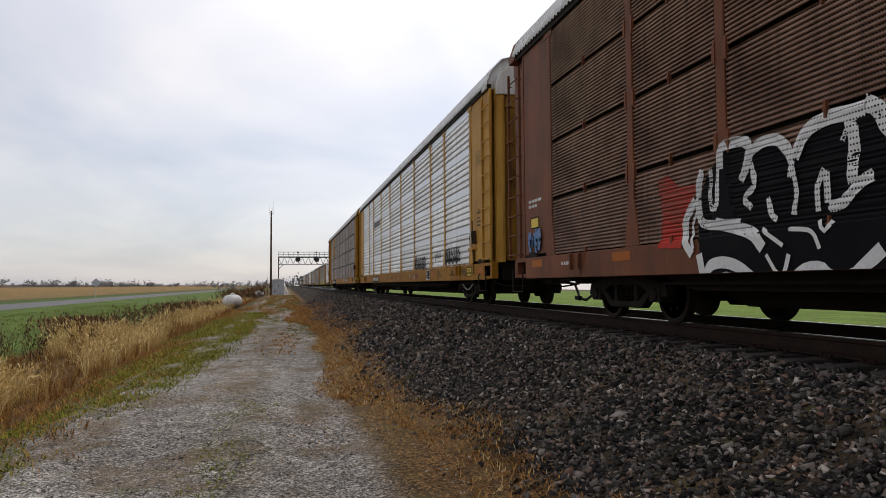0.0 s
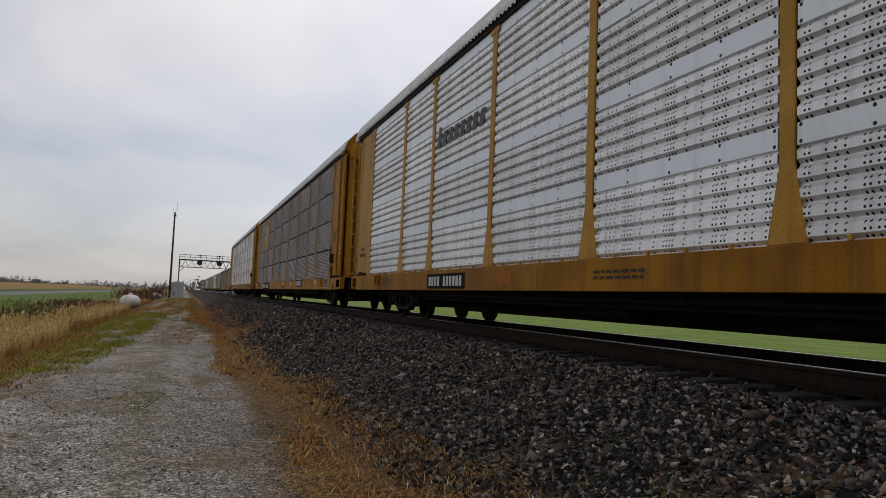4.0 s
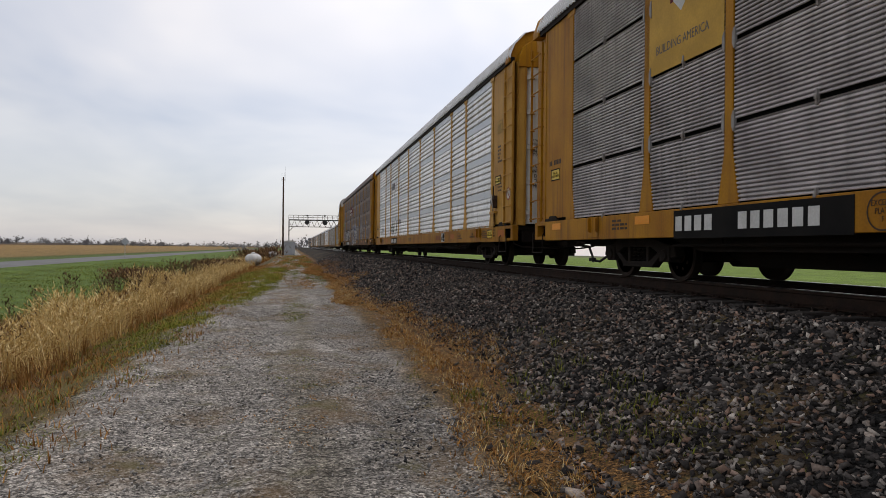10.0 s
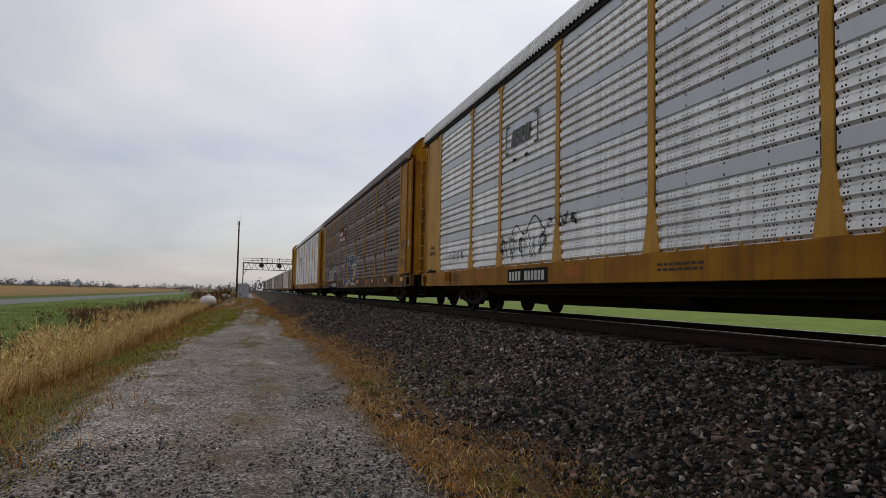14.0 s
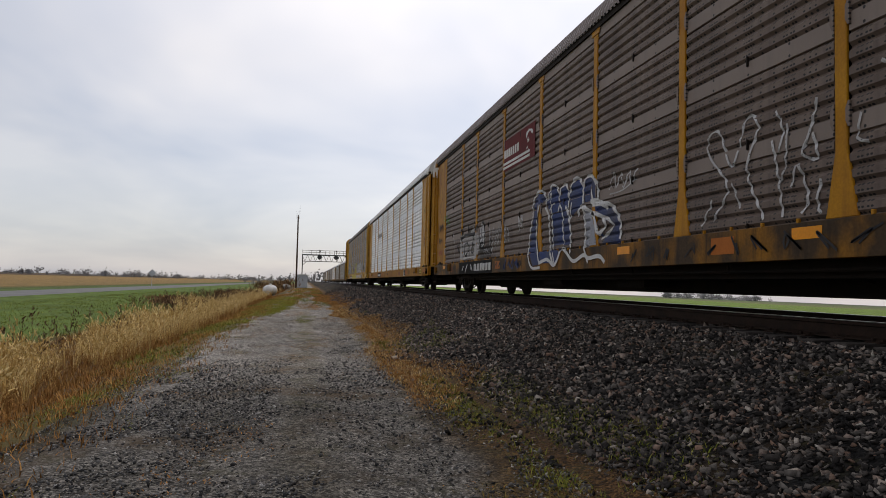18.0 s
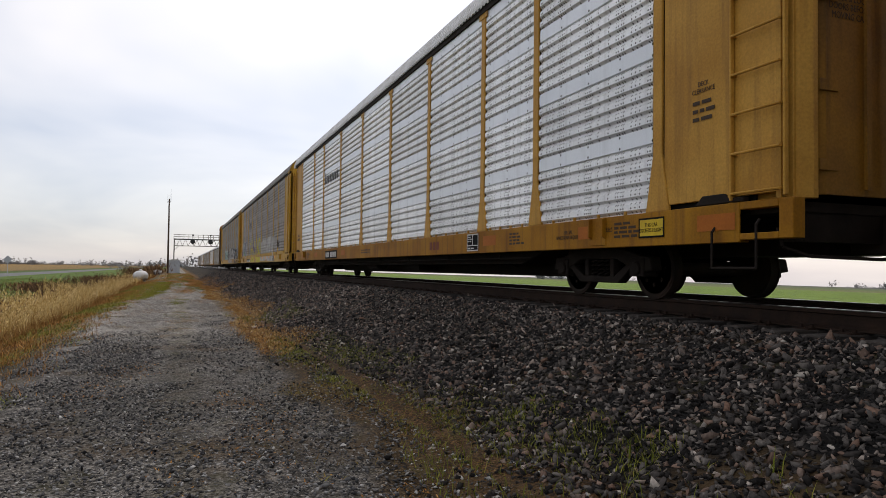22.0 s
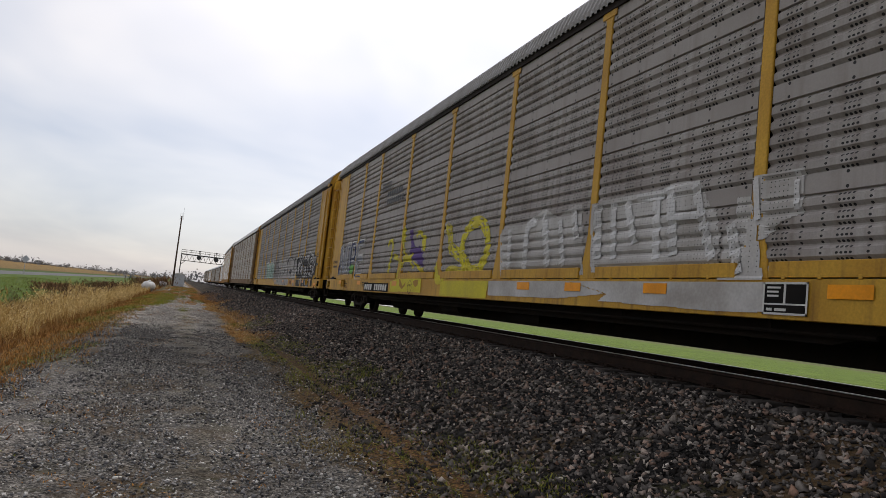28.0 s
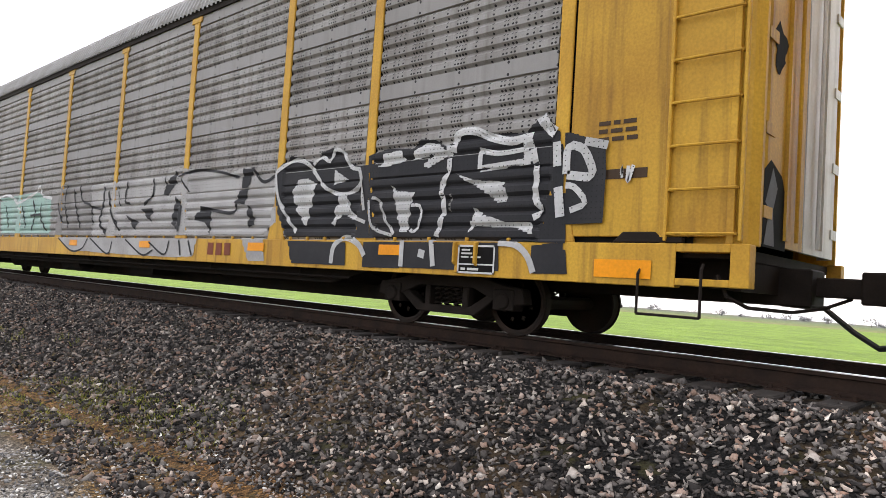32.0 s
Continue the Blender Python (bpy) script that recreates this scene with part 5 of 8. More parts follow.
strokes(sp, "s_pale", "dripping white line graffiti", 0.004,
        ([(-4.96, 1.11), (-5.26, 1.48), (-4.91, 1.9), (-4.86, 2.12), (-5.09, 2.18), (-5.35, 1.72), (-5.63, 2.23), (-5.82, 2.07), (-5.63, 1.63), (-5.92, 1.05)], 0.035),
        ([(-5.35, 1.52), (-5.51, 1.21)], 0.03),
        ([(-4.73, 1.07), (-4.96, 1.37)], 0.03),
        ([(-6.13, 2.18), (-6.23, 1.94), (-6.15, 1.73)], 0.03),
        ([(-6.06, 1.88), (-6.16, 1.45), (-6.23, 1.05)], 0.035),
        ([(-6.3, 2.01), (-6.26, 1.57), (-6.16, 1.41)], 0.03),
        ([(-6.73, 2.17), (-6.62, 1.85), (-6.52, 1.66), (-6.72, 1.58), (-6.67, 1.84)], 0.035),
        ([(-6.36, 1.34), (-6.45, 1.56), (-6.6, 1.22), (-6.51, 1.06)], 0.035),
        ([(-6.78, 1.37), (-6.72, 1.13), (-6.79, 1.04)], 0.035))
strokes(sp, "s_pale", "dripping white line graffiti", 0.004,
        ([(-7.27, 1.9), (-7.22, 1.68), (-7.35, 1.62)], 0.03),
        ([(-7.5, 2.3), (-7.75, 2.1), (-7.87, 1.77), (-8.06, 1.45), (-8.23, 1.13)], 0.035),
        ([(-7.58, 1.92), (-7.65, 1.59), (-7.74, 1.11)], 0.03),
        ([(-8.18, 2.19), (-8.31, 1.92), (-8.51, 1.8), (-8.76, 1.66)], 0.04),
        ([(-8.52, 1.6), (-8.59, 1.15)], 0.03),
        ([(-8.33, 2.21), (-8.58, 2.34), (-8.74, 2.24)], 0.03))
strokes(sp, "s_pale", "white tag with a trailing loop", 0.004,
        ([(-8.85, 2.0), (-9.16, 1.94), (-9.42, 2.08), (-9.57, 2.34)], 0.03),
        ([(-9.42, 2.1), (-9.71, 2.11), (-9.72, 2.16), (-9.51, 2.19)], 0.03),
        ([(-9.16, 1.91), (-9.48, 1.76), (-9.6, 1.56), (-9.7, 1.38), (-9.7, 1.07)], 0.025),
        ([(-9.31, 1.69), (-9.18, 1.52), (-9.35, 1.41), (-9.23, 1.24)], 0.03),
        ([(-9.44, 1.58), (-9.4, 1.32), (-9.19, 1.11)], 0.03))
strokes(sp, "s_pale", "white tag", 0.004,
        ([(-2.01, 1.88), (-2.2, 2.13), (-2.28, 1.88), (-2.43, 2.09), (-2.54, 1.84), (-2.73, 2.08), (-2.8, 1.87), (-2.97, 2.08)], 0.03),
        ([(-2.05, 1.8), (-2.51, 1.81), (-2.94, 1.92)], 0.02))
patches(sp, "s_silver", "pale grey graffiti figures", 0.0,
        [(9.19, 1.71), (8.92, 1.86), (8.12, 1.77), (7.58, 1.9), (7.28, 2.01), (7.22, 1.78), (6.89, 1.8), (6.64, 1.63), (6.61, 1.4), (6.73, 1.19), (6.99, 1.04), (7.27, 1.03), (7.83, 1.08), (8.57, 1.03), (9.09, 1.07)])
patches(sp, "s_pale", "round pale head of a graffiti figure", 0.001,
        [(6.03, 1.6), (6.06, 1.46), (6.13, 1.36), (6.24, 1.31), (6.37, 1.33), (6.5, 1.42), (6.58, 1.56), (6.62, 1.72), (6.58, 1.88), (6.5, 1.98), (6.38, 2.02), (6.25, 1.98), (6.13, 1.88), (6.06, 1.75)])
patches(sp, "s_dark", "dark shading behind the figures", 0.0,
        [(6.61, 1.36), (6.05, 1.31), (5.31, 1.56), (5.3, 1.03), (6.58, 1.02)])
strokes(sp, "s_char", "black lines of the grey graffiti", 0.01,
        ([(9.1, 1.74), (8.75, 1.74), (8.35, 1.8), (7.58, 1.77), (7.1, 1.78)], 0.09),
        ([(9.19, 1.6), (9.48, 1.48), (9.09, 1.25)], 0.07),
        ([(8.09, 2.14), (7.81, 1.79), (7.58, 2.03)], 0.05),
        ([(8.92, 2.07), (8.75, 1.84), (8.67, 2.07)], 0.04),
        ([(7.28, 2.17), (7.02, 1.87), (6.89, 2.01)], 0.05),
        ([(7.45, 1.81), (7.33, 1.6), (7.54, 1.38), (7.45, 1.21), (7.24, 1.29), (7.27, 1.46), (7.51, 1.31)], 0.05),
        ([(8.5, 1.31), (8.34, 1.15), (8.04, 1.26), (7.91, 1.43), (8.12, 1.55), (8.42, 1.5), (8.46, 1.26)], 0.06),
        ([(8.83, 1.7), (8.79, 1.45)], 0.05),
        ([(6.29, 1.96), (6.36, 1.74), (6.24, 1.57), (6.31, 1.46), (6.54, 1.46)], 0.04))
strokes(sp, "s_char", "black lines of the grey graffiti", 0.01,
        ([(6.54, 1.85), (6.61, 1.78), (6.59, 1.55), (6.4, 1.37), (6.2, 1.48)], 0.05),
        ([(6.36, 2.07), (6.1, 1.95), (6.02, 1.62), (6.1, 1.35), (6.31, 1.3), (6.54, 1.39)], 0.07),
        ([(7.84, 1.51), (7.77, 1.1)], 0.03))
strokes(sp, "s_pale", "white chalky tags", 0.006,
        ([(6.11, 1.13), (6.09, 1.25), (5.97, 1.26)], 0.024),
        ([(6.09, 1.18), (5.97, 1.2)], 0.018),
        ([(5.95, 1.13), (5.88, 1.28), (5.82, 1.14)], 0.024),
        ([(5.76, 1.15), (5.75, 1.26), (5.71, 1.16), (5.66, 1.25)], 0.024),
        ([(5.6, 1.24), (5.64, 1.18), (5.58, 1.14)], 0.024),
        ([(11.37, 0.99), (11.59, 1.47), (11.38, 1.84), (10.97, 1.88)], 0.018),
        ([(10.29, 1.96), (10.06, 1.72), (9.89, 1.58), (10.05, 1.32), (9.94, 1.14)], 0.021))
strokes(sp, "s_green", "small green tag", 0.006,
        ([(11.83, 2.4), (11.69, 2.71), (11.46, 2.43), (11.39, 2.71), (11.25, 2.33), (11.09, 2.55), (10.97, 2.25)], 0.021),
        ([(11.76, 2.55), (11.11, 2.46)], 0.018))
scrawl(sp, 5.6, 3.6, 1.1, 1.9, 7, 34, 0.03)
scrawl(sp, 2.95, 2.55, 1.5, 2.0, 2, 35, 0.03).done("s_pale", "white chalky tags")
strokes(sp, "s_black", "black handwritten tags on the end panel", 0.003,
        ([(-12.0, 2.17), (-12.06, 2.03), (-12.1, 1.94), (-12.12, 1.78)], 0.03),
        ([(-12.15, 2.07), (-12.15, 1.87), (-12.26, 1.86), (-12.28, 2.04), (-12.18, 2.09)], 0.03),
        ([(-12.34, 1.89), (-12.33, 2.05), (-12.41, 2.15), (-12.47, 2.11), (-12.45, 1.96), (-12.36, 1.97)], 0.028),
        ([(-12.49, 1.94), (-12.51, 2.1), (-12.59, 2.13), (-12.85, 2.08)], 0.04),
        ([(-12.57, 2.12), (-12.55, 1.97), (-12.59, 1.82)], 0.028),
        ([(-12.66, 2.1), (-12.68, 1.94), (-12.59, 1.82), (-12.71, 1.72), (-12.78, 1.7), (-12.82, 1.85), (-12.84, 1.99), (-12.74, 1.99)], 0.028))
strokes(sp, "s_black", "black handwritten tags on the end panel", 0.003,
        ([(-12.02, 1.5), (-12.18, 1.51), (-12.16, 1.45), (-12.04, 1.45), (-12.09, 1.41)], 0.025),
        ([(-12.22, 1.5), (-12.2, 1.39), (-12.35, 1.42)], 0.025),
        ([(-12.29, 1.49), (-12.35, 1.38)], 0.025),
        ([(-12.39, 1.49), (-12.42, 1.38), (-12.52, 1.41), (-12.45, 1.46)], 0.025),
        ([(-12.54, 1.43), (-12.65, 1.34), (-12.55, 1.2), (-12.45, 1.31)], 0.025),
        ([(-12.16, 1.4), (-12.31, 1.35), (-12.45, 1.28)], 0.02),
        ([(-11.99, 1.37), (-12.06, 1.32)], 0.02),
        ([(-12.06, 1.37), (-12.0, 1.31)], 0.02),
        ([(-12.55, 1.54), (-12.57, 1.48), (-12.61, 1.51), (-12.65, 1.45), (-12.67, 1.5), (-12.73, 1.47), (-12.75, 1.52)], 0.018))
plate(c5, -12.42, 1.57, 0.68, 0.07, "stencil", x=-1.474, name="data_frame")
plate(c5, -12.42, 1.58, 0.66, 0.05, "panel_yellow", x=-1.477, name="data_frame")
scrawl(sp, 12.72, 11.98, 1.7, 1.98, 8, 38, 0.028)
scrawl(sp, 12.72, 11.98, 2.15, 2.48, 8, 39, 0.032)
sp.line([(12.5, 3.0), (12.2, 3.5), (12.6, 4.2), (12.3, 4.5)], 0.025)
sp.line([(12.3, 2.7), (12.6, 3.1), (12.1, 3.4)], 0.025).done("s_black", "black handwritten tags on the end panel")
scrawl(sp, 12.7, 12.0, 1.25, 1.55, 4, 40, 0.04).done("s_red", "red tag on the end panel")
scrawl(sp, -2.8, -9.5, 0.66, 0.9, 14, 42, 0.03)
scrawl(sp, 5.0, 2.5, 0.65, 0.93, 6, 43, 0.035)
scrawl(sp, 12.4, 9.4, 0.65, 0.92, 8, 44, 0.04).done("s_char", "dark scribbles along the sill")
scrawl(sp, 4.2, 2.6, 0.66, 0.92, 3, 45, 0.06).done("s_blue", "blue scribble on the sill", 0.01)
scrawl(sp, 8.9, 5.4, 0.64, 0.93, 6, 46, 0.04).done("s_white", "white scribble over the number board", 0.01)
for y in (-5.2, -8.0, 4.6, 10.4):
    plate(c5, y, 0.7, 0.46, 0.2, "faded", name="faded_patch")
warning_disc(c5, -13.08, 2.05)
plate(c5, -12.2, 3.2, 0.5, 0.34, "stencil", x=-1.474, name="data_frame")
plate(c5, -12.2, 3.215, 0.47, 0.31, "panel_yellow", x=-1.477, name="data_frame")
bars(c5, -12.2, 3.42, 4, "stencil", 0.03, 0.03, x=-1.48, seed=4, long=0.36)

# third silver car
silver_details(c6, 5.45, False, "oooo oooooo", "word")

# grey car with the yellow flange
reflectors(c7, (11.1, 8.4, 4.6, -2.6, -4.1, -5.9, -8.4), x=-1.514)
plate(c7, 6.45, 0.63, 2.6, 0.23, "black", name="number_board", label="black board with white car number")
mark(c7, 6.45, 0.665, "oooo oooooo", 2.4, 0.16, "white")
data_plate(c7, -7.75, x=-1.514)
mark(c7, 5.55, 3.3, "ooooooo", 1.5, 0.16, "grey", x=-1.488)
mark(c7, 5.45, 3.08, "oooooooo", 1.6, 0.16, "grey", x=-1.488)
for k in range(3):
    plate(c7, 6.45, 3.52 + k * 0.09, 0.9, 0.05, "grey", x=-1.4885, name="mark")
mark(c7, 12.45, 1.55, "oo oooo", 0.7, 0.1, "stencil", x=-1.473)
plate(c7, 12.45, 1.4, 0.6, 0.07, "stencil", x=-1.473, name="label")
bars(c7, 10.3, 0.86, 4, "stencil", 0.03, 0.025, seed=1, long=0.8)
bars(c7, 7.7, 0.86, 3, "stencil", 0.03, 0.025, seed=2, long=0.6)
sp = Spray(c7, "perf", LONG_EDGES)
N, O, P_, E_ = 11.2, 10.45, 9.75, 8.8
LETTERS = (
    [(N + 0.32, 1.1), (N + 0.32, 2.1), (N - 0.28, 1.15), (N - 0.28, 2.1)],
    [(O + 0.24, 1.15), (O + 0.24, 2.1), (O - 0.24, 2.1), (O - 0.24, 1.15), (O + 0.24, 1.15)],
    [(P_ + 0.25, 1.1), (P_ + 0.25, 2.1), (P_ - 0.2, 2.08), (P_ - 0.34, 1.85), (P_ - 0.2, 1.6), (P_ + 0.25, 1.58)],
    [(E_ - 0.4, 2.1), (E_ + 0.3, 2.1), (E_ + 0.3, 1.12), (E_ - 0.4, 1.12)],
    [(E_ + 0.3, 1.62), (E_ - 0.35, 1.62)])
for w, inks, lab, lift in ((0.3, ("s_white",) * 5, "white edges of large block letters", 0.0), (0.15, ("s_haze", "s_haze", "s_blue", "s_haze", "s_haze"), "grey-blue faces of large block letters", 0.014)):
    for pts, ink in zip(LETTERS, inks):
        sp.line(pts, w, False)
        sp.done(ink, lab, lift)
for pts in ([(N + 0.4, 1.08), (N + 0.4, 2.15)], [(O - 0.14, 1.2), (O - 0.14, 2.05)], [(E_ + 0.38, 1.1), (E_ - 0.42, 1.06)], [(E_ + 0.2, 2.16), (E_ - 0.42, 2.16)]):
    sp.line(pts, 0.07, False)
sp.done("s_blue", "blue shading of large block letters", 0.022)
sp.fill(bumps(9.95, 9.4, 1.15, 1.5, 2, 3, 0.03)).done("s_green", "green spray patch", 0.026)
strokes(sp, "s_yellow", "flowing yellow graffiti letters", 0.003,
        ([(5.67, 1.88), (5.53, 2.01), (5.33, 2.02)], 0.1),
        ([(5.33, 2.02), (5.19, 1.88), (5.24, 1.63), (5.35, 1.37)], 0.13),
        ([(5.35, 1.37), (5.41, 1.19), (5.41, 1.02)], 0.17))
patches(sp, "s_yellow", "flowing yellow graffiti letters", 0.003,
        [(5.03, 1.65), (4.83, 1.64), (4.45, 1.49), (4.21, 1.4), (4.14, 1.58), (4.27, 1.78), (4.43, 2.03), (4.41, 2.22), (4.22, 2.35), (4.14, 2.04), (4.16, 1.81), (4.01, 1.66), (3.8, 1.55), (3.43, 1.63), (3.37, 1.56), (3.55, 1.45), (3.27, 1.31), (3.22, 1.2), (3.36, 1.22), (3.6, 1.4), (4.05, 1.39), (4.1, 1.32), (4.37, 1.18), (4.44, 1), (4.54, 0.94), (4.53, 1.14), (4.28, 1.33), (4.63, 1.45), (4.99, 1.5)],
        [(3.3, 2.03), (3.22, 2.14), (3, 2.15), (2.86, 2.1), (2.76, 2), (2.54, 2.01), (2.51, 1.58), (2.71, 1.67), (2.79, 1.8), (2.81, 1.94), (2.99, 2.04), (3.13, 2.03), (3.21, 1.95)])
patches(sp, "s_yellow", "flowing yellow graffiti letters", 0.003,
        [(3.37, 1.43), (3.07, 1.36), (2.72, 1.23), (2.49, 1.26), (2.48, 1), (2.71, 1.02), (2.79, 1.17), (3.11, 1.28)],
        [(3.8, 1.12), (3.63, 1.18), (3.4, 1.13), (3.3, 1.05), (3.58, 1.07), (3.77, 1.04)])
patches(sp, "s_yellow", "yellow paint over the sill", 0.003,
        [(4.98, 0.91), (4.24, 0.99), (2.48, 1), (2.46, 0.65), (3.5, 0.66), (4.96, 0.64)])
patches(sp, "s_purple", "purple spray patch", 0.001,
        [(3.87, 2.17), (3.7, 2.26), (3.55, 2.16), (3.52, 1.95), (3.31, 1.79), (3.13, 1.73), (2.94, 1.79), (2.78, 1.65), (2.59, 1.45), (2.53, 1.21), (2.72, 1.27), (3.11, 1.41), (3.42, 1.44), (3.66, 1.62), (3.63, 1.83), (3.84, 2.09)])
patches(sp, "s_tan", "bare ochre curls left in the yellow paint", 0.007,
        [(4.22, 1.16), (4.04, 1.26), (4.07, 0.95), (3.85, 0.8), (3.61, 0.91), (3.65, 0.8), (3.9, 0.71), (4.17, 0.81)],
        [(3.08, 0.91), (2.89, 0.96), (2.68, 0.95), (2.69, 0.82), (2.84, 0.78), (3, 0.83)])
patches(sp, "s_smear", "patchy white smeared graffiti", 0.0,
        [(-1.66, 1.02), (-1.49, 1.74), (-1.61, 1.9), (-2.42, 1.88), (-2.46, 2), (-2.68, 1.89), (-2.85, 2.03), (-3.02, 2.09), (-3.41, 1.92), (-3.63, 1.97), (-3.94, 2.04), (-4.1, 2.05), (-4.31, 1.03)],
        [(-4.48, 1.06), (-4.35, 2), (-4.8, 2.04), (-5.02, 2.03), (-5.9, 2.04), (-5.96, 2.1), (-6.49, 2.07), (-6.66, 1.77), (-6.78, 1.67), (-6.84, 1.38), (-6.82, 1.05)],
        [(-6.88, 0.96), (-6.89, 1.18), (-6.89, 1.42), (-7.03, 1.61), (-7.04, 1.81), (-7.25, 1.79), (-7.34, 1.51), (-7.47, 0.96)],
        [(-7.27, 1.99), (-7.85, 1.99), (-7.85, 1.57), (-7.6, 1.49), (-7.45, 1.35), (-7.36, 1.35)])
patches(sp, "s_smear", "patchy white smear over the sill", 0.001,
        [(-1.2, 0.94), (-3.92, 0.95), (-4.91, 0.78), (-3.75, 0.69), (-1.26, 0.68)],
        [(-3.92, 0.95), (-7.46, 0.95), (-7.71, 0.94), (-7.98, 0.66), (-6.86, 0.64), (-4.74, 0.68), (-4.91, 0.78)])
strokes(sp, "s_veil", "whiter strokes of the smeared graffiti", 0.012,
        ([(-1.86, 1.82), (-1.94, 1.12)], 0.14),
        ([(-2.51, 1.11), (-2.51, 1.78), (-2.81, 1.91)], 0.16),
        ([(-3.04, 2.01), (-3.26, 1.16)], 0.18),
        ([(-3.54, 1.85), (-3.72, 1.16)], 0.13),
        ([(-3.9, 1.99), (-4.03, 1.54)], 0.14),
        ([(-4.54, 1.98), (-4.61, 1.24)], 0.16),
        ([(-4.9, 1.97), (-4.97, 1.23)], 0.12),
        ([(-5.19, 1.96), (-5.39, 1.41)], 0.13),
        ([(-5.39, 1.97), (-5.91, 1.96)], 0.1),
        ([(-5.77, 1.95), (-5.83, 1.21)], 0.14),
        ([(-6, 2.06), (-6.13, 1.24)], 0.15),
        ([(-6.42, 2.03), (-6.55, 1.65), (-6.75, 1.18)], 0.13),
        ([(-6.08, 1.69), (-6.52, 1.67)], 0.09),
        ([(-6.99, 1.53), (-7.14, 1.02)], 0.14),
        ([(-7.78, 1.97), (-7.79, 1.61)], 0.06),
        ([(-7.3, 1.97), (-7.36, 1.54)], 0.07))
strokes(sp, "s_veil", "whiter strokes of the smeared graffiti", 0.012,
        ([(-5.37, 1.03), (-6.22, 1.05), (-6.79, 1.04)], 0.04))
strokes(sp, "s_yellow", "flowing yellow graffiti letters", 0.003,
        ([(1.3, 2.1), (1.0, 1.95), (0.9, 1.65), (0.5, 1.5), (0.2, 1.4), (-0.1, 1.2)], 0.26),
        ([(1.7, 1.3), (1.4, 0.95), (0.8, 1.15), (0.2, 1.12), (-0.2, 1.3)], 0.2))
sp.line([(-0.35 + 0.62 * math.cos(a), 1.6 + 0.48 * math.sin(a)) for a in np.linspace(-0.6, 5.2, 16)], 0.24)
sp.fill([(1.2, 0.95), (-1.25, 0.95), (-1.2, 0.62), (1.2, 0.62)])
sp.done("s_yellow", "flowing yellow graffiti letters", 0.003)
scrawl(sp, -8.8, -9.8, 1.3, 1.8, 3, 17, 0.05).done("s_char", "dark tag")

ring(c7, 3.26, 0.78, 0.16, "stencil", -1.524)
words(c7, "PLATE\nF", 3.26, 0.8, 0.075, "stencil", x=-1.524)

# last near car: black and white lettering along the bottom
reflectors(c8, (0.4, -3.0, -6.6, -9.45), x=-1.514)
plate(c8, -12.42, 0.66, 0.55, 0.16, "orange", x=-1.512, name="reflector")
data_plate(c8, -10.75, 0.63, x=-1.514)
mark(c8, -5.6, 0.72, "TTX", 0.75, 0.19, "rust_red")
sp = Spray(c8, "perf")
patches(sp, "s_silver", "silver grey graffiti letters", 0.0,
        [(-0.47, 1), (-0.23, 2.07), (-0.93, 2.08), (-2.07, 2.1), (-3.52, 2.1), (-3.91, 2.19), (-4.68, 2.12), (-5.64, 1.99), (-6.17, 2.07), (-6.64, 1.85), (-6.94, 1.9), (-7.03, 1.21), (-6.68, 1.04)])
patches(sp, "s_dull", "dull grey graffiti letters", 0.001,
        [(1.65, 1.03), (1.66, 1.74), (1.41, 2.13), (0.38, 2.17), (-0.23, 2.1), (-0.47, 1)])
patches(sp, "s_silver", "silver grey paint on the sill", 0.001,
        [(1.3, 0.97), (-4.86, 0.97), (-4.77, 0.68), (-4.17, 0.65), (-1.74, 0.66), (0.66, 0.7)],
        [(-6.17, 0.99), (-6.75, 1), (-6.83, 0.66), (-6.4, 0.65)])
patches(sp, "s_char", "black shadows of the grey graffiti", 0.005,
        [(-2.65, 1.51), (-3.15, 1.52), (-3.09, 1.25)],
        [(-2.02, 1.42), (-2.64, 1.26), (-2.44, 1.12)],
        [(-3.48, 1.73), (-3.69, 2.01), (-3.96, 2.16), (-3.96, 1.9), (-3.71, 1.72)],
        [(-6.06, 2.05), (-6.36, 2.01), (-6.23, 1.67), (-6.18, 1.49), (-5.86, 1.52), (-6.06, 1.76)],
        [(-4.63, 1.28), (-4.87, 1.5), (-5.23, 1.4), (-5.2, 1.32), (-5.22, 1.03), (-5.04, 1.23)],
        [(-3.99, 1.71), (-4.26, 1.52), (-4.22, 1.06), (-3.87, 1.24)],
        [(-6.21, 1.51), (-6.43, 1.38), (-6.48, 1.18), (-6.32, 1.14)])
strokes(sp, "s_black", "black lines of the grey graffiti", 0.01,
        ([(1.09, 2.14), (1.15, 1.73), (0.86, 1.18)], 0.05),
        ([(0.36, 2.09), (0.14, 1.75), (-0.33, 1.62), (-0.49, 1.23)], 0.05),
        ([(-0.3, 1.61), (-0.88, 1.55)], 0.05),
        ([(-0.95, 2), (-0.95, 1.66), (-0.83, 1.28), (-1.17, 1.06)], 0.07),
        ([(-1.16, 1.93), (-1.33, 1.54), (-1.78, 1.1)], 0.06),
        ([(-2.02, 2.05), (-1.97, 1.69), (-2.19, 1.62)], 0.05),
        ([(-3.11, 2.05), (-3.12, 1.75), (-2.75, 1.58)], 0.05),
        ([(-4.03, 2.04), (-4.68, 2.1), (-5.39, 2.03), (-5.96, 1.91)], 0.04),
        ([(-4.87, 1.48), (-5.81, 1.37), (-5.96, 1.51)], 0.05),
        ([(-6.32, 2.04), (-6.64, 1.81), (-6.98, 1.9)], 0.05),
        ([(0.66, 2.01), (0.48, 1.59), (0.16, 1.17)], 0.05),
        ([(1.57, 1.74), (1.21, 1.3)], 0.04))
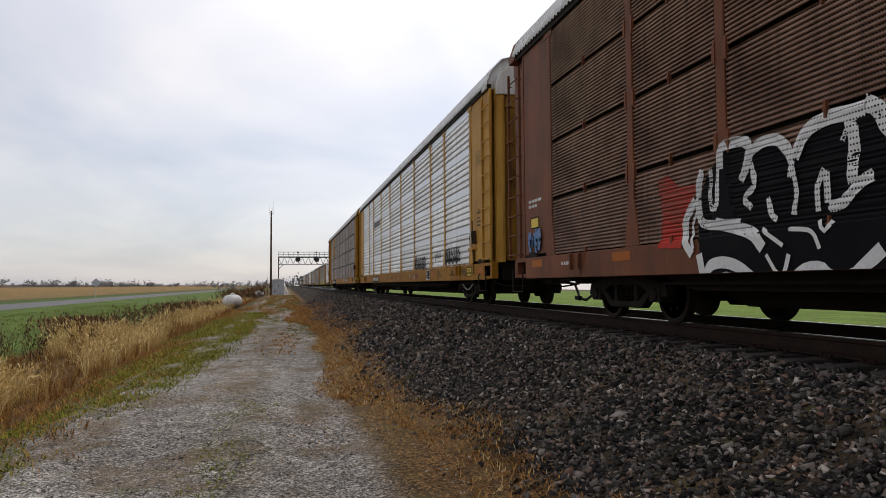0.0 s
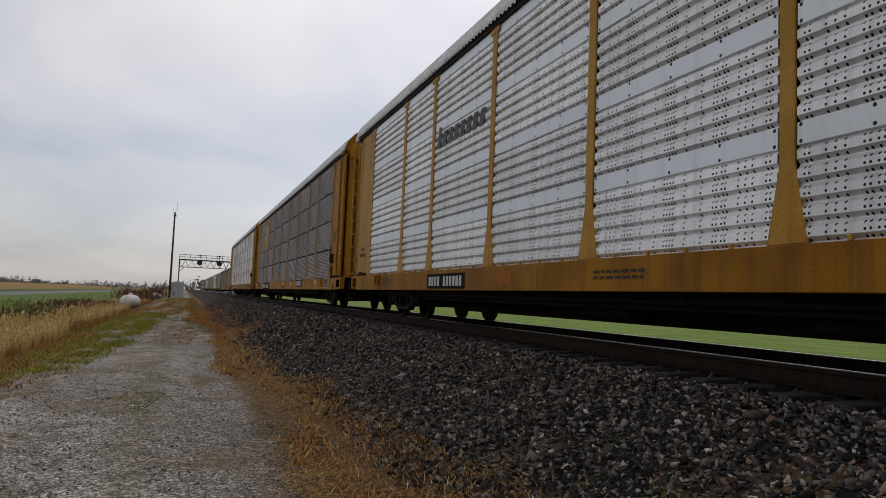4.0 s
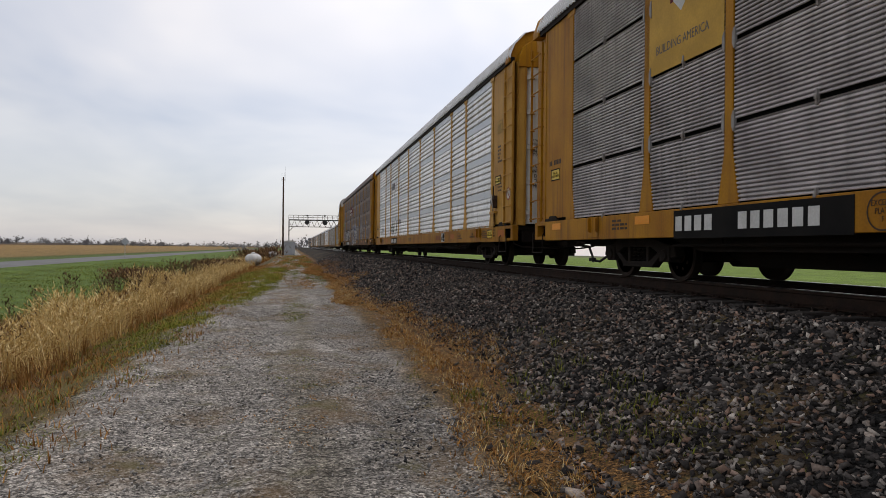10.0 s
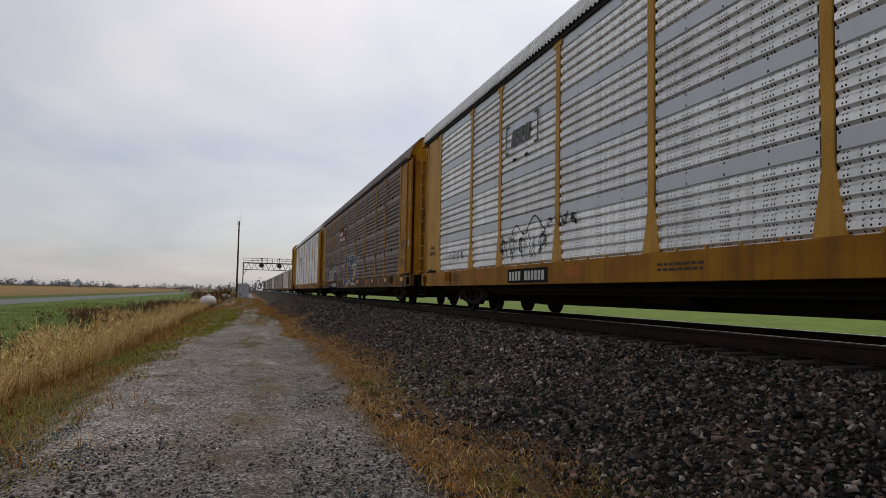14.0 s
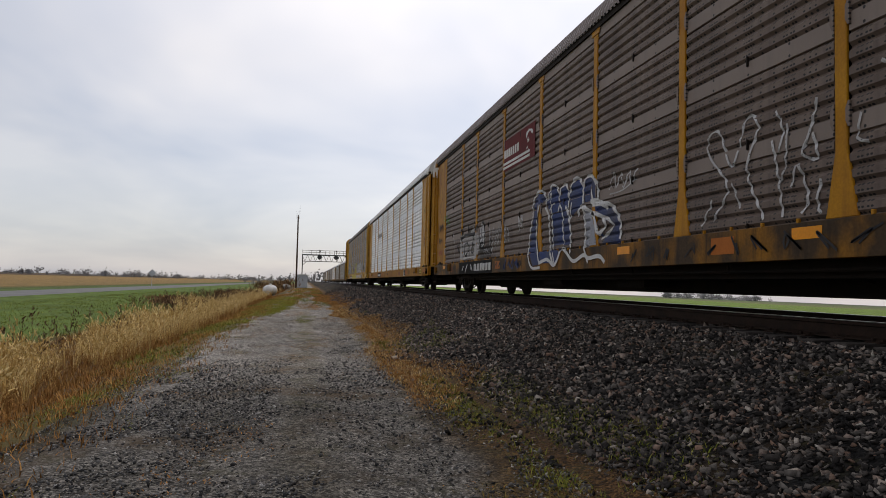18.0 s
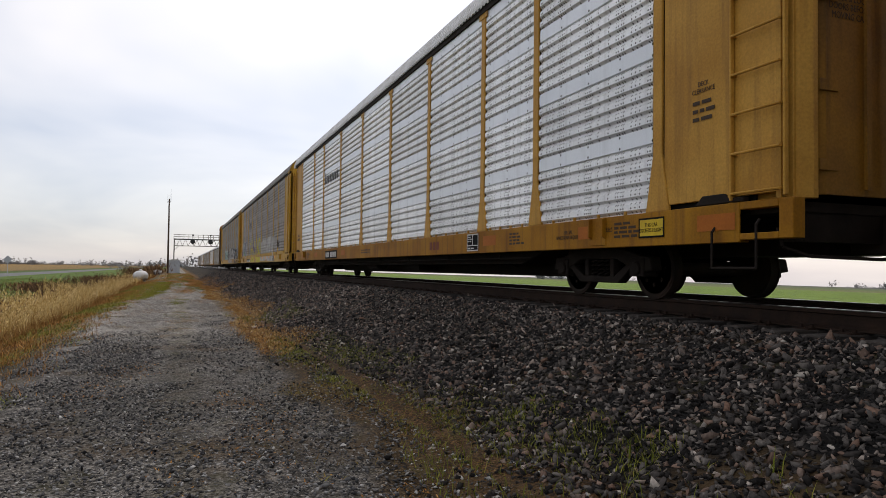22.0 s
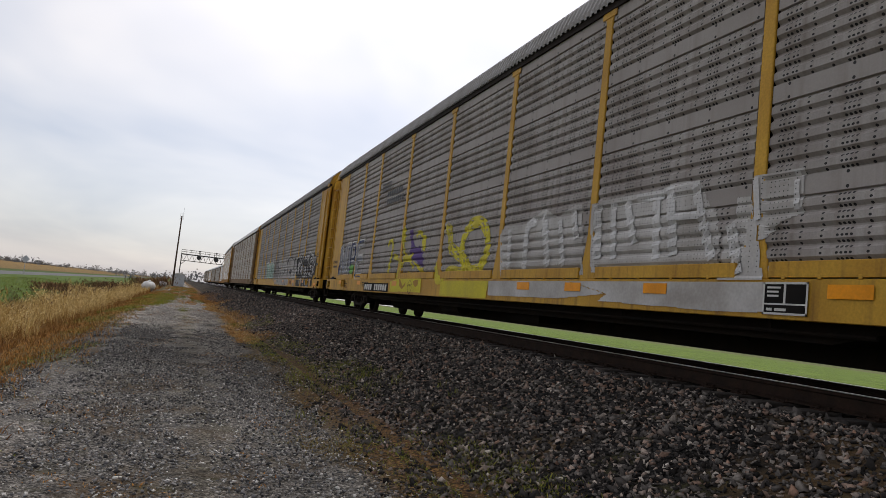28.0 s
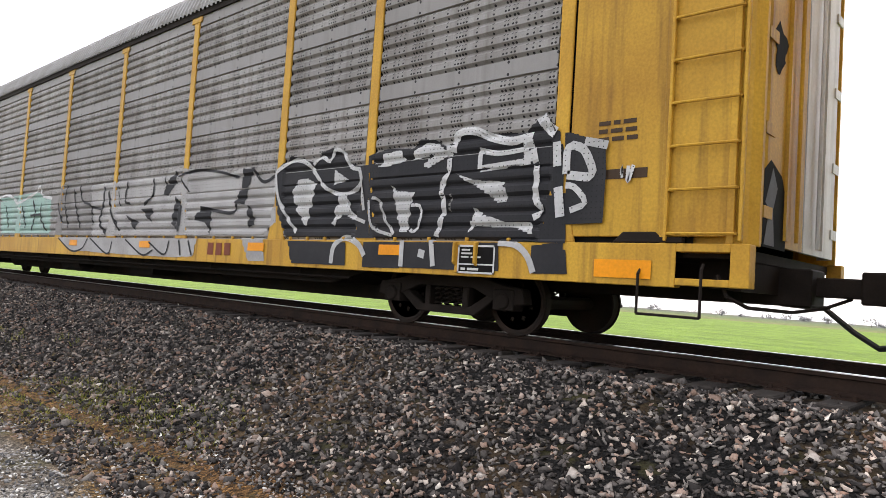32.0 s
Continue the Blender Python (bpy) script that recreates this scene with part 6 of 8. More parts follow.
strokes(sp, "s_black", "black lines of the grey graffiti", 0.01,
        ([(-1.61, 1.97), (-1.74, 1.59)], 0.03),
        ([(-3.53, 2.07), (-3.63, 1.78)], 0.04),
        ([(-4.14, 1.99), (-4.46, 1.74)], 0.03))
strokes(sp, "s_black", "black arcs painted on the sill", 0.008,
        ([(1.29, 0.95), (0.5, 0.69), (-0.09, 0.74), (-0.36, 0.95)], 0.035),
        ([(-0.48, 0.96), (-1.38, 0.66), (-1.59, 0.9)], 0.035),
        ([(-2.18, 0.94), (-2.92, 0.67), (-3.34, 0.76)], 0.035),
        ([(-3.16, 0.9), (-3.77, 0.69), (-3.93, 0.93)], 0.035),
        ([(-4.27, 0.94), (-4.36, 0.69)], 0.04),
        ([(-4.59, 0.94), (-4.73, 0.7)], 0.04))
patches(sp, "s_mint", "mint-coloured graffiti", 0.001,
        [(5.88, 2.01), (4.73, 2.01), (3.1, 2.05), (2.05, 1.91), (2.01, 1.56), (1.99, 1.06), (5.59, 1.06)])
strokes(sp, "s_white", "white edge of the mint graffiti", 0.008,
        ([(6.34, 1.92), (5.43, 2.07), (4.71, 1.94), (4.42, 1.82), (3.66, 1.94), (3.1, 2.05), (2.85, 2.18), (2.66, 1.97), (1.98, 1.86)], 0.07),
        ([(4.43, 1.72), (4.08, 1.61), (4.07, 1.19)], 0.05))
strokes(sp, "s_char", "dark lines of the mint graffiti", 0.012,
        ([(5.34, 1.78), (4.99, 1.2)], 0.05),
        ([(4.02, 1.74), (3.66, 1.19)], 0.05),
        ([(3.24, 1.85), (3.06, 1.52), (3.24, 1.12)], 0.06),
        ([(2.65, 1.77), (2.66, 1.45), (2.21, 1.12)], 0.05),
        ([(3.34, 1.49), (2.58, 1.51)], 0.05))
patches(sp, "s_char", "black bodies of a large graffiti piece", 0.002,
        [(-6.92, 1.94), (-7.28, 2.15), (-7.82, 2.01), (-7.94, 2.13), (-8.21, 2.18), (-8.4, 2.14), (-8.6, 1.94), (-8.94, 1.9), (-9.03, 1), (-7.27, 1.01), (-7.03, 1.38)],
        [(-8.93, 1.9), (-8.93, 2.01), (-9.19, 2.09), (-9.66, 2.05), (-9.79, 2.14), (-10.02, 2.12), (-10.25, 2.01), (-10.35, 1), (-9.02, 1)],
        [(-10.25, 1.99), (-10.31, 2.13), (-10.44, 2.22), (-10.73, 2.12), (-11.27, 2.08), (-11.46, 2.23), (-11.59, 2.17), (-11.7, 2.03), (-11.77, 1.77), (-11.82, 0.96), (-10.33, 1)],
        [(-11.75, 2.03), (-11.88, 2), (-12.19, 1.88), (-12.21, 1.62), (-12.2, 1.15), (-11.8, 1.14)],
        [(-7.37, 0.96), (-8.61, 0.94), (-8.63, 0.65), (-7.47, 0.65)])
patches(sp, "s_char", "black bodies of a large graffiti piece", 0.002,
        [(-8.92, 0.95), (-11.03, 0.96), (-11.05, 0.67), (-8.92, 0.64)],
        [(-11.41, 0.93), (-11.82, 0.98), (-11.86, 0.67), (-11.45, 0.66)])
patches(sp, "s_chalk", "chalky white faces of a large graffiti piece", 0.008,
        [(-7.35, 1.62), (-7.48, 1.79), (-7.7, 1.81), (-7.9, 1.73), (-7.84, 1.54), (-7.79, 1.32), (-7.74, 1.12), (-7.49, 1.37)],
        [(-8.24, 1.91), (-8.57, 1.74), (-8.27, 1.68)],
        [(-8.38, 1.54), (-8.58, 1.53), (-8.63, 1.35), (-8.8, 1.19), (-8.47, 1.3), (-8.33, 1.13), (-8.28, 1.18)],
        [(-8.99, 1.94), (-9.15, 1.84), (-9.19, 2.02), (-9.5, 2.04), (-9.58, 1.9), (-9.35, 1.87), (-9.24, 1.85)],
        [(-9.71, 2.01), (-9.87, 2.1), (-10.08, 2.07), (-10.24, 1.97), (-10.21, 1.89), (-9.95, 1.79), (-9.84, 1.83), (-10.02, 1.95), (-9.79, 1.91), (-9.7, 1.9)],
        [(-9.34, 1.66), (-9.44, 1.56), (-9.77, 1.53), (-9.7, 1.41), (-9.68, 1.07), (-9.55, 1.07), (-9.45, 1.36)])
patches(sp, "s_chalk", "chalky white faces of a large graffiti piece", 0.008,
        [(-10.37, 1.71), (-10.63, 1.63), (-11.05, 1.59), (-11.09, 1.38), (-10.96, 1.37), (-10.73, 1.52), (-10.49, 1.63)],
        [(-10.65, 1.35), (-10.79, 1.26), (-11.1, 1.17), (-11.4, 1.17), (-11.43, 1.03), (-11.18, 1.12), (-10.89, 1.12), (-10.69, 1.14), (-10.59, 1.03)])
strokes(sp, "s_chalk", "white outlines of a large graffiti piece", 0.012,
        ([(-6.96, 1.92), (-7.18, 2.02), (-7.41, 2.07), (-7.67, 2.01), (-7.87, 1.86)], 0.06),
        ([(-6.96, 1.92), (-7.04, 1.61), (-7.23, 1.33), (-7.53, 1.07)], 0.055),
        ([(-7.87, 1.86), (-8.1, 1.66), (-8.41, 1.56), (-8.67, 1.59), (-8.81, 1.69), (-8.76, 1.87)], 0.055),
        ([(-7.82, 1.98), (-7.99, 2.07), (-8.17, 2), (-8.25, 2.14), (-8.42, 2.1), (-8.6, 1.9), (-8.77, 1.86)], 0.05),
        ([(-8.55, 1.47), (-8.7, 1.28), (-8.95, 1.19)], 0.045),
        ([(-8.77, 1.86), (-8.85, 1.58), (-8.91, 1.34)], 0.05),
        ([(-9.04, 1.49), (-9.16, 1.45), (-9.3, 1.21), (-9.46, 1.05)], 0.04),
        ([(-8.99, 1.46), (-9.08, 1.14), (-9.43, 1.03)], 0.04),
        ([(-9.72, 1.38), (-9.86, 1.37), (-9.89, 1.24), (-9.8, 1.08), (-9.72, 1.1)], 0.04))
strokes(sp, "s_chalk", "white outlines of a large graffiti piece", 0.012,
        ([(-10.25, 2.03), (-10.27, 1.77), (-10.17, 1.56), (-10.23, 1.34), (-10.18, 1.17), (-10.14, 1.02)], 0.07))
strokes(sp, "s_chalk", "white outlines of a large graffiti piece", 0.012,
        ([(-10.31, 1.95), (-10.38, 2.14), (-10.59, 2.16), (-10.86, 2.06), (-11.12, 2), (-11.3, 2.03)], 0.09),
        ([(-11.31, 2.07), (-11.34, 1.77)], 0.12),
        ([(-10.69, 1.94), (-10.96, 1.89), (-11.33, 1.91)], 0.06),
        ([(-10.71, 1.74), (-11.05, 1.76), (-11.36, 1.78)], 0.07),
        ([(-10.71, 1.94), (-10.71, 1.74)], 0.06),
        ([(-11.39, 1.9), (-11.44, 1.67), (-11.44, 1.41), (-11.53, 1.28), (-11.43, 1.21)], 0.07),
        ([(-11.46, 2.22), (-11.54, 2.11), (-11.65, 2.03)], 0.11),
        ([(-11.67, 1.94), (-11.69, 1.7)], 0.09),
        ([(-11.71, 1.5), (-11.75, 1.21)], 0.1),
        ([(-11.79, 1.62), (-11.8, 1.87), (-11.92, 1.87), (-12, 1.8), (-12.07, 1.59), (-11.8, 1.61)], 0.085),
        ([(-11.98, 1.92), (-12.22, 1.86)], 0.08))
strokes(sp, "s_chalk", "white outlines of a large graffiti piece", 0.012,
        ([(-11.79, 1.51), (-11.89, 1.49), (-12.01, 1.34), (-11.85, 1.27)], 0.06))
strokes(sp, "s_chalk", "white arcs painted on the sill", 0.009,
        ([(-8.35, 0.67), (-8.39, 0.89), (-8.6, 1), (-8.86, 0.92), (-8.98, 0.78)], 0.075),
        ([(-9.63, 0.67), (-9.63, 0.97)], 0.07),
        ([(-9.94, 0.78), (-9.96, 0.87)], 0.1),
        ([(-10.14, 0.69), (-10.09, 0.98)], 0.07),
        ([(-11.03, 0.96), (-11.25, 0.94), (-11.4, 0.83), (-11.48, 0.67)], 0.07))
scrawl(sp, -12.3, -12.5, 1.5, 1.75, 2, 28, 0.03).done("s_white", "small white tag on the end panel")
bars(c8, -12.3, 2.05, 3, "stencil", 0.04, 0.035, x=-1.474, seed=3, long=0.4)
plate(c8, -12.35, 1.55, 0.5, 0.09, "stencil", x=-1.473, name="label")
# the end door of that car carries a black piece too
for ink, pts, y in (("black", [(-1.16, 0.98), (-1.16, 1.62), (-1.0, 1.72), (-0.7, 1.62), (-0.55, 1.4), (-0.55, 0.98)], -13.474), ("grey", [(-1.12, 1.0), (-1.02, 1.3), (-1.12, 1.35), (-0.95, 1.66), (-0.82, 1.5), (-0.92, 1.3), (-0.86, 1.0)], -13.477)):
    part("graffiti", Shape().prism(pts, y - 0.002, y, "y").mesh("graffiti", INK[ink]), c8, "black and grey graffiti on the end door")
blot = [(-0.86 + (0.16 + 0.05 * math.sin(5 * a)) * math.cos(a), 2.72 + (0.2 + 0.06 * math.sin(3 * a + 1)) * math.sin(a)) for a in np.linspace(0, 6.1, 22)]
part("soot_mark", Shape().prism(blot, -13.476, -13.474, "y").mesh("soot_mark", INK["black"]), c8, "black soot mark on the end door")
# ---- ground ----
def running_line(y):
    """Sideways place of the line that the train takes: over the turnout to the second track."""
    u = min(max((y - 66.0) / 62.0, 0.0), 1.0)
    return SPACING * u * u * (3 - 2 * u)


PROFILE = [(-3000, 0), (-40, 0), (-36.6, 0.02), (-36.4, 0.1), (-29.6, 0.1), (-29.4, 0.02), (-24, -0.12), (-17, -0.2), (-13, -0.18), (-11.2, -0.1), (-9.9, 0.26), (-8.95, 0.5), (-8.35, 0.6),
           (-6.2, 0.63), (-4.7, 0.6), (-4.2, 0.64)]
PX, PZ = [p[0] for p in PROFILE], [p[1] for p in PROFILE]


def ground_z(x, y):
    """Height of the ground; the land falls gently from the left to the right of the line."""
    x, y = np.asarray(x, float), np.asarray(y, float)
    z = np.interp(x, PX, PZ) - 0.6 - 0.009 * np.clip(x + 12, -9000, 0)
    u = np.clip((y - 66.0) / 62.0, 0, 1)
    side = 1.75 + SPACING * u * u * (3 - 2 * u)
    bed = np.minimum(np.minimum((x + 4.25) * 0.36, 0.93), 0.93 - np.clip(x - side, 0, None) * 0.45)
    right = -0.35 - 0.021 * np.clip(x - 4, 0, None)
    z = np.where(x > -4.25, np.maximum(np.maximum(bed, 0.0) * (bed > 0), np.where(x > 0, right, 0.0)), z)
    z = np.where(x > 1.75, np.maximum(bed, right), z)
    return z


def zones(mat, stops, rough_edge, gravel=False):
    """Colours by distance from the line, with ragged edges: stops of (x, colour)."""
    t = mat.node_tree
    n = t.nodes
    b = n["Principled BSDF"]
    co = n.new("ShaderNodeTexCoord")
    sep = n.new("ShaderNodeSeparateXYZ")
    link(t, co.outputs["Object"], sep.inputs[0])
    edge = n.new("ShaderNodeTexNoise")
    edge.inputs["Scale"].default_value, edge.inputs["Detail"].default_value = 0.55, 6
    link(t, co.outputs["Object"], edge.inputs["Vector"])
    wob = n.new("ShaderNodeMath")
    wob.operation = "MULTIPLY_ADD"
    wob.inputs[1].default_value, wob.inputs[2].default_value = rough_edge, -rough_edge / 2
    link(t, edge.outputs[0], wob.inputs[0])
    add = n.new("ShaderNodeMath")
    link(t, sep.outputs[0], add.inputs[0])
    link(t, wob.outputs[0], add.inputs[1])
    lo, hi = stops[0][0], stops[-1][0]
    rng = n.new("ShaderNodeMapRange")
    rng.inputs[1].default_value, rng.inputs[2].default_value = lo, hi
    link(t, add.outputs[0], rng.inputs[0])
    ramp = n.new("ShaderNodeValToRGB")
    e = ramp.color_ramp.elements
    while len(e) < len(stops):
        e.new(0.5)
    for el, (x, c) in zip(e, stops):
        el.position = (x - lo) / (hi - lo)
    for el, (x, c) in zip(e, stops):
        el.color = (*c, 1)
    link(t, rng.outputs[0], ramp.inputs[0])
    # patches and grain over the zones
    old = ramp.outputs[0]
    for s, lo2, hi2, dark, det in ((0.25, 0.35, 0.7, 0.72, 5), (3.0, 0.35, 0.7, 0.7, 5), (38.0, 0.3, 0.7, 0.55, 3)):
        tex = n.new("ShaderNodeTexNoise")
        tex.inputs["Scale"].default_value, tex.inputs["Detail"].default_value = s, det
        link(t, co.outputs["Object"], tex.inputs["Vector"])
        r = n.new("ShaderNodeMapRange")
        r.inputs[1].default_value, r.inputs[2].default_value, r.inputs[3].default_value, r.inputs[4].default_value = lo2, hi2, dark, 1.15
        link(t, tex.outputs[0], r.inputs[0])
        m = n.new("ShaderNodeMix")
        m.data_type, m.blend_type = "RGBA", "MULTIPLY"
        m.inputs[0].default_value = 1.0
        link(t, old, m.inputs[6])
        link(t, r.outputs[0], m.inputs[7])
        old = m.outputs[2]
    if gravel:
        # bare stone lies from the lane's edge to the track, not under the grass
        def side(kind, x):
            q = n.new("ShaderNodeMath")
            q.operation = kind
            link(t, add.outputs[0], q.inputs[0])
            q.inputs[1].default_value = x
            return q.outputs[0]
        bare = n.new("ShaderNodeMath")
        bare.operation = "MULTIPLY"
        link(t, side("GREATER_THAN", -8.9), bare.inputs[0])
        link(t, side("LESS_THAN", 2.2), bare.inputs[1])
        # single stones of two sizes, lighter and darker
        for s, lo2, hi2 in ((75, 0.2, 1.8), (32, 0.4, 1.6)):
            cell = n.new("ShaderNodeTexVoronoi")
            cell.inputs["Scale"].default_value = s
            link(t, co.outputs["Object"], cell.inputs["Vector"])
            r = n.new("ShaderNodeMapRange")
            r.inputs[3].default_value, r.inputs[4].default_value = lo2, hi2
            sp = n.new("ShaderNodeSeparateXYZ")
            link(t, cell.outputs["Color"], sp.inputs[0])
            link(t, sp.outputs[0], r.inputs[0])
            m = n.new("ShaderNodeMix")
            m.data_type, m.blend_type = "RGBA", "MULTIPLY"
            link(t, bare.outputs[0], m.inputs[0])
            link(t, old, m.inputs[6])
            link(t, r.outputs[0], m.inputs[7])
            old = m.outputs[2]
        # matted dry roots and brown earth in ragged patches
        for s, lo2, hi2, c, most in ((0.8, 0.5, 0.64, (0.15, 0.095, 0.045), 0.7), (1.9, 0.55, 0.68, (0.11, 0.10, 0.035), 0.6)):
            tex = n.new("ShaderNodeTexNoise")
            tex.inputs["Scale"].default_value, tex.inputs["Detail"].default_value = s, 7
            tex.inputs["Roughness"].default_value = 0.65
            link(t, co.outputs["Object"], tex.inputs["Vector"])
            r = n.new("ShaderNodeMapRange")
            r.inputs[1].default_value, r.inputs[2].default_value, r.inputs[4].default_value = lo2, hi2, most
            link(t, tex.outputs[0], r.inputs[0])
            m = n.new("ShaderNodeMix")
            m.data_type = "RGBA"
            held = n.new("ShaderNodeMath")
            held.operation = "MULTIPLY"
            link(t, r.outputs[0], held.inputs[0])
            link(t, bare.outputs[0], held.inputs[1])
            link(t, held.outputs[0], m.inputs[0])
            link(t, old, m.inputs[6])
            m.inputs[7].default_value = (*c, 1)
            old = m.outputs[2]
        # the lane is of darker, coarser stone along its middle stretch, lighter past it
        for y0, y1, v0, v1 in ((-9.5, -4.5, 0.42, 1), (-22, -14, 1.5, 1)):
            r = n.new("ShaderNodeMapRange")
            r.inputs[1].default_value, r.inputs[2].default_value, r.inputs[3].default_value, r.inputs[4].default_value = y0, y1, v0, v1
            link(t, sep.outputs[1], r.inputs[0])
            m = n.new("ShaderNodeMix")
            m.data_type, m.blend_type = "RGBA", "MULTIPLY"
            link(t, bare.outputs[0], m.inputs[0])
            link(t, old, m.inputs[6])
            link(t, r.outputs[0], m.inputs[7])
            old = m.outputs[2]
    link(t, old, b.inputs["Base Color"])
    b.inputs["Roughness"].default_value = 0.95
    b.inputs["Specular IOR Level"].default_value = 0.2
    # relief: clods and stones
    vor = n.new("ShaderNodeTexVoronoi")
    vor.inputs["Scale"].default_value = 34
    link(t, co.outputs["Object"], vor.inputs["Vector"])
    bp = n.new("ShaderNodeBump")
    bp.inputs["Strength"].default_value, bp.inputs["Distance"].default_value = 0.8, 0.02
    link(t, vor.outputs["Distance"], bp.inputs["Height"])
    link(t, bp.outputs[0], b.inputs["Normal"])
    return mat


LAWN, TAN, SOIL = (0.125, 0.195, 0.034), (0.30, 0.19, 0.065), (0.075, 0.05, 0.028)
# ground below the ballast is near-black: shade between the stones, painted in
LANE, GAP_SHADE = (0.36, 0.335, 0.30), (0.012, 0.0115, 0.011)
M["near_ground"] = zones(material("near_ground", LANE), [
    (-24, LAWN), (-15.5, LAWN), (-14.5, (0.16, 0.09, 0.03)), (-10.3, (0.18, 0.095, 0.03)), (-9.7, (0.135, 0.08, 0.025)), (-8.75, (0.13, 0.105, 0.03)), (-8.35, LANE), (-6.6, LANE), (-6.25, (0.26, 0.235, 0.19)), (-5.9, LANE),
    (-5.1, LANE), (-4.8, (0.20, 0.125, 0.05)), (-4.5, (0.215, 0.115, 0.04)), (-4.0, (0.18, 0.092, 0.033)), (-3.8, GAP_SHADE), (1.9, GAP_SHADE), (2.6, SOIL), (3.2, (0.10, 0.20, 0.03)), (8, (0.16, 0.26, 0.03))], 1.0, True)
FIELD = (0.18, 0.28, 0.035)
M["left_fields"] = zones(material("left_fields", TAN), [
    (-700, (0.10, 0.09, 0.06)), (-420, (0.22, 0.15, 0.08)), (-330, (0.24, 0.17, 0.09)), (-300, (0.075, 0.04, 0.025)), (-215, (0.085, 0.045, 0.028)), (-205, TAN), (-120, (0.36, 0.22, 0.07)), (-48, TAN), (-44, (0.07, 0.11, 0.022)),
    (-36.6, LAWN), (-28, LAWN), (-24, LAWN)], 2.5)
M["right_fields"] = zones(material("right_fields", FIELD), [
    (8, (0.16, 0.26, 0.03)), (60, FIELD), (190, FIELD), (215, (0.20, 0.20, 0.07)), (300, (0.16, 0.19, 0.06)), (420, (0.13, 0.17, 0.06)), (700, (0.12, 0.13, 0.08))], 6.0)


def build_ground():
    xs = [-3000, -1200, -600, -420, -330, -300, -215, -205, -120, -80, -60, -48, -44, -40, -36.6, -36.4, -33, -29.6, -29.4, -27, -24, -20, -17, -15, -13, -12]
    xs += list(np.arange(-11, 2.0, 0.25)) + [2.2, 2.6, 3.2, 3.8, 4.5, 5.5, 6.5, 8, 12, 20, 40, 80, 190, 215, 300, 420, 700, 1500, 3000]
    ys = [-600, -200, -80] + list(np.arange(-40, 70, 0.6)) + list(np.arange(70, 180, 4)) + [200, 260, 350, 500, 700, 1000, 1500, 3000]
    X, Y = np.meshgrid(xs, ys, indexing="ij")
    Z = ground_z(X, Y)
    rng = np.random.default_rng(3)
    near = (np.abs(X) < 14) & (Y > -45) & (Y < 90)
    Z = Z + np.where(near & (X < -4.3), rng.normal(0, 0.012, Z.shape), 0)
    # two shallow wheel ruts along the lane
    for rut in (-7.15, -5.4):
        Z = Z - 0.035 * np.exp(-((X - rut) / 0.35) ** 2) * near
    nx, ny = len(xs), len(ys)
    idx = np.arange(nx * ny).reshape(nx, ny)
    f = np.stack([idx[:-1, :-1], idx[1:, :-1], idx[1:, 1:], idx[:-1, 1:]], -1).reshape(-1, 4)
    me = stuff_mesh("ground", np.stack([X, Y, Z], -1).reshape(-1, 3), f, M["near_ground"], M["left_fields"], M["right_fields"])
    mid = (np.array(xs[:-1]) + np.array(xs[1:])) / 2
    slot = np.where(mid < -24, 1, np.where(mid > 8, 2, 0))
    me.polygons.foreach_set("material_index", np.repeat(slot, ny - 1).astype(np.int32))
    me.polygons.foreach_set("use_smooth", np.ones(len(f), bool))
    thing("ground", "gravel lane, grassy verges and open farm fields", "ground", kind="structure", mesh=me)


build_ground()
M["asphalt"] = material("worn_asphalt", (0.16, 0.16, 0.165), 0.9, 0, (0.12, 0.12, 0.12), 0.4, 0.2, 30, 0.004, 40)
country_road = thing("road", "grey asphalt country road beside the fields", "road", kind="structure",
                     mesh=Shape().box(-36.4, -29.6, -300, 900, -0.5, -0.03).mesh("road", M["asphalt"]))
country_road.matrix_basis = pose(-33, 0, float(ground_z(-33, 0)) + 0.004, 0, math.degrees(math.atan(0.009)), 0) @ Matrix.Translation((33, 0, 0.03))


